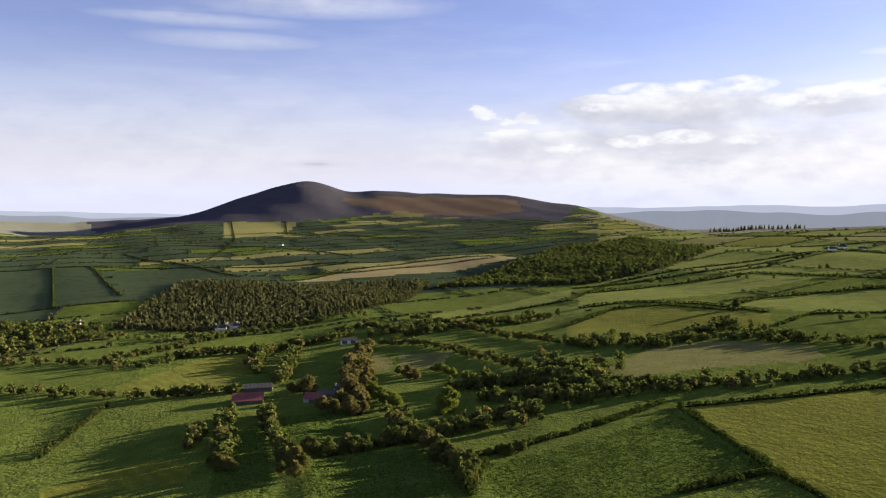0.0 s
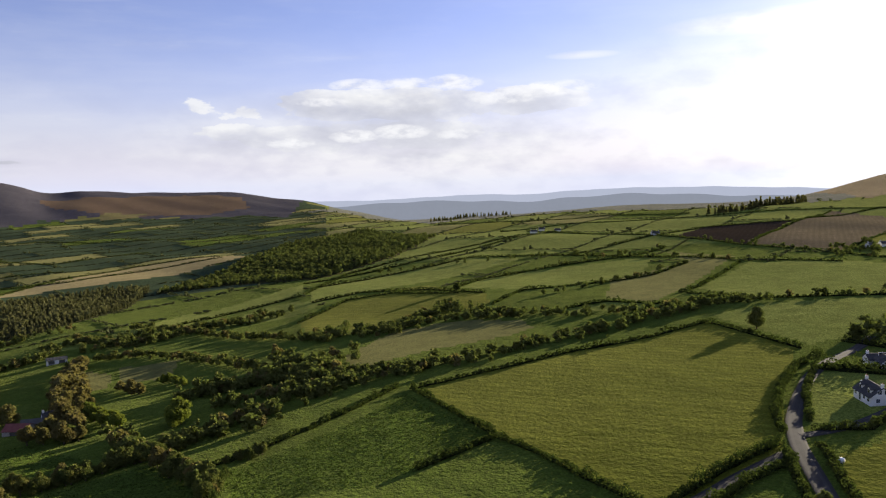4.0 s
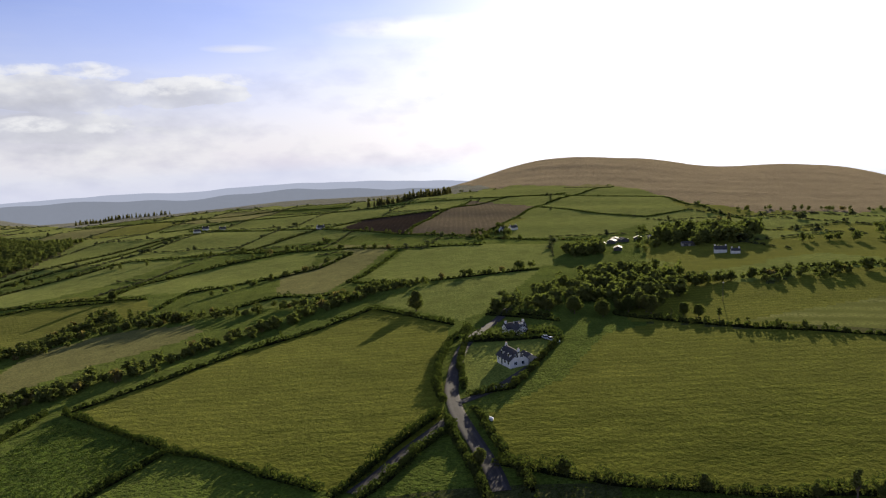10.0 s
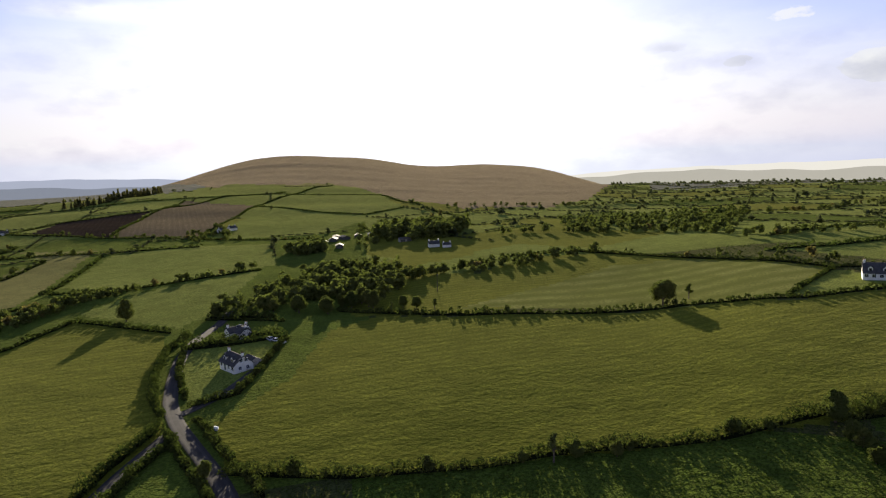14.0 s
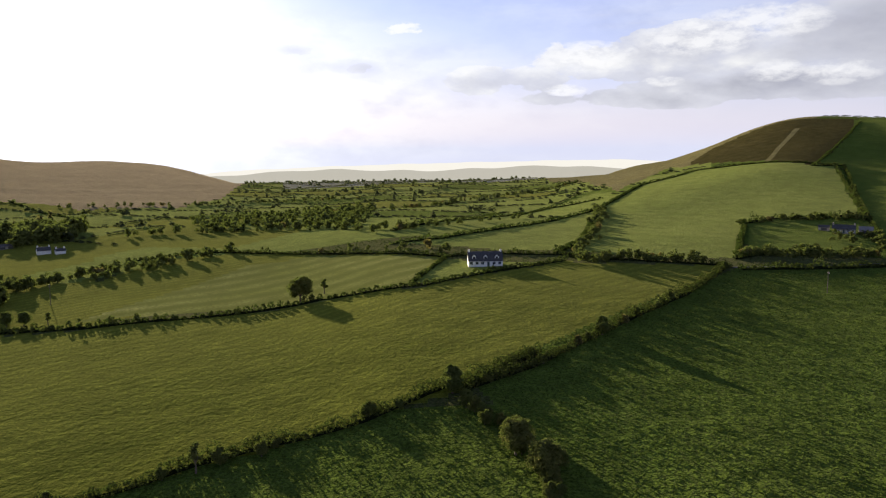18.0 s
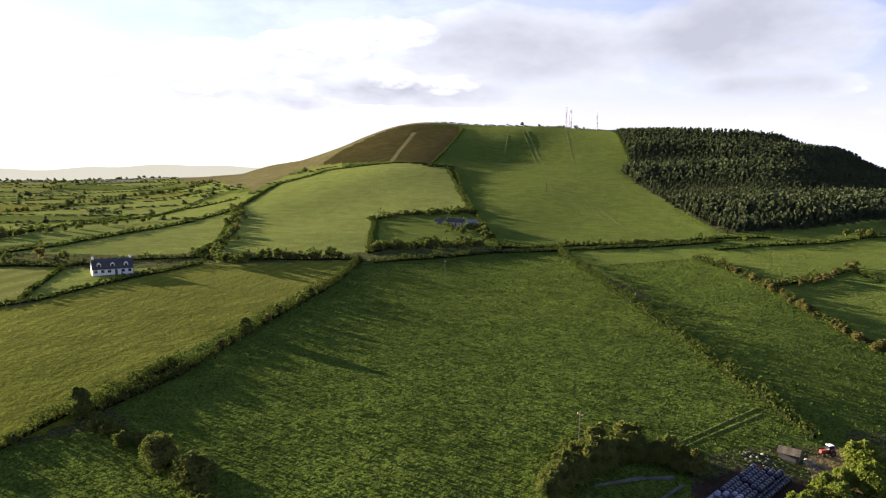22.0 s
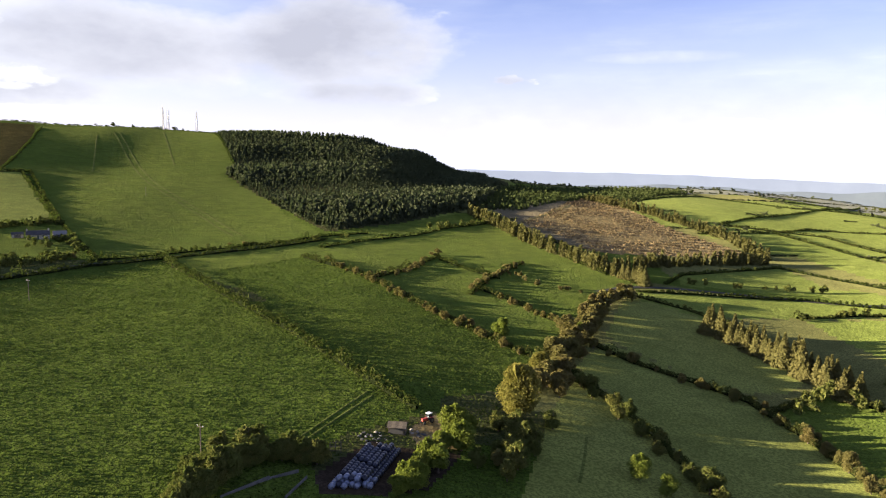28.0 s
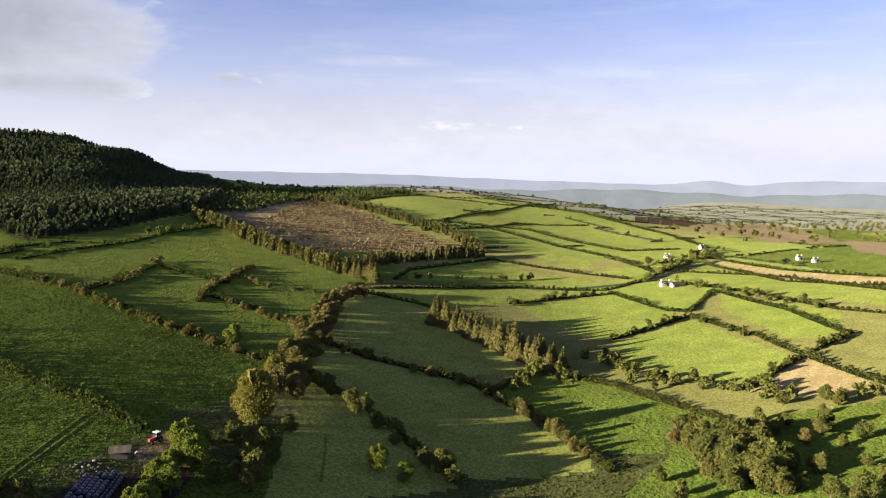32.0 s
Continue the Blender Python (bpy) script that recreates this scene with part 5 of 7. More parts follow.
def build_backdrop():
    for key, layer in [(k, n) for k in sorted(SKYLINES) for n in (0, 1)]:
        table = np.array(SKYLINES[key])
        b = np.arange(table[0, 0], table[-1, 0], 0.12)
        el = hermite(table[:, 1], b, table[:, 0]) + 0.02 * np.sin(b * 1.1) + 0.012 * np.sin(b * 2.3 + 1)
        if layer:
            el = (el * 0.2 - 1.75 if key == "behind" else el * 0.55 - 0.95) + 0.12 * np.sin(b * 0.37 + 1) + 0.05 * np.sin(b * 1.3)
        away = 4900 - 330 * layer
        top = EYE.z + away * np.tan(np.radians(el))
        rows = []
        for back, share in ((-200, 0.0), (-100, 0.55), (-20, 0.92), (0, 1.0), (40, 0.9)):
            z = -360 + (top + 360) * share
            rows.append(np.stack([(away + back) * np.sin(np.radians(b)), (away + back) * np.cos(np.radians(b)), z], 1))
        v, n = np.concatenate(rows), len(b)
        i, j = np.meshgrid(np.arange(4), np.arange(n - 1), indexing="ij")
        f = np.stack([i * n + j, (i + 1) * n + j, (i + 1) * n + j + 1, i * n + j + 1], -1).reshape(-1, 4)
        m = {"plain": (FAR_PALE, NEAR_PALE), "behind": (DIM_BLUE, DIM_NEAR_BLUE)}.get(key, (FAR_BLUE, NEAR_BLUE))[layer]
        tagged(new("backdrop", link_mesh("backdrop", v, f, [m], None, True)), "pale blue hills with distance haze painted on as glow", "hills", kind="structure")


build_backdrop()


# ---------------------------------------------------------------- kit
BARK = mottled("bark", (0.09, 0.065, 0.045), (0.15, 0.115, 0.08), 2.0, 0.95, 0.03)
LEAF_GREEN = leaves("green_leaves", ((0.078, 0.098, 0.026), (0.120, 0.132, 0.034), (0.160, 0.150, 0.042), (0.100, 0.116, 0.030)), 0.5)
LEAF_MIXED = leaves("thinned_conifer_needles", ((0.088, 0.090, 0.040), (0.120, 0.112, 0.046), (0.072, 0.080, 0.034)))
LEAF_AUTUMN = leaves("autumn_leaves", ((0.150, 0.132, 0.044), (0.125, 0.128, 0.040), (0.168, 0.132, 0.048), (0.128, 0.112, 0.042)))
LEAF_YELLOW = leaves("yellow_green_leaves", ((0.150, 0.176, 0.030), (0.128, 0.162, 0.030), (0.166, 0.166, 0.038)))
LEAF_CONIFER = leaves("conifer_needles", ((0.044, 0.056, 0.028), (0.070, 0.078, 0.040), (0.056, 0.064, 0.033)), 0.5)
LEAF_LARCH = leaves("larch_needles", ((0.108, 0.104, 0.036), (0.136, 0.122, 0.042), (0.118, 0.104, 0.036)))
LEAF_YOUNG = leaves("young_conifer_needles", ((0.064, 0.084, 0.028), (0.080, 0.096, 0.032)))
LEAF_HEDGE = leaves("hedge_leaves", ((0.042, 0.060, 0.014), (0.054, 0.070, 0.016), (0.070, 0.068, 0.020), (0.046, 0.060, 0.015)))
# paler and greyer than the near hedges: haze put into the leaf colour
LEAF_FAR = leaves("hazed_hedge_leaves", ((0.062, 0.074, 0.034), (0.078, 0.082, 0.038)))
LEAF_GOLD = leaves("olive_gold_leaves", ((0.165, 0.155, 0.038), (0.185, 0.160, 0.040)))
FOLIAGE = {"green": LEAF_GREEN, "autumn": LEAF_AUTUMN, "yellow": LEAF_YELLOW, "conifer": LEAF_CONIFER, "larch": LEAF_LARCH, "young": LEAF_YOUNG}


def part(name, me, parent, label=""):
    """Links a mesh as one part of a thing."""
    ob = new(name, me)
    ob.parent = parent
    return tagged(ob, label)


def bm_mesh(name, bm, *materials):
    me = bpy.data.meshes.new(name)
    bm.to_mesh(me)
    bm.free()
    for m in materials:
        me.materials.append(m)
    return me


def tufts(centres, normals, size, rng, spread=0.7):
    """Small bent leaf sprays: two triangles each, facing roughly along the normals."""
    n = len(centres)
    nrm = normals + rng.normal(0, spread, (n, 3))
    nrm /= np.linalg.norm(nrm, axis=1, keepdims=True)
    side = np.cross(nrm, rng.normal(0, 1, (n, 3)))
    side /= np.linalg.norm(side, axis=1, keepdims=True)
    up = np.cross(nrm, side)
    s = (size * rng.uniform(0.6, 1.35, n))[:, None]
    a, b = side * s * 0.62, up * s * 0.5
    bend = nrm * s * 0.22
    v = np.stack([centres - a - bend, centres - b * 0.9, centres + a - bend, centres + b * 1.1], 1).reshape(-1, 3)
    return v, np.arange(4 * n).reshape(-1, 4)


def crown_cloud(rng, height, width, base, lobes, sprays, size, lean=0.0):
    """Leaf sprays over a crown of many uneven lobes. Gives verts and quads."""
    cs, rs = [], []
    mid, half = (base + height) / 2, (height - base) / 2
    for k in range(lobes):
        u, a = rng.uniform(-0.85, 0.95), rng.uniform(0, math.tau)
        ring = math.sqrt(max(0.05, 1 - u * u)) * rng.uniform(0.3, 0.74)
        r = rng.uniform(0.32, 0.50) * min(width / 2, half) * (1.15 - 0.3 * max(0, u))
        cs.append((math.cos(a) * ring * width / 2 + lean * u, math.sin(a) * ring * width / 2, mid + u * (half - r * 0.8)))
        rs.append(r)
    cs, rs = np.array(cs), np.array(rs)
    pick = rng.choice(lobes, sprays, p=rs ** 2 / (rs ** 2).sum())
    d = rng.normal(0, 1, (sprays, 3))
    d[:, 2] = d[:, 2] * 0.9 + 0.15
    d /= np.linalg.norm(d, axis=1, keepdims=True)
    c = cs[pick] + d * (rs[pick] * rng.uniform(0.84, 1.05, sprays))[:, None] * np.array((1, 1, 0.85))
    v, f = tufts(c, d + np.array((0, 0, 0.45)), size, rng)
    inner = max(16, sprays // 6)
    pick = rng.choice(lobes, inner)
    e = rng.normal(0, 1, (inner, 3))
    e /= np.linalg.norm(e, axis=1, keepdims=True)
    w, g = tufts(cs[pick] * np.array((0.85, 0.85, 1)) + e * (rs[pick] * 0.4)[:, None], e, np.mean(rs) * 1.05, rng)
    return np.concatenate([v, w]), np.concatenate([f, g + len(v)])


def tube(bm, a, b, ra, rb, sides=6):
    """A tapered limb."""
    a, b = Vector(a), Vector(b)
    q = (b - a).to_track_quat("Z", "Y")
    rings = []
    for p, r in ((a, ra), (b, rb)):
        rings.append([bm.verts.new(p + q @ Vector((r * math.cos(k * math.tau / sides), r * math.sin(k * math.tau / sides), 0))) for k in range(sides)])
    for k in range(sides):
        bm.faces.new((rings[0][k], rings[0][(k + 1) % sides], rings[1][(k + 1) % sides], rings[1][k]))
    bm.faces.new(rings[1])


def trunk_mesh(rng, height, width, base):
    bm = bmesh.new()
    r = height * 0.028 + 0.05
    fork = (rng.uniform(-0.2, 0.2), rng.uniform(-0.2, 0.2), base + height * 0.12)
    tube(bm, (0, 0, -0.5), fork, r * 1.25, r * 0.8, 7)
    for k in range(5):
        a = k * math.tau / 5 + rng.uniform(-0.4, 0.4)
        reach = width * rng.uniform(0.2, 0.33)
        end = (fork[0] + math.cos(a) * reach, fork[1] + math.sin(a) * reach, fork[2] + height * rng.uniform(0.2, 0.4))
        tube(bm, fork, end, r * 0.5, r * 0.12, 5)
    tube(bm, fork, (fork[0] * 2, fork[1] * 2, height * 0.85), r * 0.6, r * 0.1, 5)
    return bm_mesh("trunk", bm, BARK)


def tree(seed, shape, foliage, height, width, base, lobes, sprays, size, label, category="tree"):
    """A broadleaved tree with its foot at the origin."""
    rng = np.random.default_rng(seed)
    top = tagged(new(shape), label, category)
    part("trunk", trunk_mesh(rng, height, width, base), top)
    v, f = crown_cloud(rng, height, width, base, lobes, sprays, size)
    part("crown", link_mesh("crown", v, f, [foliage]), top)
    return top


def conifer_sprays(rng, height, width, n, size):
    """Drooping sprays on a cone."""
    u = 1 - np.sqrt(rng.uniform(0, 1, n))
    a = rng.uniform(0, math.tau, n)
    r = (1 - u) * width / 2 * rng.uniform(0.55, 1.05, n) * (0.85 + 0.15 * np.sin(u * 40))
    c = np.stack([np.cos(a) * r, np.sin(a) * r, u * height * 0.95 + height * 0.05], 1)
    d = np.stack([np.cos(a), np.sin(a), np.full(n, 0.5)], 1)
    return tufts(c, d, size, rng, 0.35)


def conifer(seed, foliage, height, width, label):
    rng = np.random.default_rng(seed)
    top = tagged(new("conifer_tree"), label, "conifer")
    bm = bmesh.new()
    tube(bm, (0, 0, -0.5), (0, 0, height * 0.93), height * 0.02 + 0.05, 0.03, 6)
    part("trunk", bm_mesh("trunk", bm, BARK), top)
    v, f = conifer_sprays(rng, height, width, 2200, 0.58)
    part("crown", link_mesh("crown", v, f, [foliage]), top)
    return top


def along(line, step):
    """Points along a line in the plan, with the way it runs there."""
    p = np.array(line, float)
    seg = np.hypot(*np.diff(p, axis=0).T)
    total = np.concatenate([[0], np.cumsum(seg)])
    at = np.arange(step / 2, total[-1], step)
    i = np.clip(np.searchsorted(total, at, side="right") - 1, 0, len(seg) - 1)
    u = ((at - total[i]) / seg[i])[:, None]
    way = np.diff(p, axis=0)[i] / seg[i][:, None]
    return p[i] * (1 - u) + p[i + 1] * u, way


def scatter(poly, count, rng):
    p = np.array(poly, float)
    lo, hi = p.min(0), p.max(0)
    pts = rng.uniform(lo, hi, (count * 12 + 50, 2))
    return pts[inside(poly, pts[:, 0], pts[:, 1])][:count]

# ---------------------------------------------------------------- roads
def asphalt(name, a, b):
    def build(t, co):
        c = mix(t, ramp(t, noise_node(t, co, 0.35, 5, 0.65), (0.35, 0.0), (0.65, 1.0)), a, b)
        return mix(t, math_node(t, "MULTIPLY", ramp(t, noise_node(t, co, 3.0, 3, 0.7), (0.45, 0.0), (0.7, 1.0)), 0.4), c, tuple(v * 0.6 for v in a))
    return surface(name, build, 0.9, 0.01, 8.0, 0, 0.05)


ASPHALT = asphalt("worn_country_asphalt", (0.038, 0.036, 0.034), (0.054, 0.051, 0.048))
WHEEL_TRACK = asphalt("polished_wheel_track", (0.050, 0.048, 0.045), (0.066, 0.062, 0.058))
VERGE = grass("grass_verge", (0.085, 0.105, 0.020), (0.120, 0.115, 0.035), tuft=0.3)


def ribbon(line, offsets, lifts, step=2.5):
    pts, way = along(line, step)
    cross = np.stack([way[:, 1], -way[:, 0]], 1)
    # soften the bends
    for _ in range(6):
        pts[1:-1] = pts[1:-1] * 0.5 + (pts[:-2] + pts[2:]) * 0.25
        cross[1:-1] = cross[1:-1] * 0.5 + (cross[:-2] + cross[2:]) * 0.25
    n, k = len(pts), len(offsets)
    base = lie(pts[:, 0], pts[:, 1])
    v = np.stack([np.column_stack([pts + cross * o, lie(*(pts + cross * o).T) * 0.5 + base * 0.5 + h]) for o, h in zip(offsets, lifts)], 1).reshape(-1, 3)
    i, j = np.meshgrid(np.arange(n - 1), np.arange(k - 1), indexing="ij")
    f = np.stack([i * k + j, i * k + j + 1, (i + 1) * k + j + 1, (i + 1) * k + j], -1).reshape(-1, 4)
    return v, f[:, ::-1]


def build_roads():
    for k, (width, line) in enumerate(ROADS):
        if math.hypot(*line[-1]) < 140:
            line = (*line, (2 * line[-1][0] - line[-2][0], 2 * line[-1][1] - line[-2][1]))
        h = width / 2
        lift = 0.16 + 0.004 * k
        v, f = ribbon(line, (-h - 0.7, -h, -h * 0.62, -h * 0.3, h * 0.3, h * 0.62, h, h + 0.7), (-0.3, lift, lift + 0.02, lift + 0.03, lift + 0.03, lift + 0.02, lift, -0.3))
        idx = np.tile([2, 0, 1, 0, 1, 0, 2], len(f) // 7)
        ob = new("road", link_mesh("road", v, f, [ASPHALT, WHEEL_TRACK, VERGE], idx, True))
        tagged(ob, "narrow grey country road with worn wheel tracks", "road", kind="structure")

    for width, line in WHEEL_RUTS:
        v, f = ribbon(line, (-width / 2, -width * 0.2, width * 0.2, width / 2), (0.02, 0.13, 0.13, 0.02))
        tagged(new("farm_track", link_mesh("farm_track", v, f, [DRY_HILL if width > 3 else RUT], None, True)), "pale dry track worn along the slope" if width > 3 else "faint wheel rut pressed into the grass", "track", kind="structure")


RUT = grass("rutted_grass", (0.112, 0.142, 0.028), (0.160, 0.168, 0.045), tuft=0.2)
build_roads()

# ---------------------------------------------------------------- trees that stand near
TEMPLATES = {}


def template(key, ob):
    TEMPLATES.setdefault(key, []).append(ob)


for s in range(3):
    template("round", tree(10 + s, "tree", LEAF_GREEN, 8, 7.6, 0.7, 24, 3200, 0.32, "round-crowned green hedgerow tree in full leaf"))
    template("mix", tree(20 + s, "hedgerow_tree", LEAF_GREEN, 8, 7.0, 0.2, 18, 2400, 0.34, "bushy green hedgerow tree with an uneven crown"))
    template("autumn", tree(30 + s, "hawthorn_tree", LEAF_AUTUMN, 8, 7.2, 0.2, 18, 2400, 0.34, "hawthorn tree turning olive brown in autumn"))
    template("broad", tree(50 + s, "woodland_tree", LEAF_GREEN, 8, 7.6, 0.4, 22, 3000, 0.34, "full-leaved woodland tree standing close to its neighbours"))
template("yellow", tree(41, "tree", LEAF_YELLOW, 8, 7.8, 0.1, 20, 2800, 0.32, "rounded tree with bright yellow-green leaves"))
template("yellow", tree(40, "tree", LEAF_YELLOW, 8, 7.4, 0.3, 18, 2600, 0.34, "rounded tree with bright yellow-green leaves"))
template("thin", tree(44, "sapling", LEAF_GREEN, 8, 4.0, 1.2, 8, 360, 0.55, "slender thinly leaved young tree"))
template("great", tree(47, "great_tree", LEAF_GOLD, 8, 6.8, 0.1, 46, 12000, 0.19, "great spreading tree with olive and gold leaves"))
template("dome", tree(48, "tree", LEAF_GREEN, 8, 9.0, 0.0, 30, 5600, 0.28, "dense dark green domed tree beside the yard"))
template("conifer", conifer(60, LEAF_LARCH, 8, 5.8, "tall bronze-green conifer in a shelter belt"))
template("conifer", conifer(61, LEAF_LARCH, 8, 5.2, "tall bronze-green conifer in a shelter belt"))
GROUPS = {"dome": "yard hedge trees", "yellow": "bright hedge trees", "mix": "hedgerow trees", "autumn": "autumn hawthorns", "broad": "trees of the wood", "conifer": "shelter belt conifers"}


def plant(kind, height, x, y, rng):
    choices = TEMPLATES[kind]
    ob = choices[rng.integers(len(choices))]
    s = height / 8.0 * rng.uniform(0.85, 1.15)
    m = Matrix.LocRotScale((x, y, ground_z(x, y) - 0.05), Euler((0, 0, rng.uniform(0, math.tau))), None)
    made = copy_thing(ob, m)
    w = s * rng.uniform(0.88, 1.12)
    made.scale = (w, w, s)
    if kind in GROUPS:
        tagged(made, group=GROUPS[kind])


FAR_TREES = {"green": [], "autumn": [], "larch": []}
NEAR_LIMIT = {"dome": 600, "yellow": 600, "mix": 238, "autumn": 360, "broad": 330, "conifer": 420}


def plant_lines():
    rng = np.random.default_rng(3)
    for kind, step, width, height, line in TREE_LINES:
        pts, way = along(line, step * 0.5)
        off = rng.normal(0, width / 2.5, len(pts))
        pts = pts + np.stack([-way[:, 1], way[:, 0]], 1) * off[:, None] + way * rng.normal(0, step * 0.3, (len(pts), 1))
        for x, y in pts:
            h = height * (0.66 if height > 6.5 and kind != "conifer" else 0.85) * rng.uniform(0.6, 1.25)
            k = kind
            if kind == "mix" and rng.uniform() < (0.16 if x < 60 and y > 0 else 0.07):
                k = "autumn"
            if math.hypot(x, y) < NEAR_LIMIT[kind]:
                plant(k, h, x, y, rng)
            else:
                FAR_TREES[{"mix": "green", "autumn": "autumn", "conifer": "larch"}[k]].append((x, y, h))
    for kind, count, height, outline in COPSES:
        for x, y in scatter(outline, count, rng):
            h = height * (1.1 if height > 10 else 0.85) * rng.uniform(0.7, 1.2)
            if math.hypot(x, y) < NEAR_LIMIT["broad"]:
                plant(kind, h, x, y, rng)
            else:
                FAR_TREES["green"].append((x, y, h))
    for kind, height, x, y in LONE_TREES:
        plant(kind, height, x, y, rng)


plant_lines()
for obs in TEMPLATES.values():
    for ob in obs:
        for o in (*ob.children_recursive, ob):
            bpy.data.objects.remove(o)

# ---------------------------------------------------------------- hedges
# near-black fill: the shade behind the leaf sprays put into colour
HEDGE_CORE = mottled("hedge_inner_shade", (0.008, 0.011, 0.004), (0.014, 0.018, 0.007), 1.5, 0.95, 0.1, 0.0)


def hedge(height, line, rng):
    """A clipped bank hedge: a dark core painted as inner shade and leaf sprays over it."""
    middle = np.mean(np.array(line, float), axis=0)
    far = math.hypot(*middle)
    step = 0.8 if far < 260 else 1.6 if far < 500 else 4.0
    pts, way = along(line, step)
    if len(pts) < 3:
        return
    cross = np.stack([-way[:, 1], way[:, 0]], 1)
    n = len(pts)
    s = np.arange(n) * step
    top = height * (0.78 + 0.25 * np.sin(s * 0.21 + rng.uniform(0, 6)) * np.sin(s * 0.083) + 0.30 * rng.uniform(-1, 1, n) + 1.5 * (rng.uniform(0, 1, n) < 0.05))
    top = np.convolve(np.pad(top, 2, mode="edge"), (0.15, 0.22, 0.26, 0.22, 0.15), "valid")
    lump = np.convolve(np.pad(rng.normal(0, 1, n), 2, mode="edge"), (0.2, 0.3, 0.4, 0.3, 0.2), "valid")
    top = top * (1 + 0.22 * np.clip(lump, -1.2, 1.8))
    half = (0.55 + 0.24 * height) * (1 + 0.35 * np.clip(lump, -1.2, 1.8))
    base = lie(pts[:, 0], pts[:, 1])
    ring = []
    for w, h in ((-1.0, -0.6), (-0.75, 0.15), (-0.3, 0.34), (0.3, 0.34), (0.75, 0.15), (1.0, -0.6)):
        wob = rng.uniform(0.85, 1.12, n)
        q = pts + cross * (half * w * (0.34 if far < 500 else 0.7) * wob)[:, None]
        ring.append(np.column_stack([q, base + (top * h * wob if h > 0 else h)]))
    verts = np.stack(ring, 1).reshape(-1, 3)
    i, k = np.meshgrid(np.arange(n - 1), np.arange(5), indexing="ij")
    faces = np.stack([i * 6 + k, i * 6 + k + 1, (i + 1) * 6 + k + 1, (i + 1) * 6 + k], -1).reshape(-1, 4)
    ob = tagged(new("hedge"), "overgrown green field hedge on an earth bank", "hedge", "field hedges")
    ob.location = (*middle, ground_z(*middle))
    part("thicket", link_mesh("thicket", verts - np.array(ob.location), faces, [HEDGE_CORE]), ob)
    if far < 500:
        # rounded bushes grown together
        k = np.arange(0, n, 2)
        m = len(k)
        wide = (0.5 + 0.36 * height) * rng.uniform(0.7, 1.25, m)
        tall = top[k] * rng.uniform(0.50, 0.78, m)
        c2 = pts[k] + cross[k] * rng.normal(0, 0.22, (m, 1)) + way[k] * rng.normal(0, 0.25, (m, 1))
        each = 96 if far < 260 else 44
        j = np.repeat(np.arange(m), each)
        d = rng.normal(0, 1, (len(j), 3))
        d[:, 2] = np.abs(d[:, 2]) * 1.2 - 0.5
        d /= np.linalg.norm(d, axis=1, keepdims=True)
        grow = rng.uniform(0.8, 1.12, len(j))
        at = np.column_stack([c2[j] + d[:, :2] * (wide[j] * grow)[:, None], base[k][j] + tall[j] * (0.85 + d[:, 2] * grow)])
        v, f = tufts(at, d + np.array((0, 0, 0.5)), 0.42 if far < 260 else 0.75, rng, 0.7)
    else:
        j = np.repeat(np.arange(n), 12)
        a = rng.uniform(-0.25, math.pi + 0.25, len(j))
        out = np.stack([np.cos(a), np.sin(a)], 1)
        grow = rng.uniform(0.85, 1.22, len(j))
        c2 = pts[j] + cross[j] * (out[:, :1] * half[j][:, None] * grow[:, None]) + way[j] * rng.uniform(-step, step, (len(j), 1)) * 0.6
        z = base[j] + np.clip(out[:, 1], 0.05, 1) * top[j] * grow
        v, f = tufts(np.column_stack([c2, z]), np.column_stack([cross[j] * out[:, :1], out[:, 1] + 0.9]), 1.7, rng, 0.8)
    part("foliage", link_mesh("foliage", v - np.array(ob.location), f, [LEAF_HEDGE]), ob)


def build_hedges():
    rng = np.random.default_rng(5)
    for height, line in HEDGES:
        hedge(height * 1.15, line, rng)


build_hedges()

# ---------------------------------------------------------------- woods and trees far off
def joined(name, batches, material, label, category):
    """Many small crowns in one mesh of kind stuff."""
    vs, fs, n = [], [], 0
    for v, f in batches:
        vs.append(v)
        fs.append(f + n)
        n += len(v)
    if vs:
        ob = new(name, link_mesh(name, np.concatenate(vs), np.concatenate(fs), [material]))
        tagged(ob, label, category, kind="stuff")


def crowns(places, shape, rng, sprays, size):
    """Crowns from a few shapes, set at the places (x, y, height)."""
    shapes = []
    for k in range(6):
        if shape == "conifer":
            shapes.append(conifer_sprays(rng, 1.0, 0.46, sprays, size))
        else:
            shapes.append(crown_cloud(rng, 1.0, 0.95, 0.02, 7, sprays, size))
    out = []
    for x, y, h in places:
        v, f = shapes[rng.integers(6)]
        a = rng.uniform(0, math.tau)
        c, s = math.cos(a) * h, math.sin(a) * h
        w = rng.uniform(0.85, 1.2)
        out.append((np.stack([(v[:, 0] * c - v[:, 1] * s) * w + x, (v[:, 0] * s + v[:, 1] * c) * w + y, v[:, 2] * h + ground_z(x, y) - 0.1], 1), f))
    return out


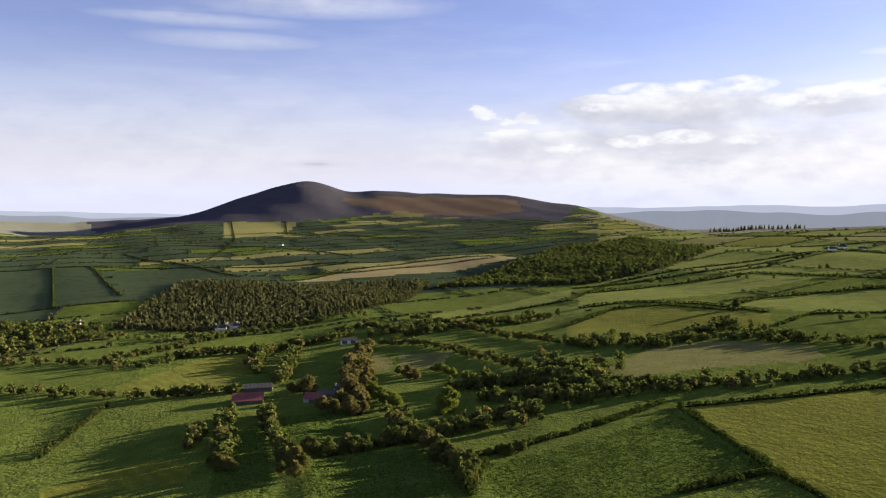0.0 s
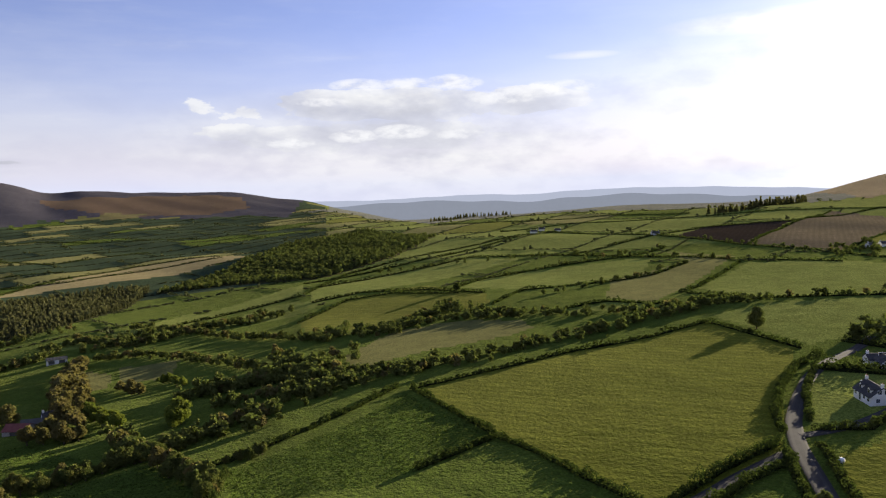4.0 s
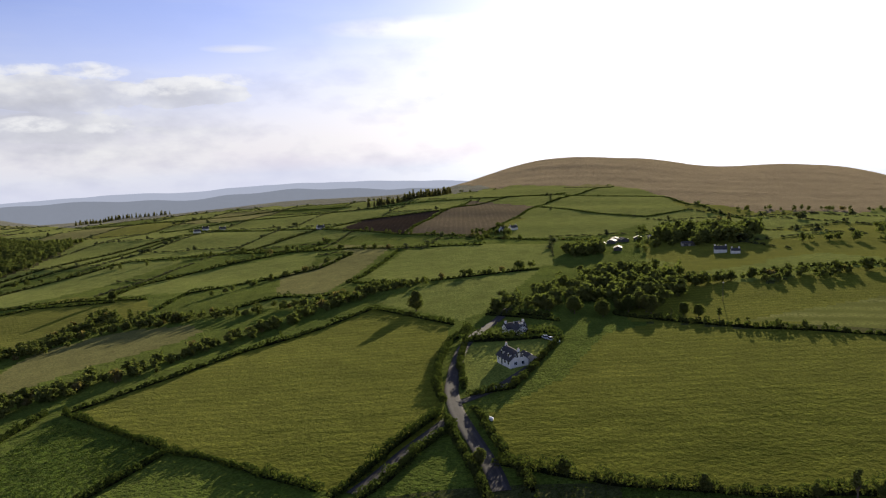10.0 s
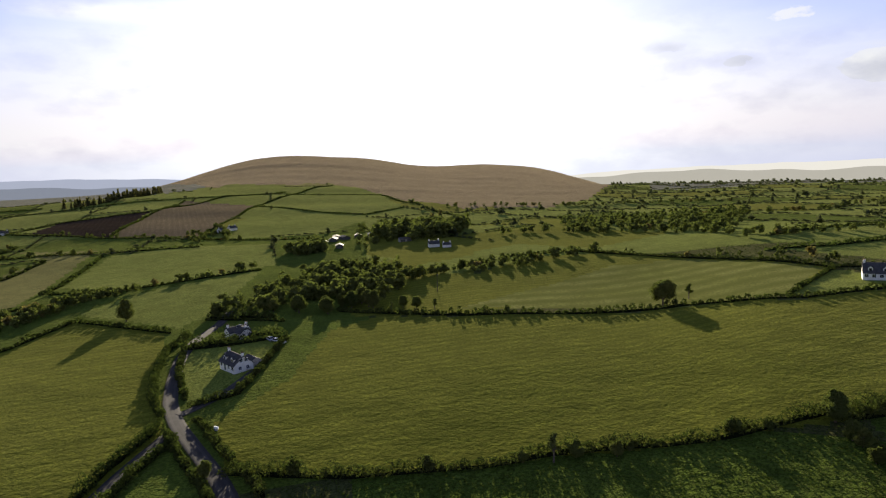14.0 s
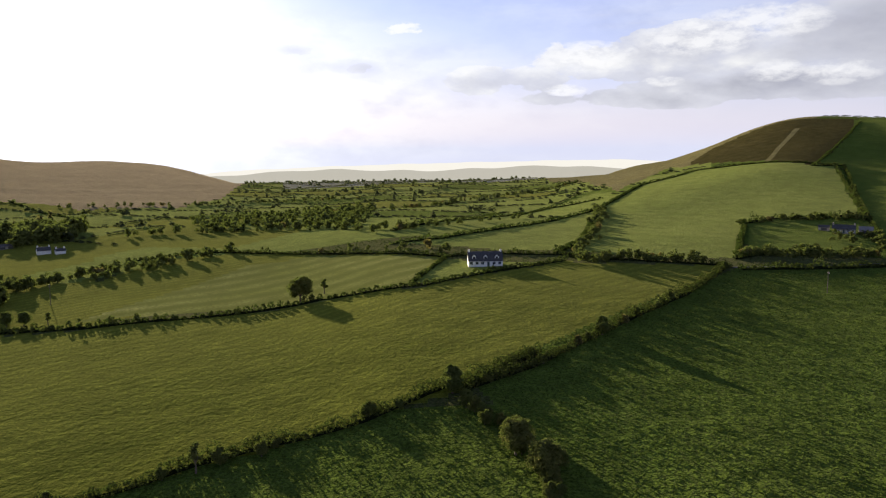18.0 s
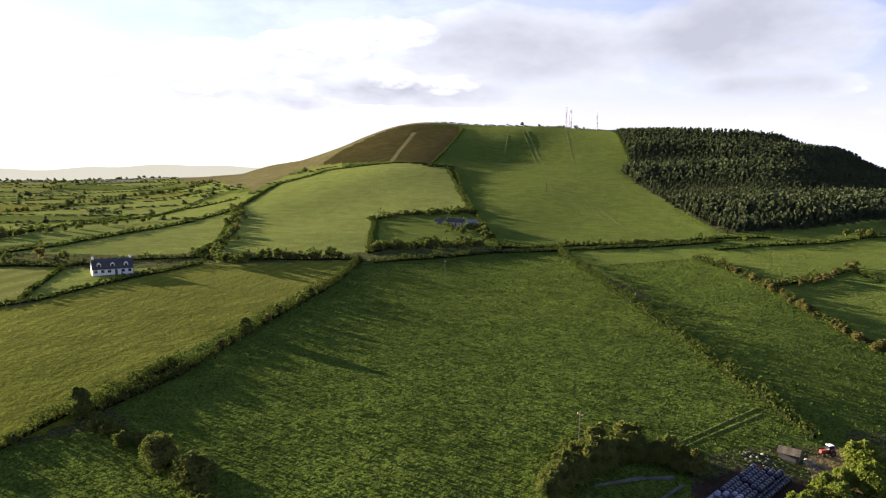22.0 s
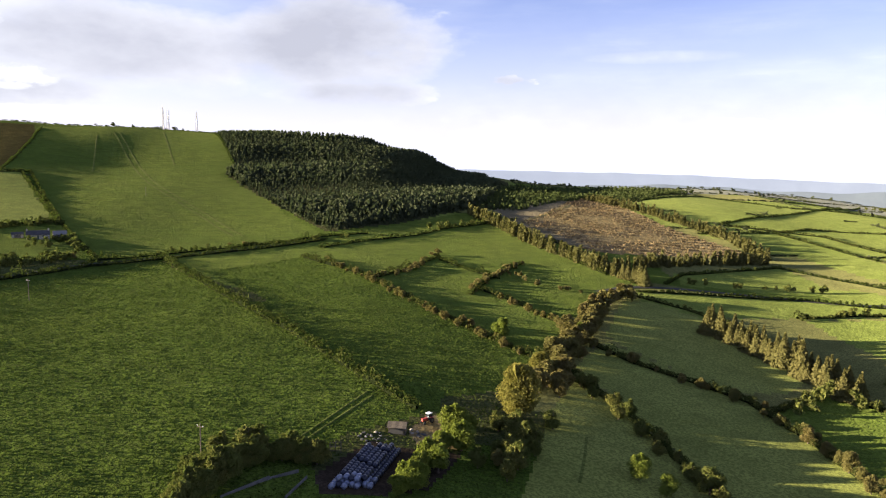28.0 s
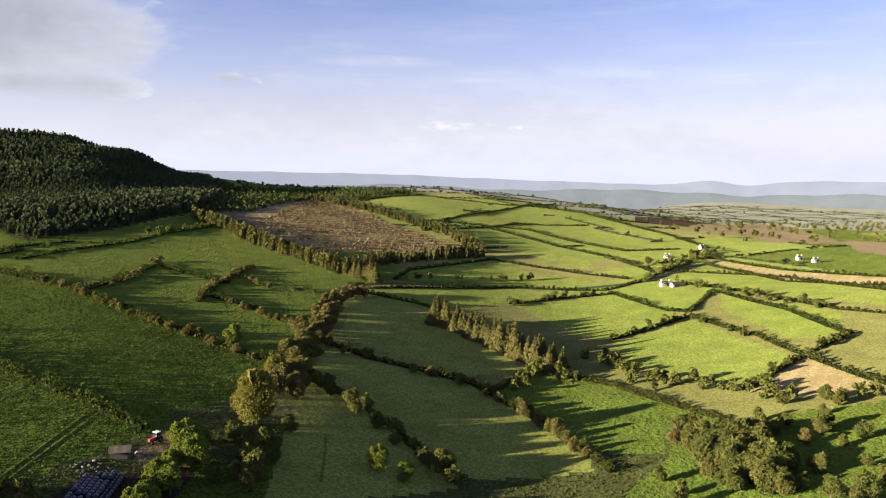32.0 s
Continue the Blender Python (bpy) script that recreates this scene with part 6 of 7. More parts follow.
def build_woods():
    rng = np.random.default_rng(9)
    names = {"conifer": ("plantation", LEAF_CONIFER, "dark green conifer plantation covering the slope", "plantation"),
             "mixed": ("plantation", LEAF_MIXED, "olive-grey thinned conifer plantation in the valley", "plantation"),
             "young": ("plantation", LEAF_YOUNG, "young light green conifer plantation", "plantation"),
             "broad": ("woodland", LEAF_GREEN, "belt of mixed green woodland between fields", "woodland")}
    for kind, step, height, outline in WOODS:
        p = np.array(outline, float)
        xs, ys = np.meshgrid(np.arange(p[:, 0].min(), p[:, 0].max(), step), np.arange(p[:, 1].min(), p[:, 1].max(), step))
        q = np.stack([xs.ravel(), ys.ravel()], 1) + rng.uniform(-0.42, 0.42, (xs.size, 2)) * step
        q = q[inside(outline, q[:, 0], q[:, 1])]
        if len(q) > 9000:
            q = q[rng.choice(len(q), 9000, replace=False)]
        stand = np.ones(len(q))
        if kind == "conifer":
            z = lie(q[:, 0], q[:, 1])
            stand = 0.72 + 0.42 * np.sin(z * 0.17 + 0.012 * q[:, 0]) * np.sin(q[:, 1] * 0.009 + 1.0) + 0.2 * np.sin(q[:, 0] * 0.021) * np.sin(z * 0.07)
        places = [(x, y, height * k * rng.uniform(0.7, 1.25)) for (x, y), k in zip(q, stand)]
        name, leaf, label, cat = names[kind]
        shape = "broad" if kind == "broad" else "conifer"
        joined(name, crowns(places, shape, rng, 20 if shape == "conifer" else 40, 0.36 if shape == "conifer" else 0.30), leaf, label, cat)
    for key, label in (("green", "green hedgerow trees far across the fields"), ("autumn", "russet hedgerow trees far across the fields"), ("larch", "bronze conifers in far shelter belts")):
        shape = "conifer" if key == "larch" else "broad"
        joined("distant_trees", crowns(FAR_TREES[key], shape, rng, 90 if shape == "broad" else 70, 0.20), FOLIAGE[key], label, "trees")


def build_far_hedgerows():
    """Hedges and scrub round the small far fields."""
    rng = np.random.default_rng(13)
    spots = []
    for lo, hi, size, turn, _ in FAR_PATCHWORK:
        c, s = math.cos(radians(turn)), math.sin(radians(turn))
        reach = 2600.0
        deep = size * 0.62
        for row in range(int(-reach / deep), int(reach / deep)):
            u = np.arange(-reach, reach, 7.0)
            spots.append((np.stack([u, np.full_like(u, row * deep), np.zeros_like(u)], 1), lo, hi, c, s))
            shift = 47.0 * (row % 7) + 31 * (row % 3)
            for col in range(int(-reach / size), int(reach / size)):
                v = np.arange(row * deep, row * deep + deep, 7.0)
                spots.append((np.stack([np.full_like(v, col * size - shift), v, np.full_like(v, math.pi / 2)], 1), lo, hi, c, s))
    keep = []
    for lo, hi in {(p[0], p[1]) for p in FAR_PATCHWORK}:
        mine = [p for p in spots if (p[1], p[2]) == (lo, hi)]
        uv = np.concatenate([p[0] for p in mine])
        c, s = mine[0][3], mine[0][4]
        x, y = uv[:, 0] * c - uv[:, 1] * s, uv[:, 0] * s + uv[:, 1] * c
        b = (np.degrees(np.arctan2(x, y)) + 60.0) % 360.0 - 60.0
        r = np.hypot(x, y)
        ok = (b >= lo) & (b < hi) & (r > 520) & (r < 2600) & (b > -50) & (b < 212)
        for l2, h2, near, far, m in LAND_COVER:
            if m not in (PLAIN,):
                ok &= ~((b >= l2 - 1) & (b < h2 + 1) & (r > near * 0.93) & (r < far))
        for m, foot in HILL_FEET:
            if m == PLAIN and foot[0][0] > 60:
                continue
            ok &= ~((b > foot[0][0]) & (b < foot[-1][0]) & (r > np.interp(b, [q[0] for q in foot], [q[1] for q in foot]) * 0.99))
        for _, poly in FIELDS:
            ok &= ~inside(poly, x, y)
        for _, _, _, poly in WOODS:
            ok &= ~inside(poly, x, y)
        keep.append(np.stack([x[ok], y[ok], uv[ok, 2] + math.atan2(s, c)], 1))
    q = np.concatenate(keep)
    q = q[rng.uniform(0, 1, len(q)) < 0.93]
    q[:, :2] += rng.normal(0, 0.5, (len(q), 2))
    low = []
    shapes = [crown_cloud(rng, 1.0, 1.2, 0.0, 5, 10, 0.62) for _ in range(4)]
    for x, y, a in q:
        v, f = shapes[rng.integers(4)]
        sunward = 62 < math.degrees(math.atan2(x, y)) < 116
        big = rng.uniform() < (0.12 if sunward else 0.08)
        h = (6.5 if big and sunward else 5.0 if big else 1.9) * rng.uniform(0.75, 1.25)
        long, wide = (h, h) if big else (6.6, 2.0)
        c, s = math.cos(a), math.sin(a)
        u, t = v[:, 0] * long, v[:, 1] * wide
        low.append((np.stack([u * c - t * s + x, u * s + t * c + y, v[:, 2] * h + ground_z(x, y) - 0.1], 1), f))
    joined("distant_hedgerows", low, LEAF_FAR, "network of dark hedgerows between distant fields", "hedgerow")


build_woods()
build_far_hedgerows()

# ---------------------------------------------------------------- buildings
WHITE_RENDER = mottled("white_lime_render", (0.68, 0.65, 0.57), (0.76, 0.73, 0.66), 0.8, 0.85, 0.01)
GREY_STONE = mottled("grey_field_stone", (0.30, 0.265, 0.215), (0.40, 0.36, 0.30), 1.6, 0.9, 0.04)
SLATE = mottled("dark_roof_slate", (0.048, 0.047, 0.047), (0.078, 0.076, 0.075), 1.2, 0.85, 0.02, 0.1)
GREY_SLATE = mottled("weathered_grey_slate", (0.15, 0.145, 0.14), (0.21, 0.20, 0.19), 1.2, 0.85, 0.02, 0.1)
RED_SHEET = mottled("red_painted_sheet", (0.150, 0.045, 0.036), (0.200, 0.066, 0.050), 0.7, 0.6, 0.02)
GREY_SHEET = mottled("galvanised_sheet", (0.075, 0.070, 0.062), (0.115, 0.106, 0.094), 0.6, 0.8, 0.02, 0.15)
CONCRETE = mottled("farm_concrete", (0.075, 0.073, 0.066), (0.125, 0.12, 0.108), 0.9, 0.9, 0.02)
WINDOW_GLASS = surface("dark_window_glass", lambda t, co: (0.02, 0.025, 0.03), 0.08, 0, 1, 0, 0.6)
WHITE_PAINT = mottled("white_gloss_paint", (0.74, 0.74, 0.72), (0.80, 0.80, 0.78), 3.0, 0.4, 0.002, 0.5)
DARK_PAINT = mottled("dark_green_paint", (0.03, 0.05, 0.035), (0.045, 0.065, 0.045), 3.0, 0.5, 0.002, 0.4)


def box(bm, x0, x1, y0, y1, z0, z1):
    m = Matrix.Translation(((x0 + x1) / 2, (y0 + y1) / 2, (z0 + z1) / 2)) @ Matrix.Diagonal((x1 - x0, y1 - y0, z1 - z0, 1))
    bmesh.ops.create_cube(bm, size=1.0, matrix=m)


def box_mesh(name, dims, material, bevel=0.0):
    bm = bmesh.new()
    box(bm, *dims)
    if bevel:
        bmesh.ops.bevel(bm, geom=bm.edges[:], offset=bevel, segments=1, affect="EDGES")
    return bm_mesh(name, bm, material)


def gabled(name, L, W, eaves, ridge, material, below=1.5):
    """Walls with two gables; x runs along the ridge."""
    bm = bmesh.new()
    ends = []
    for x in (-L / 2, L / 2):
        ends.append([bm.verts.new((x, y, z)) for y, z in ((-W / 2, -below), (W / 2, -below), (W / 2, eaves), (0, ridge), (-W / 2, eaves))])
    bm.faces.new(ends[0][::-1])
    bm.faces.new(ends[1])
    for k in range(5):
        bm.faces.new((ends[0][k], ends[0][(k + 1) % 5], ends[1][(k + 1) % 5], ends[1][k]))
    bmesh.ops.recalc_face_normals(bm, faces=bm.faces[:])
    return bm_mesh(name, bm, material)


def roof_slope(L, W, eaves, ridge, side, material, over=0.35, thick=0.16, ribs=0):
    """One slope of a roof, as a slab with thickness; ribs are the folds of sheeting."""
    bm = bmesh.new()
    rise = (ridge - eaves) / (W / 2)
    y0, y1 = side * (W / 2 + over), -side * 0.0
    z0, z1 = eaves - over * rise, ridge
    a, b = Vector((0, y0, z0)), Vector((0, y1, z1))
    up = Vector((0, side * rise, 1)).normalized() * thick
    h = L / 2 + over * 0.6
    n = max(1, ribs)
    rings = []
    for k in range(n + 1):
        x, lift = -h + 2 * h * k / n, up * (1.35 if k % 2 else 1.0)
        low = [bm.verts.new(p + Vector((x, 0, 0)) + up * 0.1) for p in (a, b)]
        rings.append([low[0], low[1], bm.verts.new(low[1].co + lift), bm.verts.new(low[0].co + lift)])
    for r0, r1 in zip(rings, rings[1:]):
        for i in range(4):
            bm.faces.new((r0[i], r0[(i + 1) % 4], r1[(i + 1) % 4], r1[i]))
    bm.faces.new(rings[0][::-1])
    bm.faces.new(rings[-1])
    bmesh.ops.recalc_face_normals(bm, faces=bm.faces[:])
    return bm_mesh("roof_slope", bm, material)


def place(ob, x, y, bearing, reach=6.0):
    """Sets a thing on the ground with its x axis along a bearing."""
    b = radians(bearing)
    zs = [ground_z(x + reach * math.sin(b + k * math.pi / 2), y + reach * math.cos(b + k * math.pi / 2)) for k in range(4)]
    ob.matrix_basis = Matrix.LocRotScale((x, y, max(ground_z(x, y), sum(zs) / 4)), Euler((0, 0, radians(90 - bearing))), None)
    return ob


def window(parent, x, y, z, w, h, face):
    """A window on the wall; face is the way it looks, '+x', '-x', '+y' or '-y'."""
    s = 1 if face[0] == "+" else -1
    bm = bmesh.new()
    t = 0.09

    def put(u0, u1, v0, v1, d0, d1):
        if face[1] == "y":
            box(bm, x + u0, x + u1, min(y + s * d0, y + s * d1), max(y + s * d0, y + s * d1), z + v0, z + v1)
        else:
            box(bm, min(x + s * d0, x + s * d1), max(x + s * d0, x + s * d1), y + u0, y + u1, z + v0, z + v1)
    put(-w / 2 - t, -w / 2, -t, h + t, -0.02, 0.07)
    put(w / 2, w / 2 + t, -t, h + t, -0.02, 0.07)
    put(-w / 2, w / 2, h, h + t, -0.02, 0.07)
    put(-w / 2 - 0.06, w / 2 + 0.06, -t - 0.06, -0.002, -0.02, 0.14)
    put(-0.03, 0.03, 0, h, -0.02, 0.05)
    frame_part = part("window", bm_mesh("window", bm, WHITE_PAINT), parent)
    bm = bmesh.new()
    put(-w / 2, w / 2, 0, h, -0.03, 0.025)
    part("pane", bm_mesh("pane", bm, WINDOW_GLASS), frame_part)


def dormer(parent, x, side, W, eaves, ridge, roof_material, wall_material):
    y_front = side * (W / 2 - 0.7)
    y_back = side * 0.6
    z0 = eaves + 0.3
    bm = bmesh.new()
    for y in (y_front, y_back):
        [bm.verts.new((x + dx, y, z)) for dx, z in ((-0.8, z0), (0.8, z0), (0.8, z0 + 1.5), (0, z0 + 2.2), (-0.8, z0 + 1.5))]
    bm.verts.ensure_lookup_table()
    v = bm.verts
    bm.faces.new(v[0:5])
    for k in range(5):
        bm.faces.new((v[k], v[(k + 1) % 5], v[5 + (k + 1) % 5], v[5 + k]))
    bmesh.ops.recalc_face_normals(bm, faces=bm.faces[:])
    d = part("dormer", bm_mesh("dormer", bm, wall_material), parent, "white dormer with a pitched top")
    for s in (-1, 1):
        bm = bmesh.new()
        q = [(x + s * 1.0, z0 + 1.35), (x, z0 + 2.25)]
        f = [bm.verts.new((px, py, pz)) for py in (y_front + side * 0.15, y_back) for px, pz in q]
        g = [bm.verts.new(p.co + Vector((s * 0.05, 0, 0.12))) for p in f]
        for ring in ((0, 1, 3, 2),):
            bm.faces.new([f[i] for i in ring])
            bm.faces.new([g[i] for i in ring])
        for a, b in ((0, 1), (1, 3), (3, 2), (2, 0)):
            bm.faces.new((f[a], f[b], g[b], g[a]))
        bmesh.ops.recalc_face_normals(bm, faces=bm.faces[:])
        part("roof_slope", bm_mesh("roof_slope", bm, roof_material), d)
    bm = bmesh.new()
    y = y_front + side * 0.02
    box(bm, x - 0.5, x + 0.5, min(y, y + side * 0.03), max(y, y + side * 0.03), z0 + 0.35, z0 + 1.4)
    part("pane", bm_mesh("pane", bm, WINDOW_GLASS), d)


def house(x, y, bearing, L, W, eaves, ridge, walls, slates, label, front=-1, bays=4, dormers=0, gable_windows=0, chimneys=2, name="house"):
    ob = tagged(new(name), label, "house")
    place(ob, x, y, bearing, L / 2)
    part("wall", gabled("wall", L, W, eaves, ridge, walls), ob)
    for s in (-1, 1):
        part("roof_slope", roof_slope(L, W, eaves, ridge, s, slates), ob)
    bm = bmesh.new()
    box(bm, -L / 2 - 0.2, L / 2 + 0.2, -0.14, 0.14, ridge + 0.08, ridge + 0.26)
    part("ridge_cap", bm_mesh("ridge_cap", bm, slates), ob)
    for k in range(chimneys):
        cx = (-L / 2 + 0.5) if k == 0 else (L / 2 - 0.5)
        c = part("chimney", box_mesh("chimney", (cx - 0.4, cx + 0.4, -0.35, 0.35, ridge - 0.8, ridge + 1.1), walls, 0.03), ob)
        bm = bmesh.new()
        for dy in (-0.15, 0.15):
            bmesh.ops.create_cone(bm, cap_ends=True, segments=8, radius1=0.11, radius2=0.09, depth=0.4, matrix=Matrix.Translation((cx, dy, ridge + 1.3)))
        part("pot", bm_mesh("pot", bm, RED_SHEET), c)
    door_bay = bays // 2
    f = "+y" if front > 0 else "-y"
    for k in range(bays):
        wx = -L / 2 + L * (k + 0.5) / bays
        if k == door_bay:
            yy = front * (W / 2)
            bm = bmesh.new()
            box(bm, wx - 0.5, wx + 0.5, min(yy - front * 0.02, yy + front * 0.06), max(yy - front * 0.02, yy + front * 0.06), 0, 2.1)
            part("door", bm_mesh("door", bm, DARK_PAINT), ob)
        else:
            window(ob, wx, front * W / 2, 0.9, min(1.3, L / bays * 0.5), 1.2, f)
    for k in range(gable_windows):
        for sx in (-1, 1):
            for lv in (0, 1):
                window(ob, sx * L / 2, (-1 + 2 * k) * (W * 0.2 if lv == 0 else W * 0.13), 0.9 + lv * 2.4, 1.0, 1.1, "+x" if sx > 0 else "-x")
    for k in range(dormers):
        dormer(ob, -L / 2 + L * (k + 0.5) / dormers, front, W, eaves, ridge, slates, walls)
    return ob


def shed(x, y, bearing, L, W, eaves, ridge, wall_material, roof_material, label, doors=1):
    """A farm shed of folded sheet on a frame, with a wide door."""
    ob = tagged(new("farm_shed"), label, "shed", "farm sheds")
    place(ob, x, y, bearing, L / 2)
    part("wall", gabled("wall", L, W, eaves, ridge, wall_material), ob)
    for s in (-1, 1):
        part("roof_slope", roof_slope(L, W, eaves, ridge, s, roof_material, 0.4, 0.1, int(L * 1.2)), ob)
    for k in range(doors):
        dx = -L / 2 + L * (k + 0.5) / doors
        for side in (-1, 1):
            bm = bmesh.new()
            yy = side * W / 2
            box(bm, dx - 1.6, dx + 1.6, min(yy - 0.02, yy + side * 0.08), max(yy + 0.02, yy + side * 0.08), 0, eaves * 0.82)
            part("sliding_door", bm_mesh("sliding_door", bm, GREY_SHEET), ob)
    return ob


# beside the lane
house(*SPOTS["dormer_house"], 27, 10.5, 6.6, 2.4, 5.0, WHITE_RENDER, SLATE, "white rendered dormer house with a dark slate roof", front=1, bays=4, dormers=2, gable_windows=2)
shed(*SPOTS["garage"], 27, 5.5, 4.4, 2.1, 3.4, GREY_STONE, SLATE, "small dark-roofed garage beside the house", doors=1)
house(*SPOTS["cottage"], 118, 8.5, 4.8, 2.1, 3.7, WHITE_RENDER, SLATE, "white rendered cottage with two gables behind a hedge", front=1, bays=5, chimneys=2)
house(*SPOTS["cottage_wing"], 28, 5.5, 4.6, 2.2, 4.0, WHITE_RENDER, SLATE, "white gabled wing of the cottage behind a hedge", front=-1, bays=3, gable_windows=2, chimneys=1)
# the long house with three dormers among meadows
house(*SPOTS["long_house"], 184, 15.0, 7.6, 2.6, 6.0, WHITE_RENDER, SLATE, "long white house with three dormers and a slate roof", front=-1, bays=6, dormers=3, chimneys=2)
# the house on the hillside
house(*SPOTS["hill_farm"], 214, 12.0, 5.6, 2.6, 4.6, GREY_STONE, SLATE, "grey stone farmhouse on the hillside among shrubs", front=-1, bays=5, chimneys=2)
shed(*SPOTS["hill_outhouse"], 214, 7.0, 5.0, 2.4, 4.2, GREY_STONE, GREY_SLATE, "grey stone outhouse beside the hillside farmhouse", doors=1)
shed(*SPOTS["hill_hut"], 214, 6.0, 4.0, 2.0, 3.0, GREY_STONE, SLATE, "low dark shed in the hillside garden", doors=1)
# farm among the trees
shed(*SPOTS["red_barn"], 78, 13, 12, 2.2, 4.2, GREY_SHEET, RED_SHEET, "farm shed with a faded red sheet roof", doors=2)
shed(*SPOTS["grey_barn"], 78, 14, 8, 2.2, 3.2, GREY_SHEET, SLATE, "grey sheeted farm shed behind the red roof", doors=2)
shed(*SPOTS["stone_barn"], 110, 9, 7, 2.0, 3.8, GREY_STONE, RED_SHEET, "small stone barn with a rusty red roof", doors=1)
shed(*SPOTS["byre"], 95, 9, 5, 2.0, 3.2, GREY_STONE, GREY_SHEET, "low stone byre with a grey roof", doors=1)
house(*SPOTS["tree_farm"], 75, 9, 6, 2.6, 4.8, WHITE_RENDER, SLATE, "white farmhouse half hidden by trees", front=-1, bays=4)
shed(*SPOTS["field_shed"], 82, 11, 5, 2.6, 3.6, WHITE_RENDER, GREY_SHEET, "pale grey shed at the field's edge", doors=2)
# the hamlet below the hill
for key, hb, hl, hw, mat in (("a", 60, 18, 9, 0), ("b", 50, 14, 8, 1), ("c", 70, 13, 8, 1), ("d", 40, 13, 8, 1), ("e", 65, 11, 7, 1),
                             ("f", 55, 13, 8, 1), ("g", 45, 13, 8, 1), ("h", 60, 11, 7, 1), ("i", 60, 14, 8, 1), ("row", 140, 13, 6, 0)):
    shed(*SPOTS["hamlet_" + key], hb, hl * 0.75, hw * 0.75, 2.0, 3.1, GREY_SHEET if mat else GREY_STONE, SLATE if key in "bdgi" else GREY_SHEET, "grey sheet-roofed farm building in the hamlet" if mat else "long low stone building in the hamlet", doors=2)
house(*SPOTS["hamlet_house"], 150, 7.5, 5, 2.4, 4.2, WHITE_RENDER, SLATE, "white two-gabled farmhouse at the edge of the hamlet", front=1, bays=4)
house(*SPOTS["hamlet_cottage"], 150, 5.5, 4, 2.0, 3.2, WHITE_RENDER, SLATE, "low white cottage beside the farmhouse", front=1, bays=3)
# scattered far farms
for key, hb in (("a", 120), ("b", 120), ("c", 110), ("d", 100), ("e", 80), ("f", 60), ("g", 80), ("h", 60), ("i", 90), ("j", 90), ("k", 100)):
    house(*SPOTS["far_" + key], hb, 8.5, 5, 2.4, 4.2, WHITE_RENDER, SLATE, "white farmhouse far off among hedges", front=1, bays=4, name="farmhouse")
for key, hb in (("a", 250), ("b", 260), ("c", 240), ("d", 250), ("e", 250)):
    house(*SPOTS["west_" + key], hb, 6 if key == "a" else 4, 3.0, 1.6, 2.6, WHITE_RENDER, SLATE, "white bungalow standing beside the distant road", front=-1, bays=4, name="bungalow")
shed(*SPOTS["west_shed"], 250, 5, 3.6, 1.8, 2.8, GREY_STONE, SLATE, "dark-roofed shed in the bungalow's yard", doors=1)

# ---------------------------------------------------------------- masts, poles, yard
STEEL = mottled("galvanised_steel", (0.055, 0.056, 0.058), (0.085, 0.086, 0.088), 1.5, 0.4, 0.0, 0.5)
BLACK_WRAP = surface("black_bale_wrap", lambda t, co: mix(t, noise_node(t, co, 1.5, 3, 0.6), (0.010, 0.012, 0.022), (0.030, 0.034, 0.055)), 0.4, 0.03, 3.0, 0, 0.35)
PALE_WRAP = surface("pale_bale_wrap", lambda t, co: mix(t, noise_node(t, co, 1.5, 3, 0.6), (0.10, 0.12, 0.18), (0.19, 0.21, 0.27)), 0.28, 0.03, 3.0, 0, 0.6)
OLD_WOOD = mottled("weathered_wood", (0.085, 0.068, 0.050), (0.140, 0.115, 0.085), 2.5, 0.9, 0.01)
TRACTOR_RED = mottled("faded_red_paint", (0.30, 0.035, 0.025), (0.40, 0.06, 0.04), 2.0, 0.45, 0.0, 0.4)
TYRE = mottled("black_rubber", (0.018, 0.018, 0.018), (0.03, 0.03, 0.03), 4.0, 0.85, 0.01)
CAR_PAINT = surface("silver_car_paint", lambda t, co: (0.52, 0.53, 0.54), 0.25, 0, 1, 0.4, 0.5)


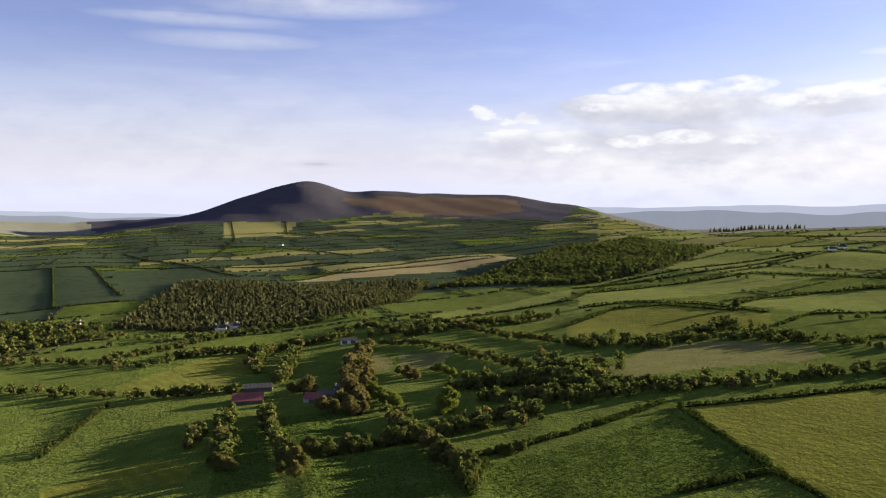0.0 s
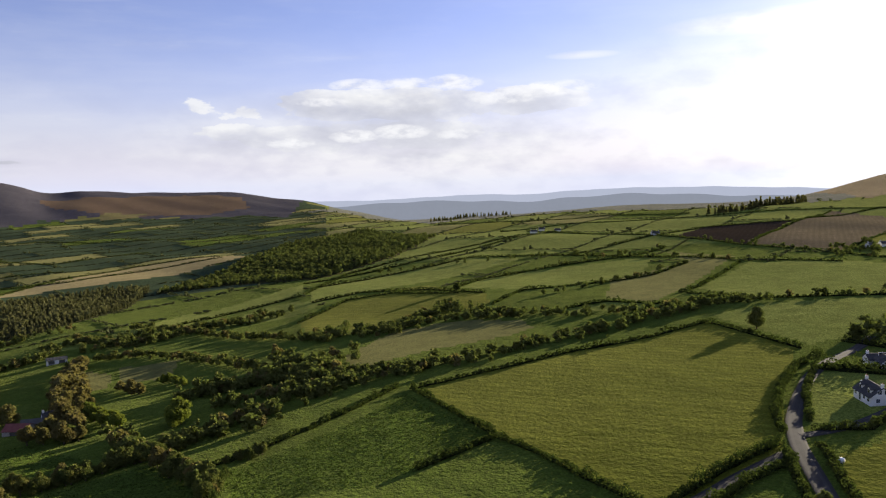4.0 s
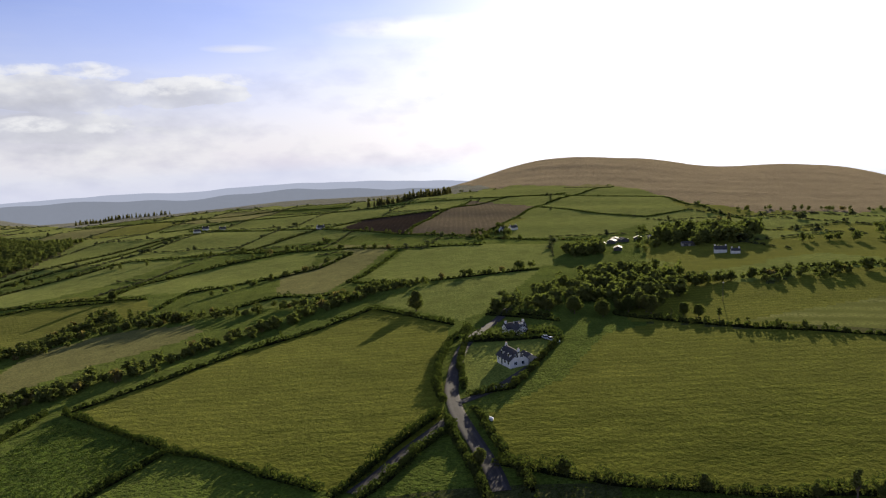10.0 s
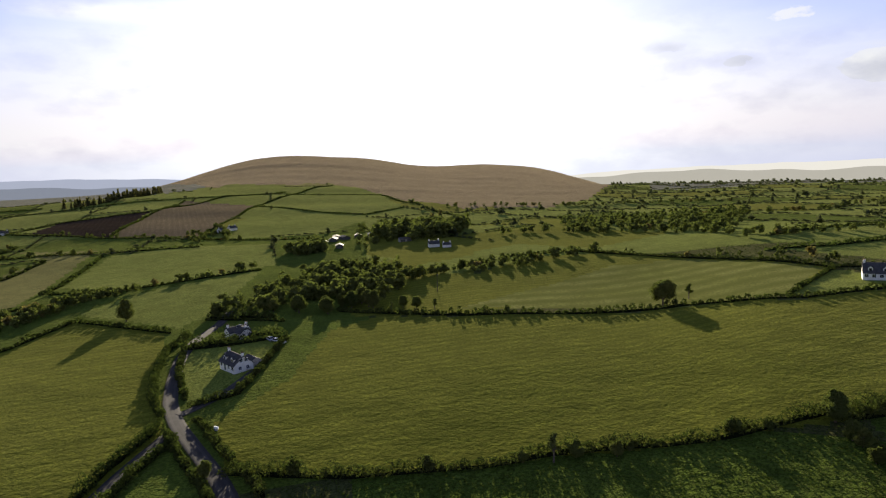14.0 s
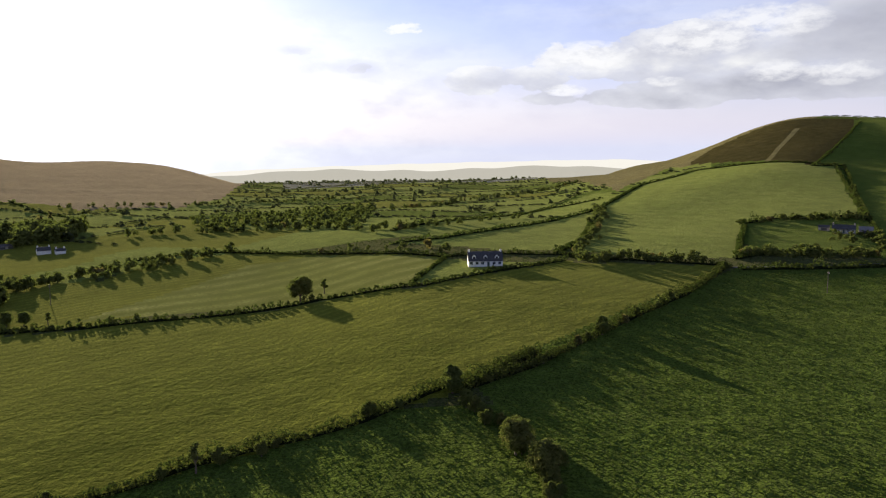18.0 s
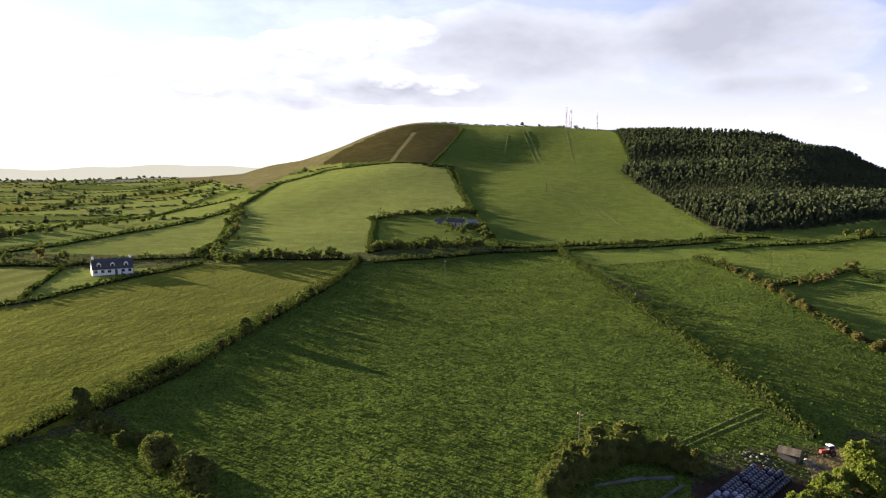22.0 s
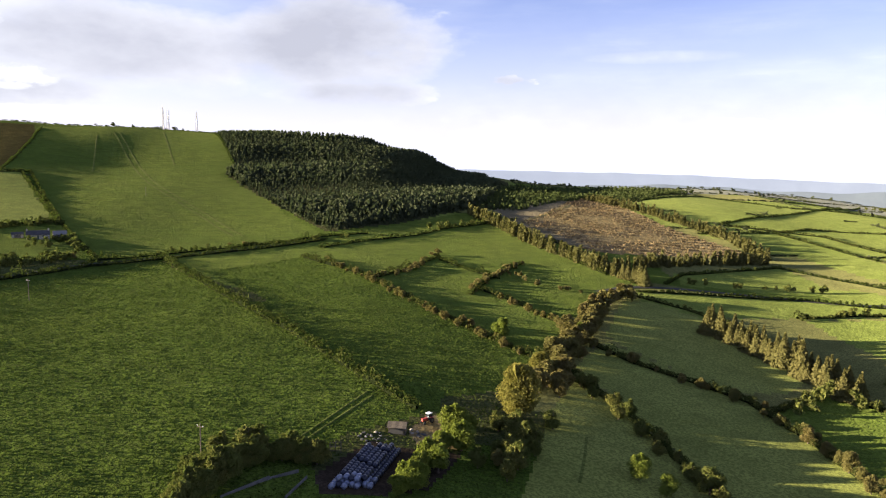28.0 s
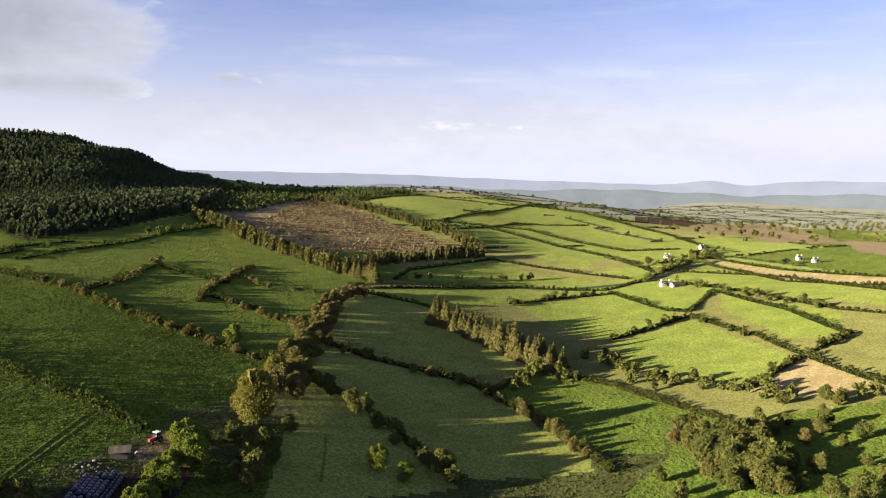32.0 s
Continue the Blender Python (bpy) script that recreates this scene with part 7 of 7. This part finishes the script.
def lattice_mast(x, y, height, half, dishes):
    """A tapered lattice mast: legs, rungs, braces, dishes."""
    ob = tagged(new("radio_mast"), "grey lattice radio mast with aerials on the hilltop", "mast", "hilltop masts")
    ob.location = (x, y, ground_z(x, y) - 0.3)
    corner = [(1, 1), (1, -1), (-1, -1), (-1, 1)]

    def at(k, z):
        w = half * (1 - 0.72 * z / height)
        return (corner[k % 4][0] * w, corner[k % 4][1] * w, z)
    for k in range(4):
        bm = bmesh.new()
        tube(bm, at(k, 0), at(k, height), 0.30, 0.22, 5)
        part("leg", bm_mesh("leg", bm, STEEL), ob)
    for j in range(1, 10):
        bm = bmesh.new()
        z0, z1 = height * (j - 1) / 9.5, height * j / 9.5
        for k in range(4):
            tube(bm, at(k, z1), at(k + 1, z1), 0.13, 0.13, 4)
            tube(bm, at(k, z0), at(k + 1, z1), 0.11, 0.11, 4)
        part("brace", bm_mesh("brace", bm, STEEL), ob)
    for n in range(dishes):
        bm = bmesh.new()
        z = height * (0.45 + 0.13 * n)
        m = Matrix.Translation((-1.2 - 0.2 * n, 0.6 * (-1) ** n, z)) @ Euler((0, radians(-80), radians(20 * n))).to_matrix().to_4x4()
        bmesh.ops.create_cone(bm, cap_ends=True, segments=14, radius1=0.4, radius2=1.3, depth=0.8, matrix=m)
        tube(bm, (0, 0, z), (-1.2, 0.3 * (-1) ** n, z), 0.08, 0.08, 5)
        part("dish", bm_mesh("dish", bm, WHITE_PAINT), ob, "white round dish aerial")
    bm = bmesh.new()
    tube(bm, (0, 0, height), (0, 0, height + 3), 0.09, 0.05, 5)
    part("whip_aerial", bm_mesh("whip_aerial", bm, STEEL), ob)


lattice_mast(*SPOTS["mast_a"], 34, 1.0, 0)
lattice_mast(*SPOTS["mast_b"], 30, 1.6, 4)
lattice_mast(*SPOTS["mast_c"], 32, 1.3, 2)
shed(*SPOTS["mast_hut"], 60, 7, 4, 2.6, 3.2, WHITE_RENDER, GREY_SHEET, "small white equipment hut beneath the masts", doors=1)


def pole(x, y, height=8.5):
    ob = tagged(new("power_pole"), "bare wooden power pole with a crossarm", "pole", "power poles")
    ob.location = (x, y, ground_z(x, y))
    bm = bmesh.new()
    tube(bm, (0, 0, -0.5), (0, 0, height), 0.17, 0.11, 7)
    part("post", bm_mesh("post", bm, OLD_WOOD), ob)
    arm = part("crossarm", box_mesh("crossarm", (-0.9, 0.9, -0.06, 0.06, height - 0.7, height - 0.56), OLD_WOOD), ob)
    for k in (-0.8, 0, 0.8):
        bm = bmesh.new()
        bmesh.ops.create_cone(bm, cap_ends=True, segments=6, radius1=0.07, radius2=0.04, depth=0.22, matrix=Matrix.Translation((k, 0, height - 0.45)))
        part("insulator", bm_mesh("insulator", bm, WHITE_PAINT), arm)


for key in "abce":
    pole(*SPOTS["pole_" + key])


def bale_mesh(name, material):
    bm = bmesh.new()
    bmesh.ops.create_cone(bm, cap_ends=True, segments=14, radius1=0.6, radius2=0.6, depth=1.2, matrix=Matrix.Rotation(radians(90), 4, "X"))
    bmesh.ops.bevel(bm, geom=[e for e in bm.edges if abs(e.verts[0].co.y - e.verts[1].co.y) < 0.01], offset=0.12, segments=2, affect="EDGES")
    me = bm_mesh(name, bm, material)
    for p in me.polygons:
        p.use_smooth = True
    return me


def build_bales():
    """Rows of wrapped round bales laid end to end, a second layer in the middle."""
    rng = np.random.default_rng(17)
    meshes = [bale_mesh("bale", BLACK_WRAP), bale_mesh("bale", PALE_WRAP)]
    a, b, c = Vector(SPOTS["bales_a"]), Vector(SPOTS["bales_b"]), Vector(SPOTS["bales_c"])
    across, along_row = (b - a).normalized(), (c - (a + b) / 2)
    length = along_row.length
    along_row.normalize()
    angle = math.atan2(along_row.y, along_row.x) - math.pi / 2
    for row in range(7):
        for n in range(int(length / 1.24)):
            p = a + across * (row * 1.3 + 0.5) + along_row * (n * 1.24 + 0.5 + rng.uniform(-0.1, 0.1) + (row % 2) * 0.7)
            near_end = n < 3
            for layer in range(2 if 1 <= row <= 5 and n > 0 and (row + n) % 7 != 3 else 1):
                pale = near_end and rng.uniform() < 0.62
                ob = new("silage_bale", meshes[1 if pale else 0])
                ob.matrix_basis = Matrix.LocRotScale((p.x + layer * 0.3, p.y + layer * 0.45, ground_z(p.x, p.y) + 0.57 + layer * 1.02), Euler((0, rng.uniform(0, 6), angle + rng.uniform(-0.06, 0.06))), None)
                tagged(ob, "round silage bale in pale shining wrap" if pale else "round silage bale in shiny black wrap", "bale", "stacked silage bales")


build_bales()
tank = new("silage_bale", bale_mesh("bale", WHITE_PAINT))
tank.location = (*SPOTS["white_bale"], ground_z(*SPOTS["white_bale"]) + 0.58)
tagged(tank, "single white-wrapped bale lying beside the hedge", "bale")


def yard_wall(points, height, thick, label):
    """A low concrete wall round a silage clamp."""
    for (x0, y0), (x1, y1) in zip(points, points[1:]):
        L = math.hypot(x1 - x0, y1 - y0)
        ob = new("clamp_wall", box_mesh("clamp_wall", (-L / 2, L / 2, -thick / 2, thick / 2, -0.6, height), CONCRETE, 0.04))
        cx, cy = (x0 + x1) / 2, (y0 + y1) / 2
        ob.matrix_basis = Matrix.LocRotScale((cx, cy, ground_z(cx, cy)), Euler((0, 0, math.atan2(y1 - y0, x1 - x0))), None)
        tagged(ob, label, "wall", "silage clamp walls")


yard_wall((SPOTS["clamp_a"], SPOTS["clamp_b"], SPOTS["clamp_c"]), 0.6, 0.2, "low weathered concrete wall of a silage clamp")
yard_wall((SPOTS["clamp_d"], SPOTS["clamp_e"]), 0.6, 0.2, "low weathered concrete wall of a silage clamp")


def frame_gate(x, y, bearing):
    """A cattle frame of posts and rails."""
    ob = tagged(new("cattle_frame"), "rusty wooden cattle handling frame standing upright in the yard", "frame")
    place(ob, x, y, bearing, 1.0)
    for k in range(3):
        part("post", box_mesh("post", (-1.3 + k * 1.2, -1.1 + k * 1.2, -0.1, 0.1, -0.2, 2.4), OLD_WOOD), ob)
    for z in (0.3, 1.2, 2.2):
        part("rail", box_mesh("rail", (-1.3, 1.3, -0.13, -0.103, z, z + 0.16), OLD_WOOD), ob)


frame_gate(*SPOTS["frame"], 55)
shed(*SPOTS["hut"], 70, 4.2, 3.0, 1.7, 2.5, OLD_WOOD, OLD_WOOD, "small weathered wooden hut at the yard's edge", doors=1)


def wheel(parent, x, y, r, w):
    bm = bmesh.new()
    turn = Matrix.Rotation(radians(90), 4, "X")
    bmesh.ops.create_cone(bm, cap_ends=True, segments=16, radius1=r, radius2=r, depth=w, matrix=Matrix.Translation((x, y, r)) @ turn)
    bmesh.ops.bevel(bm, geom=bm.edges[:], offset=w * 0.12, segments=1, affect="EDGES")
    wh = part("wheel", bm_mesh("wheel", bm, TYRE), parent, "black rubber tyre")
    bm = bmesh.new()
    bmesh.ops.create_cone(bm, cap_ends=True, segments=12, radius1=r * 0.5, radius2=r * 0.5, depth=w * 1.04, matrix=Matrix.Translation((x, y, r)) @ turn)
    part("rim", bm_mesh("rim", bm, STEEL), wh)


def tractor(x, y, bearing):
    ob = tagged(new("tractor"), "old red tractor parked among brambles by the yard", "tractor")
    place(ob, x, y, bearing, 1.5)
    part("bonnet", box_mesh("bonnet", (0.1, 1.9, -0.4, 0.4, 0.8, 1.5), TRACTOR_RED, 0.08), ob)
    part("chassis", box_mesh("chassis", (-0.9, 1.8, -0.25, 0.25, 0.55, 0.85), TYRE, 0.04), ob)
    cab = part("cab", box_mesh("cab", (-1.1, 0.1, -0.65, 0.65, 1.0, 2.4), WINDOW_GLASS, 0.06), ob, "glazed cab")
    part("cab_roof", box_mesh("cab_roof", (-1.2, 0.2, -0.72, 0.72, 2.4, 2.55), WHITE_PAINT, 0.05), cab)
    for side in (-1, 1):
        wheel(ob, -0.75, side * 0.85, 0.75, 0.42)
        wheel(ob, 1.45, side * 0.65, 0.42, 0.28)
        part("mudguard", box_mesh("mudguard", (-1.3, -0.2, side * 0.85 - 0.22, side * 0.85 + 0.22, 1.5, 1.6), TRACTOR_RED, 0.04), ob)


tractor(*SPOTS["tractor"], 20)


def car(x, y, bearing, label):
    ob = tagged(new("car"), label, "car", "parked cars")
    place(ob, x, y, bearing, 1.5)
    part("body", box_mesh("body", (-2.1, 2.1, -0.85, 0.85, 0.3, 0.85), CAR_PAINT, 0.14), ob)
    bm = bmesh.new()
    box(bm, -1.3, 0.9, -0.75, 0.75, 0.85, 1.42)
    for v in bm.verts:
        if v.co.z > 1.2:
            v.co.x *= 0.72
            v.co.y *= 0.86
    part("cabin", bm_mesh("cabin", bm, WINDOW_GLASS), ob)
    part("roof", box_mesh("roof", (-0.92, 0.62, -0.63, 0.63, 1.423, 1.47), CAR_PAINT, 0.02), ob)
    for sx in (-1.3, 1.3):
        for sy in (-0.78, 0.78):
            wheel(ob, sx, sy, 0.31, 0.2)
    for sy in (-0.6, 0.6):
        part("headlight", box_mesh("headlight", (2.08, 2.12, sy - 0.15, sy + 0.15, 0.6, 0.74), WHITE_PAINT), ob)


for n, turn in enumerate((20, 20, 32)):
    car(SPOTS["cars"][0] + 1.5 * n - 1, SPOTS["cars"][1] + 3.4 * n - 3, turn, "silver car parked at the end of the garden drive")


def rubble(x, y, radius, count, seed):
    rng = np.random.default_rng(seed)
    for k in range(count):
        a, d = rng.uniform(0, math.tau), radius * math.sqrt(rng.uniform())
        bm = bmesh.new()
        bmesh.ops.create_icosphere(bm, subdivisions=1, radius=rng.uniform(0.18, 0.5))
        for v in bm.verts:
            v.co *= rng.uniform(0.75, 1.2)
            v.co.z *= 0.7
        px, py = x + d * math.cos(a), y + d * math.sin(a)
        ob = new("stone", bm_mesh("stone", bm, CONCRETE if k % 3 else GREY_STONE))
        ob.location = (px, py, ground_z(px, py) + 0.1)
        tagged(ob, "pale broken stone lying on the rough yard ground", "stone", "loose stones")


rubble(*SPOTS["rubble_a"], 3.5, 26, 3)
rubble(*SPOTS["rubble_b"], 2.5, 12, 4)

# ---------------------------------------------------------------- tussocks in the near fields
def build_tussocks():
    rng = np.random.default_rng(23)
    n = 330000
    b = rng.uniform(-30, 208, n)
    r = 60 + (430 - 60) * rng.uniform(0, 1, n) ** 0.8
    x, y = r * np.sin(np.radians(b)), r * np.cos(np.radians(b))
    kind = ground_kind(x, y)
    clump = np.sin(x * 0.35 + 2 * np.sin(y * 0.21)) * np.sin(y * 0.31 + 1.7 * np.sin(x * 0.17))
    keep = np.isin(kind, (DEEP, BLUE, BANK)) & (rng.uniform(0, 1, n) < 0.62 + 0.3 * clump)
    # no grass grows on the roads
    for width, line in ROADS:
        pts, _ = along(line, 3.0)
        for px, py in pts:
            keep &= (np.abs(x - px) > width * 0.75) | (np.abs(y - py) > width * 0.75)
    x, y = x[keep], y[keep]
    z = lie(x, y)
    size = 0.5
    c = np.column_stack([x, y, z + size * 0.16])
    m = len(c)
    d = np.column_stack([rng.normal(0, 1, (m, 2)), np.full(m, 0.35)])
    d /= np.linalg.norm(d, axis=1, keepdims=True)
    v, f = tufts(c, d, size, rng, 0.25)
    ob = new("grass_tussocks", link_mesh("grass_tussocks", v, f, [TUFT_DEEP]))
    tagged(ob, "tufts of coarse green grass across the pasture", "grass", kind="stuff")


TUFT_DEEP = leaves("tussock_blades", ((0.050, 0.074, 0.014), (0.068, 0.086, 0.017), (0.058, 0.080, 0.015)), 0.8, 0.1)
build_tussocks()


# ---------------------------------------------------------------- windrows of brash on the felled ground
def build_brash():
    rng = np.random.default_rng(31)
    n = 90000
    x, y = rng.uniform(30, 250, n), rng.uniform(-854, -482, n)
    # rows lie across the slope, broken and slightly wavy
    u, w = x * 0.97 + y * 0.24, -x * 0.24 + y * 0.97
    row = np.abs(((w + 3.0 * np.sin(u * 0.045) + 1.2 * np.sin(u * 0.13)) / 13.0) % 1.0 - 0.5)
    gaps = np.sin(u * 0.09 + 2.3 * np.sin(w * 0.05)) + 0.6 * np.sin(w * 0.07 - u * 0.03)
    chance = np.where(row < 0.14, 0.75, 0.10) * np.clip(0.75 + 0.4 * gaps, 0.12, 1)
    keep = (ground_kind(x, y) == FELLED) & (rng.uniform(0, 1, n) < chance)
    x, y, row = x[keep], y[keep], row[keep]
    heap = np.clip(1 - row / 0.16, 0, 1) * rng.uniform(0.2, 1.0, len(x))
    c = np.column_stack([x, y, lie(x, y) + 0.25 + 0.9 * heap])
    d = np.column_stack([rng.normal(0, 1, (len(c), 2)), np.full(len(c), 0.6)])
    d /= np.linalg.norm(d, axis=1, keepdims=True)
    v, f = tufts(c, d, 1.15, rng, 0.4)
    ob = new("felling_brash", link_mesh("felling_brash", v, f, [CUT_BRANCHES]))
    tagged(ob, "dry brown branches left in rows on felled ground", "brushwood", kind="stuff")


CUT_BRANCHES = leaves("cut_branches", ((0.170, 0.112, 0.055), (0.215, 0.150, 0.075), (0.120, 0.098, 0.040), (0.250, 0.185, 0.105)), 0.6, 0.05)
build_brash()
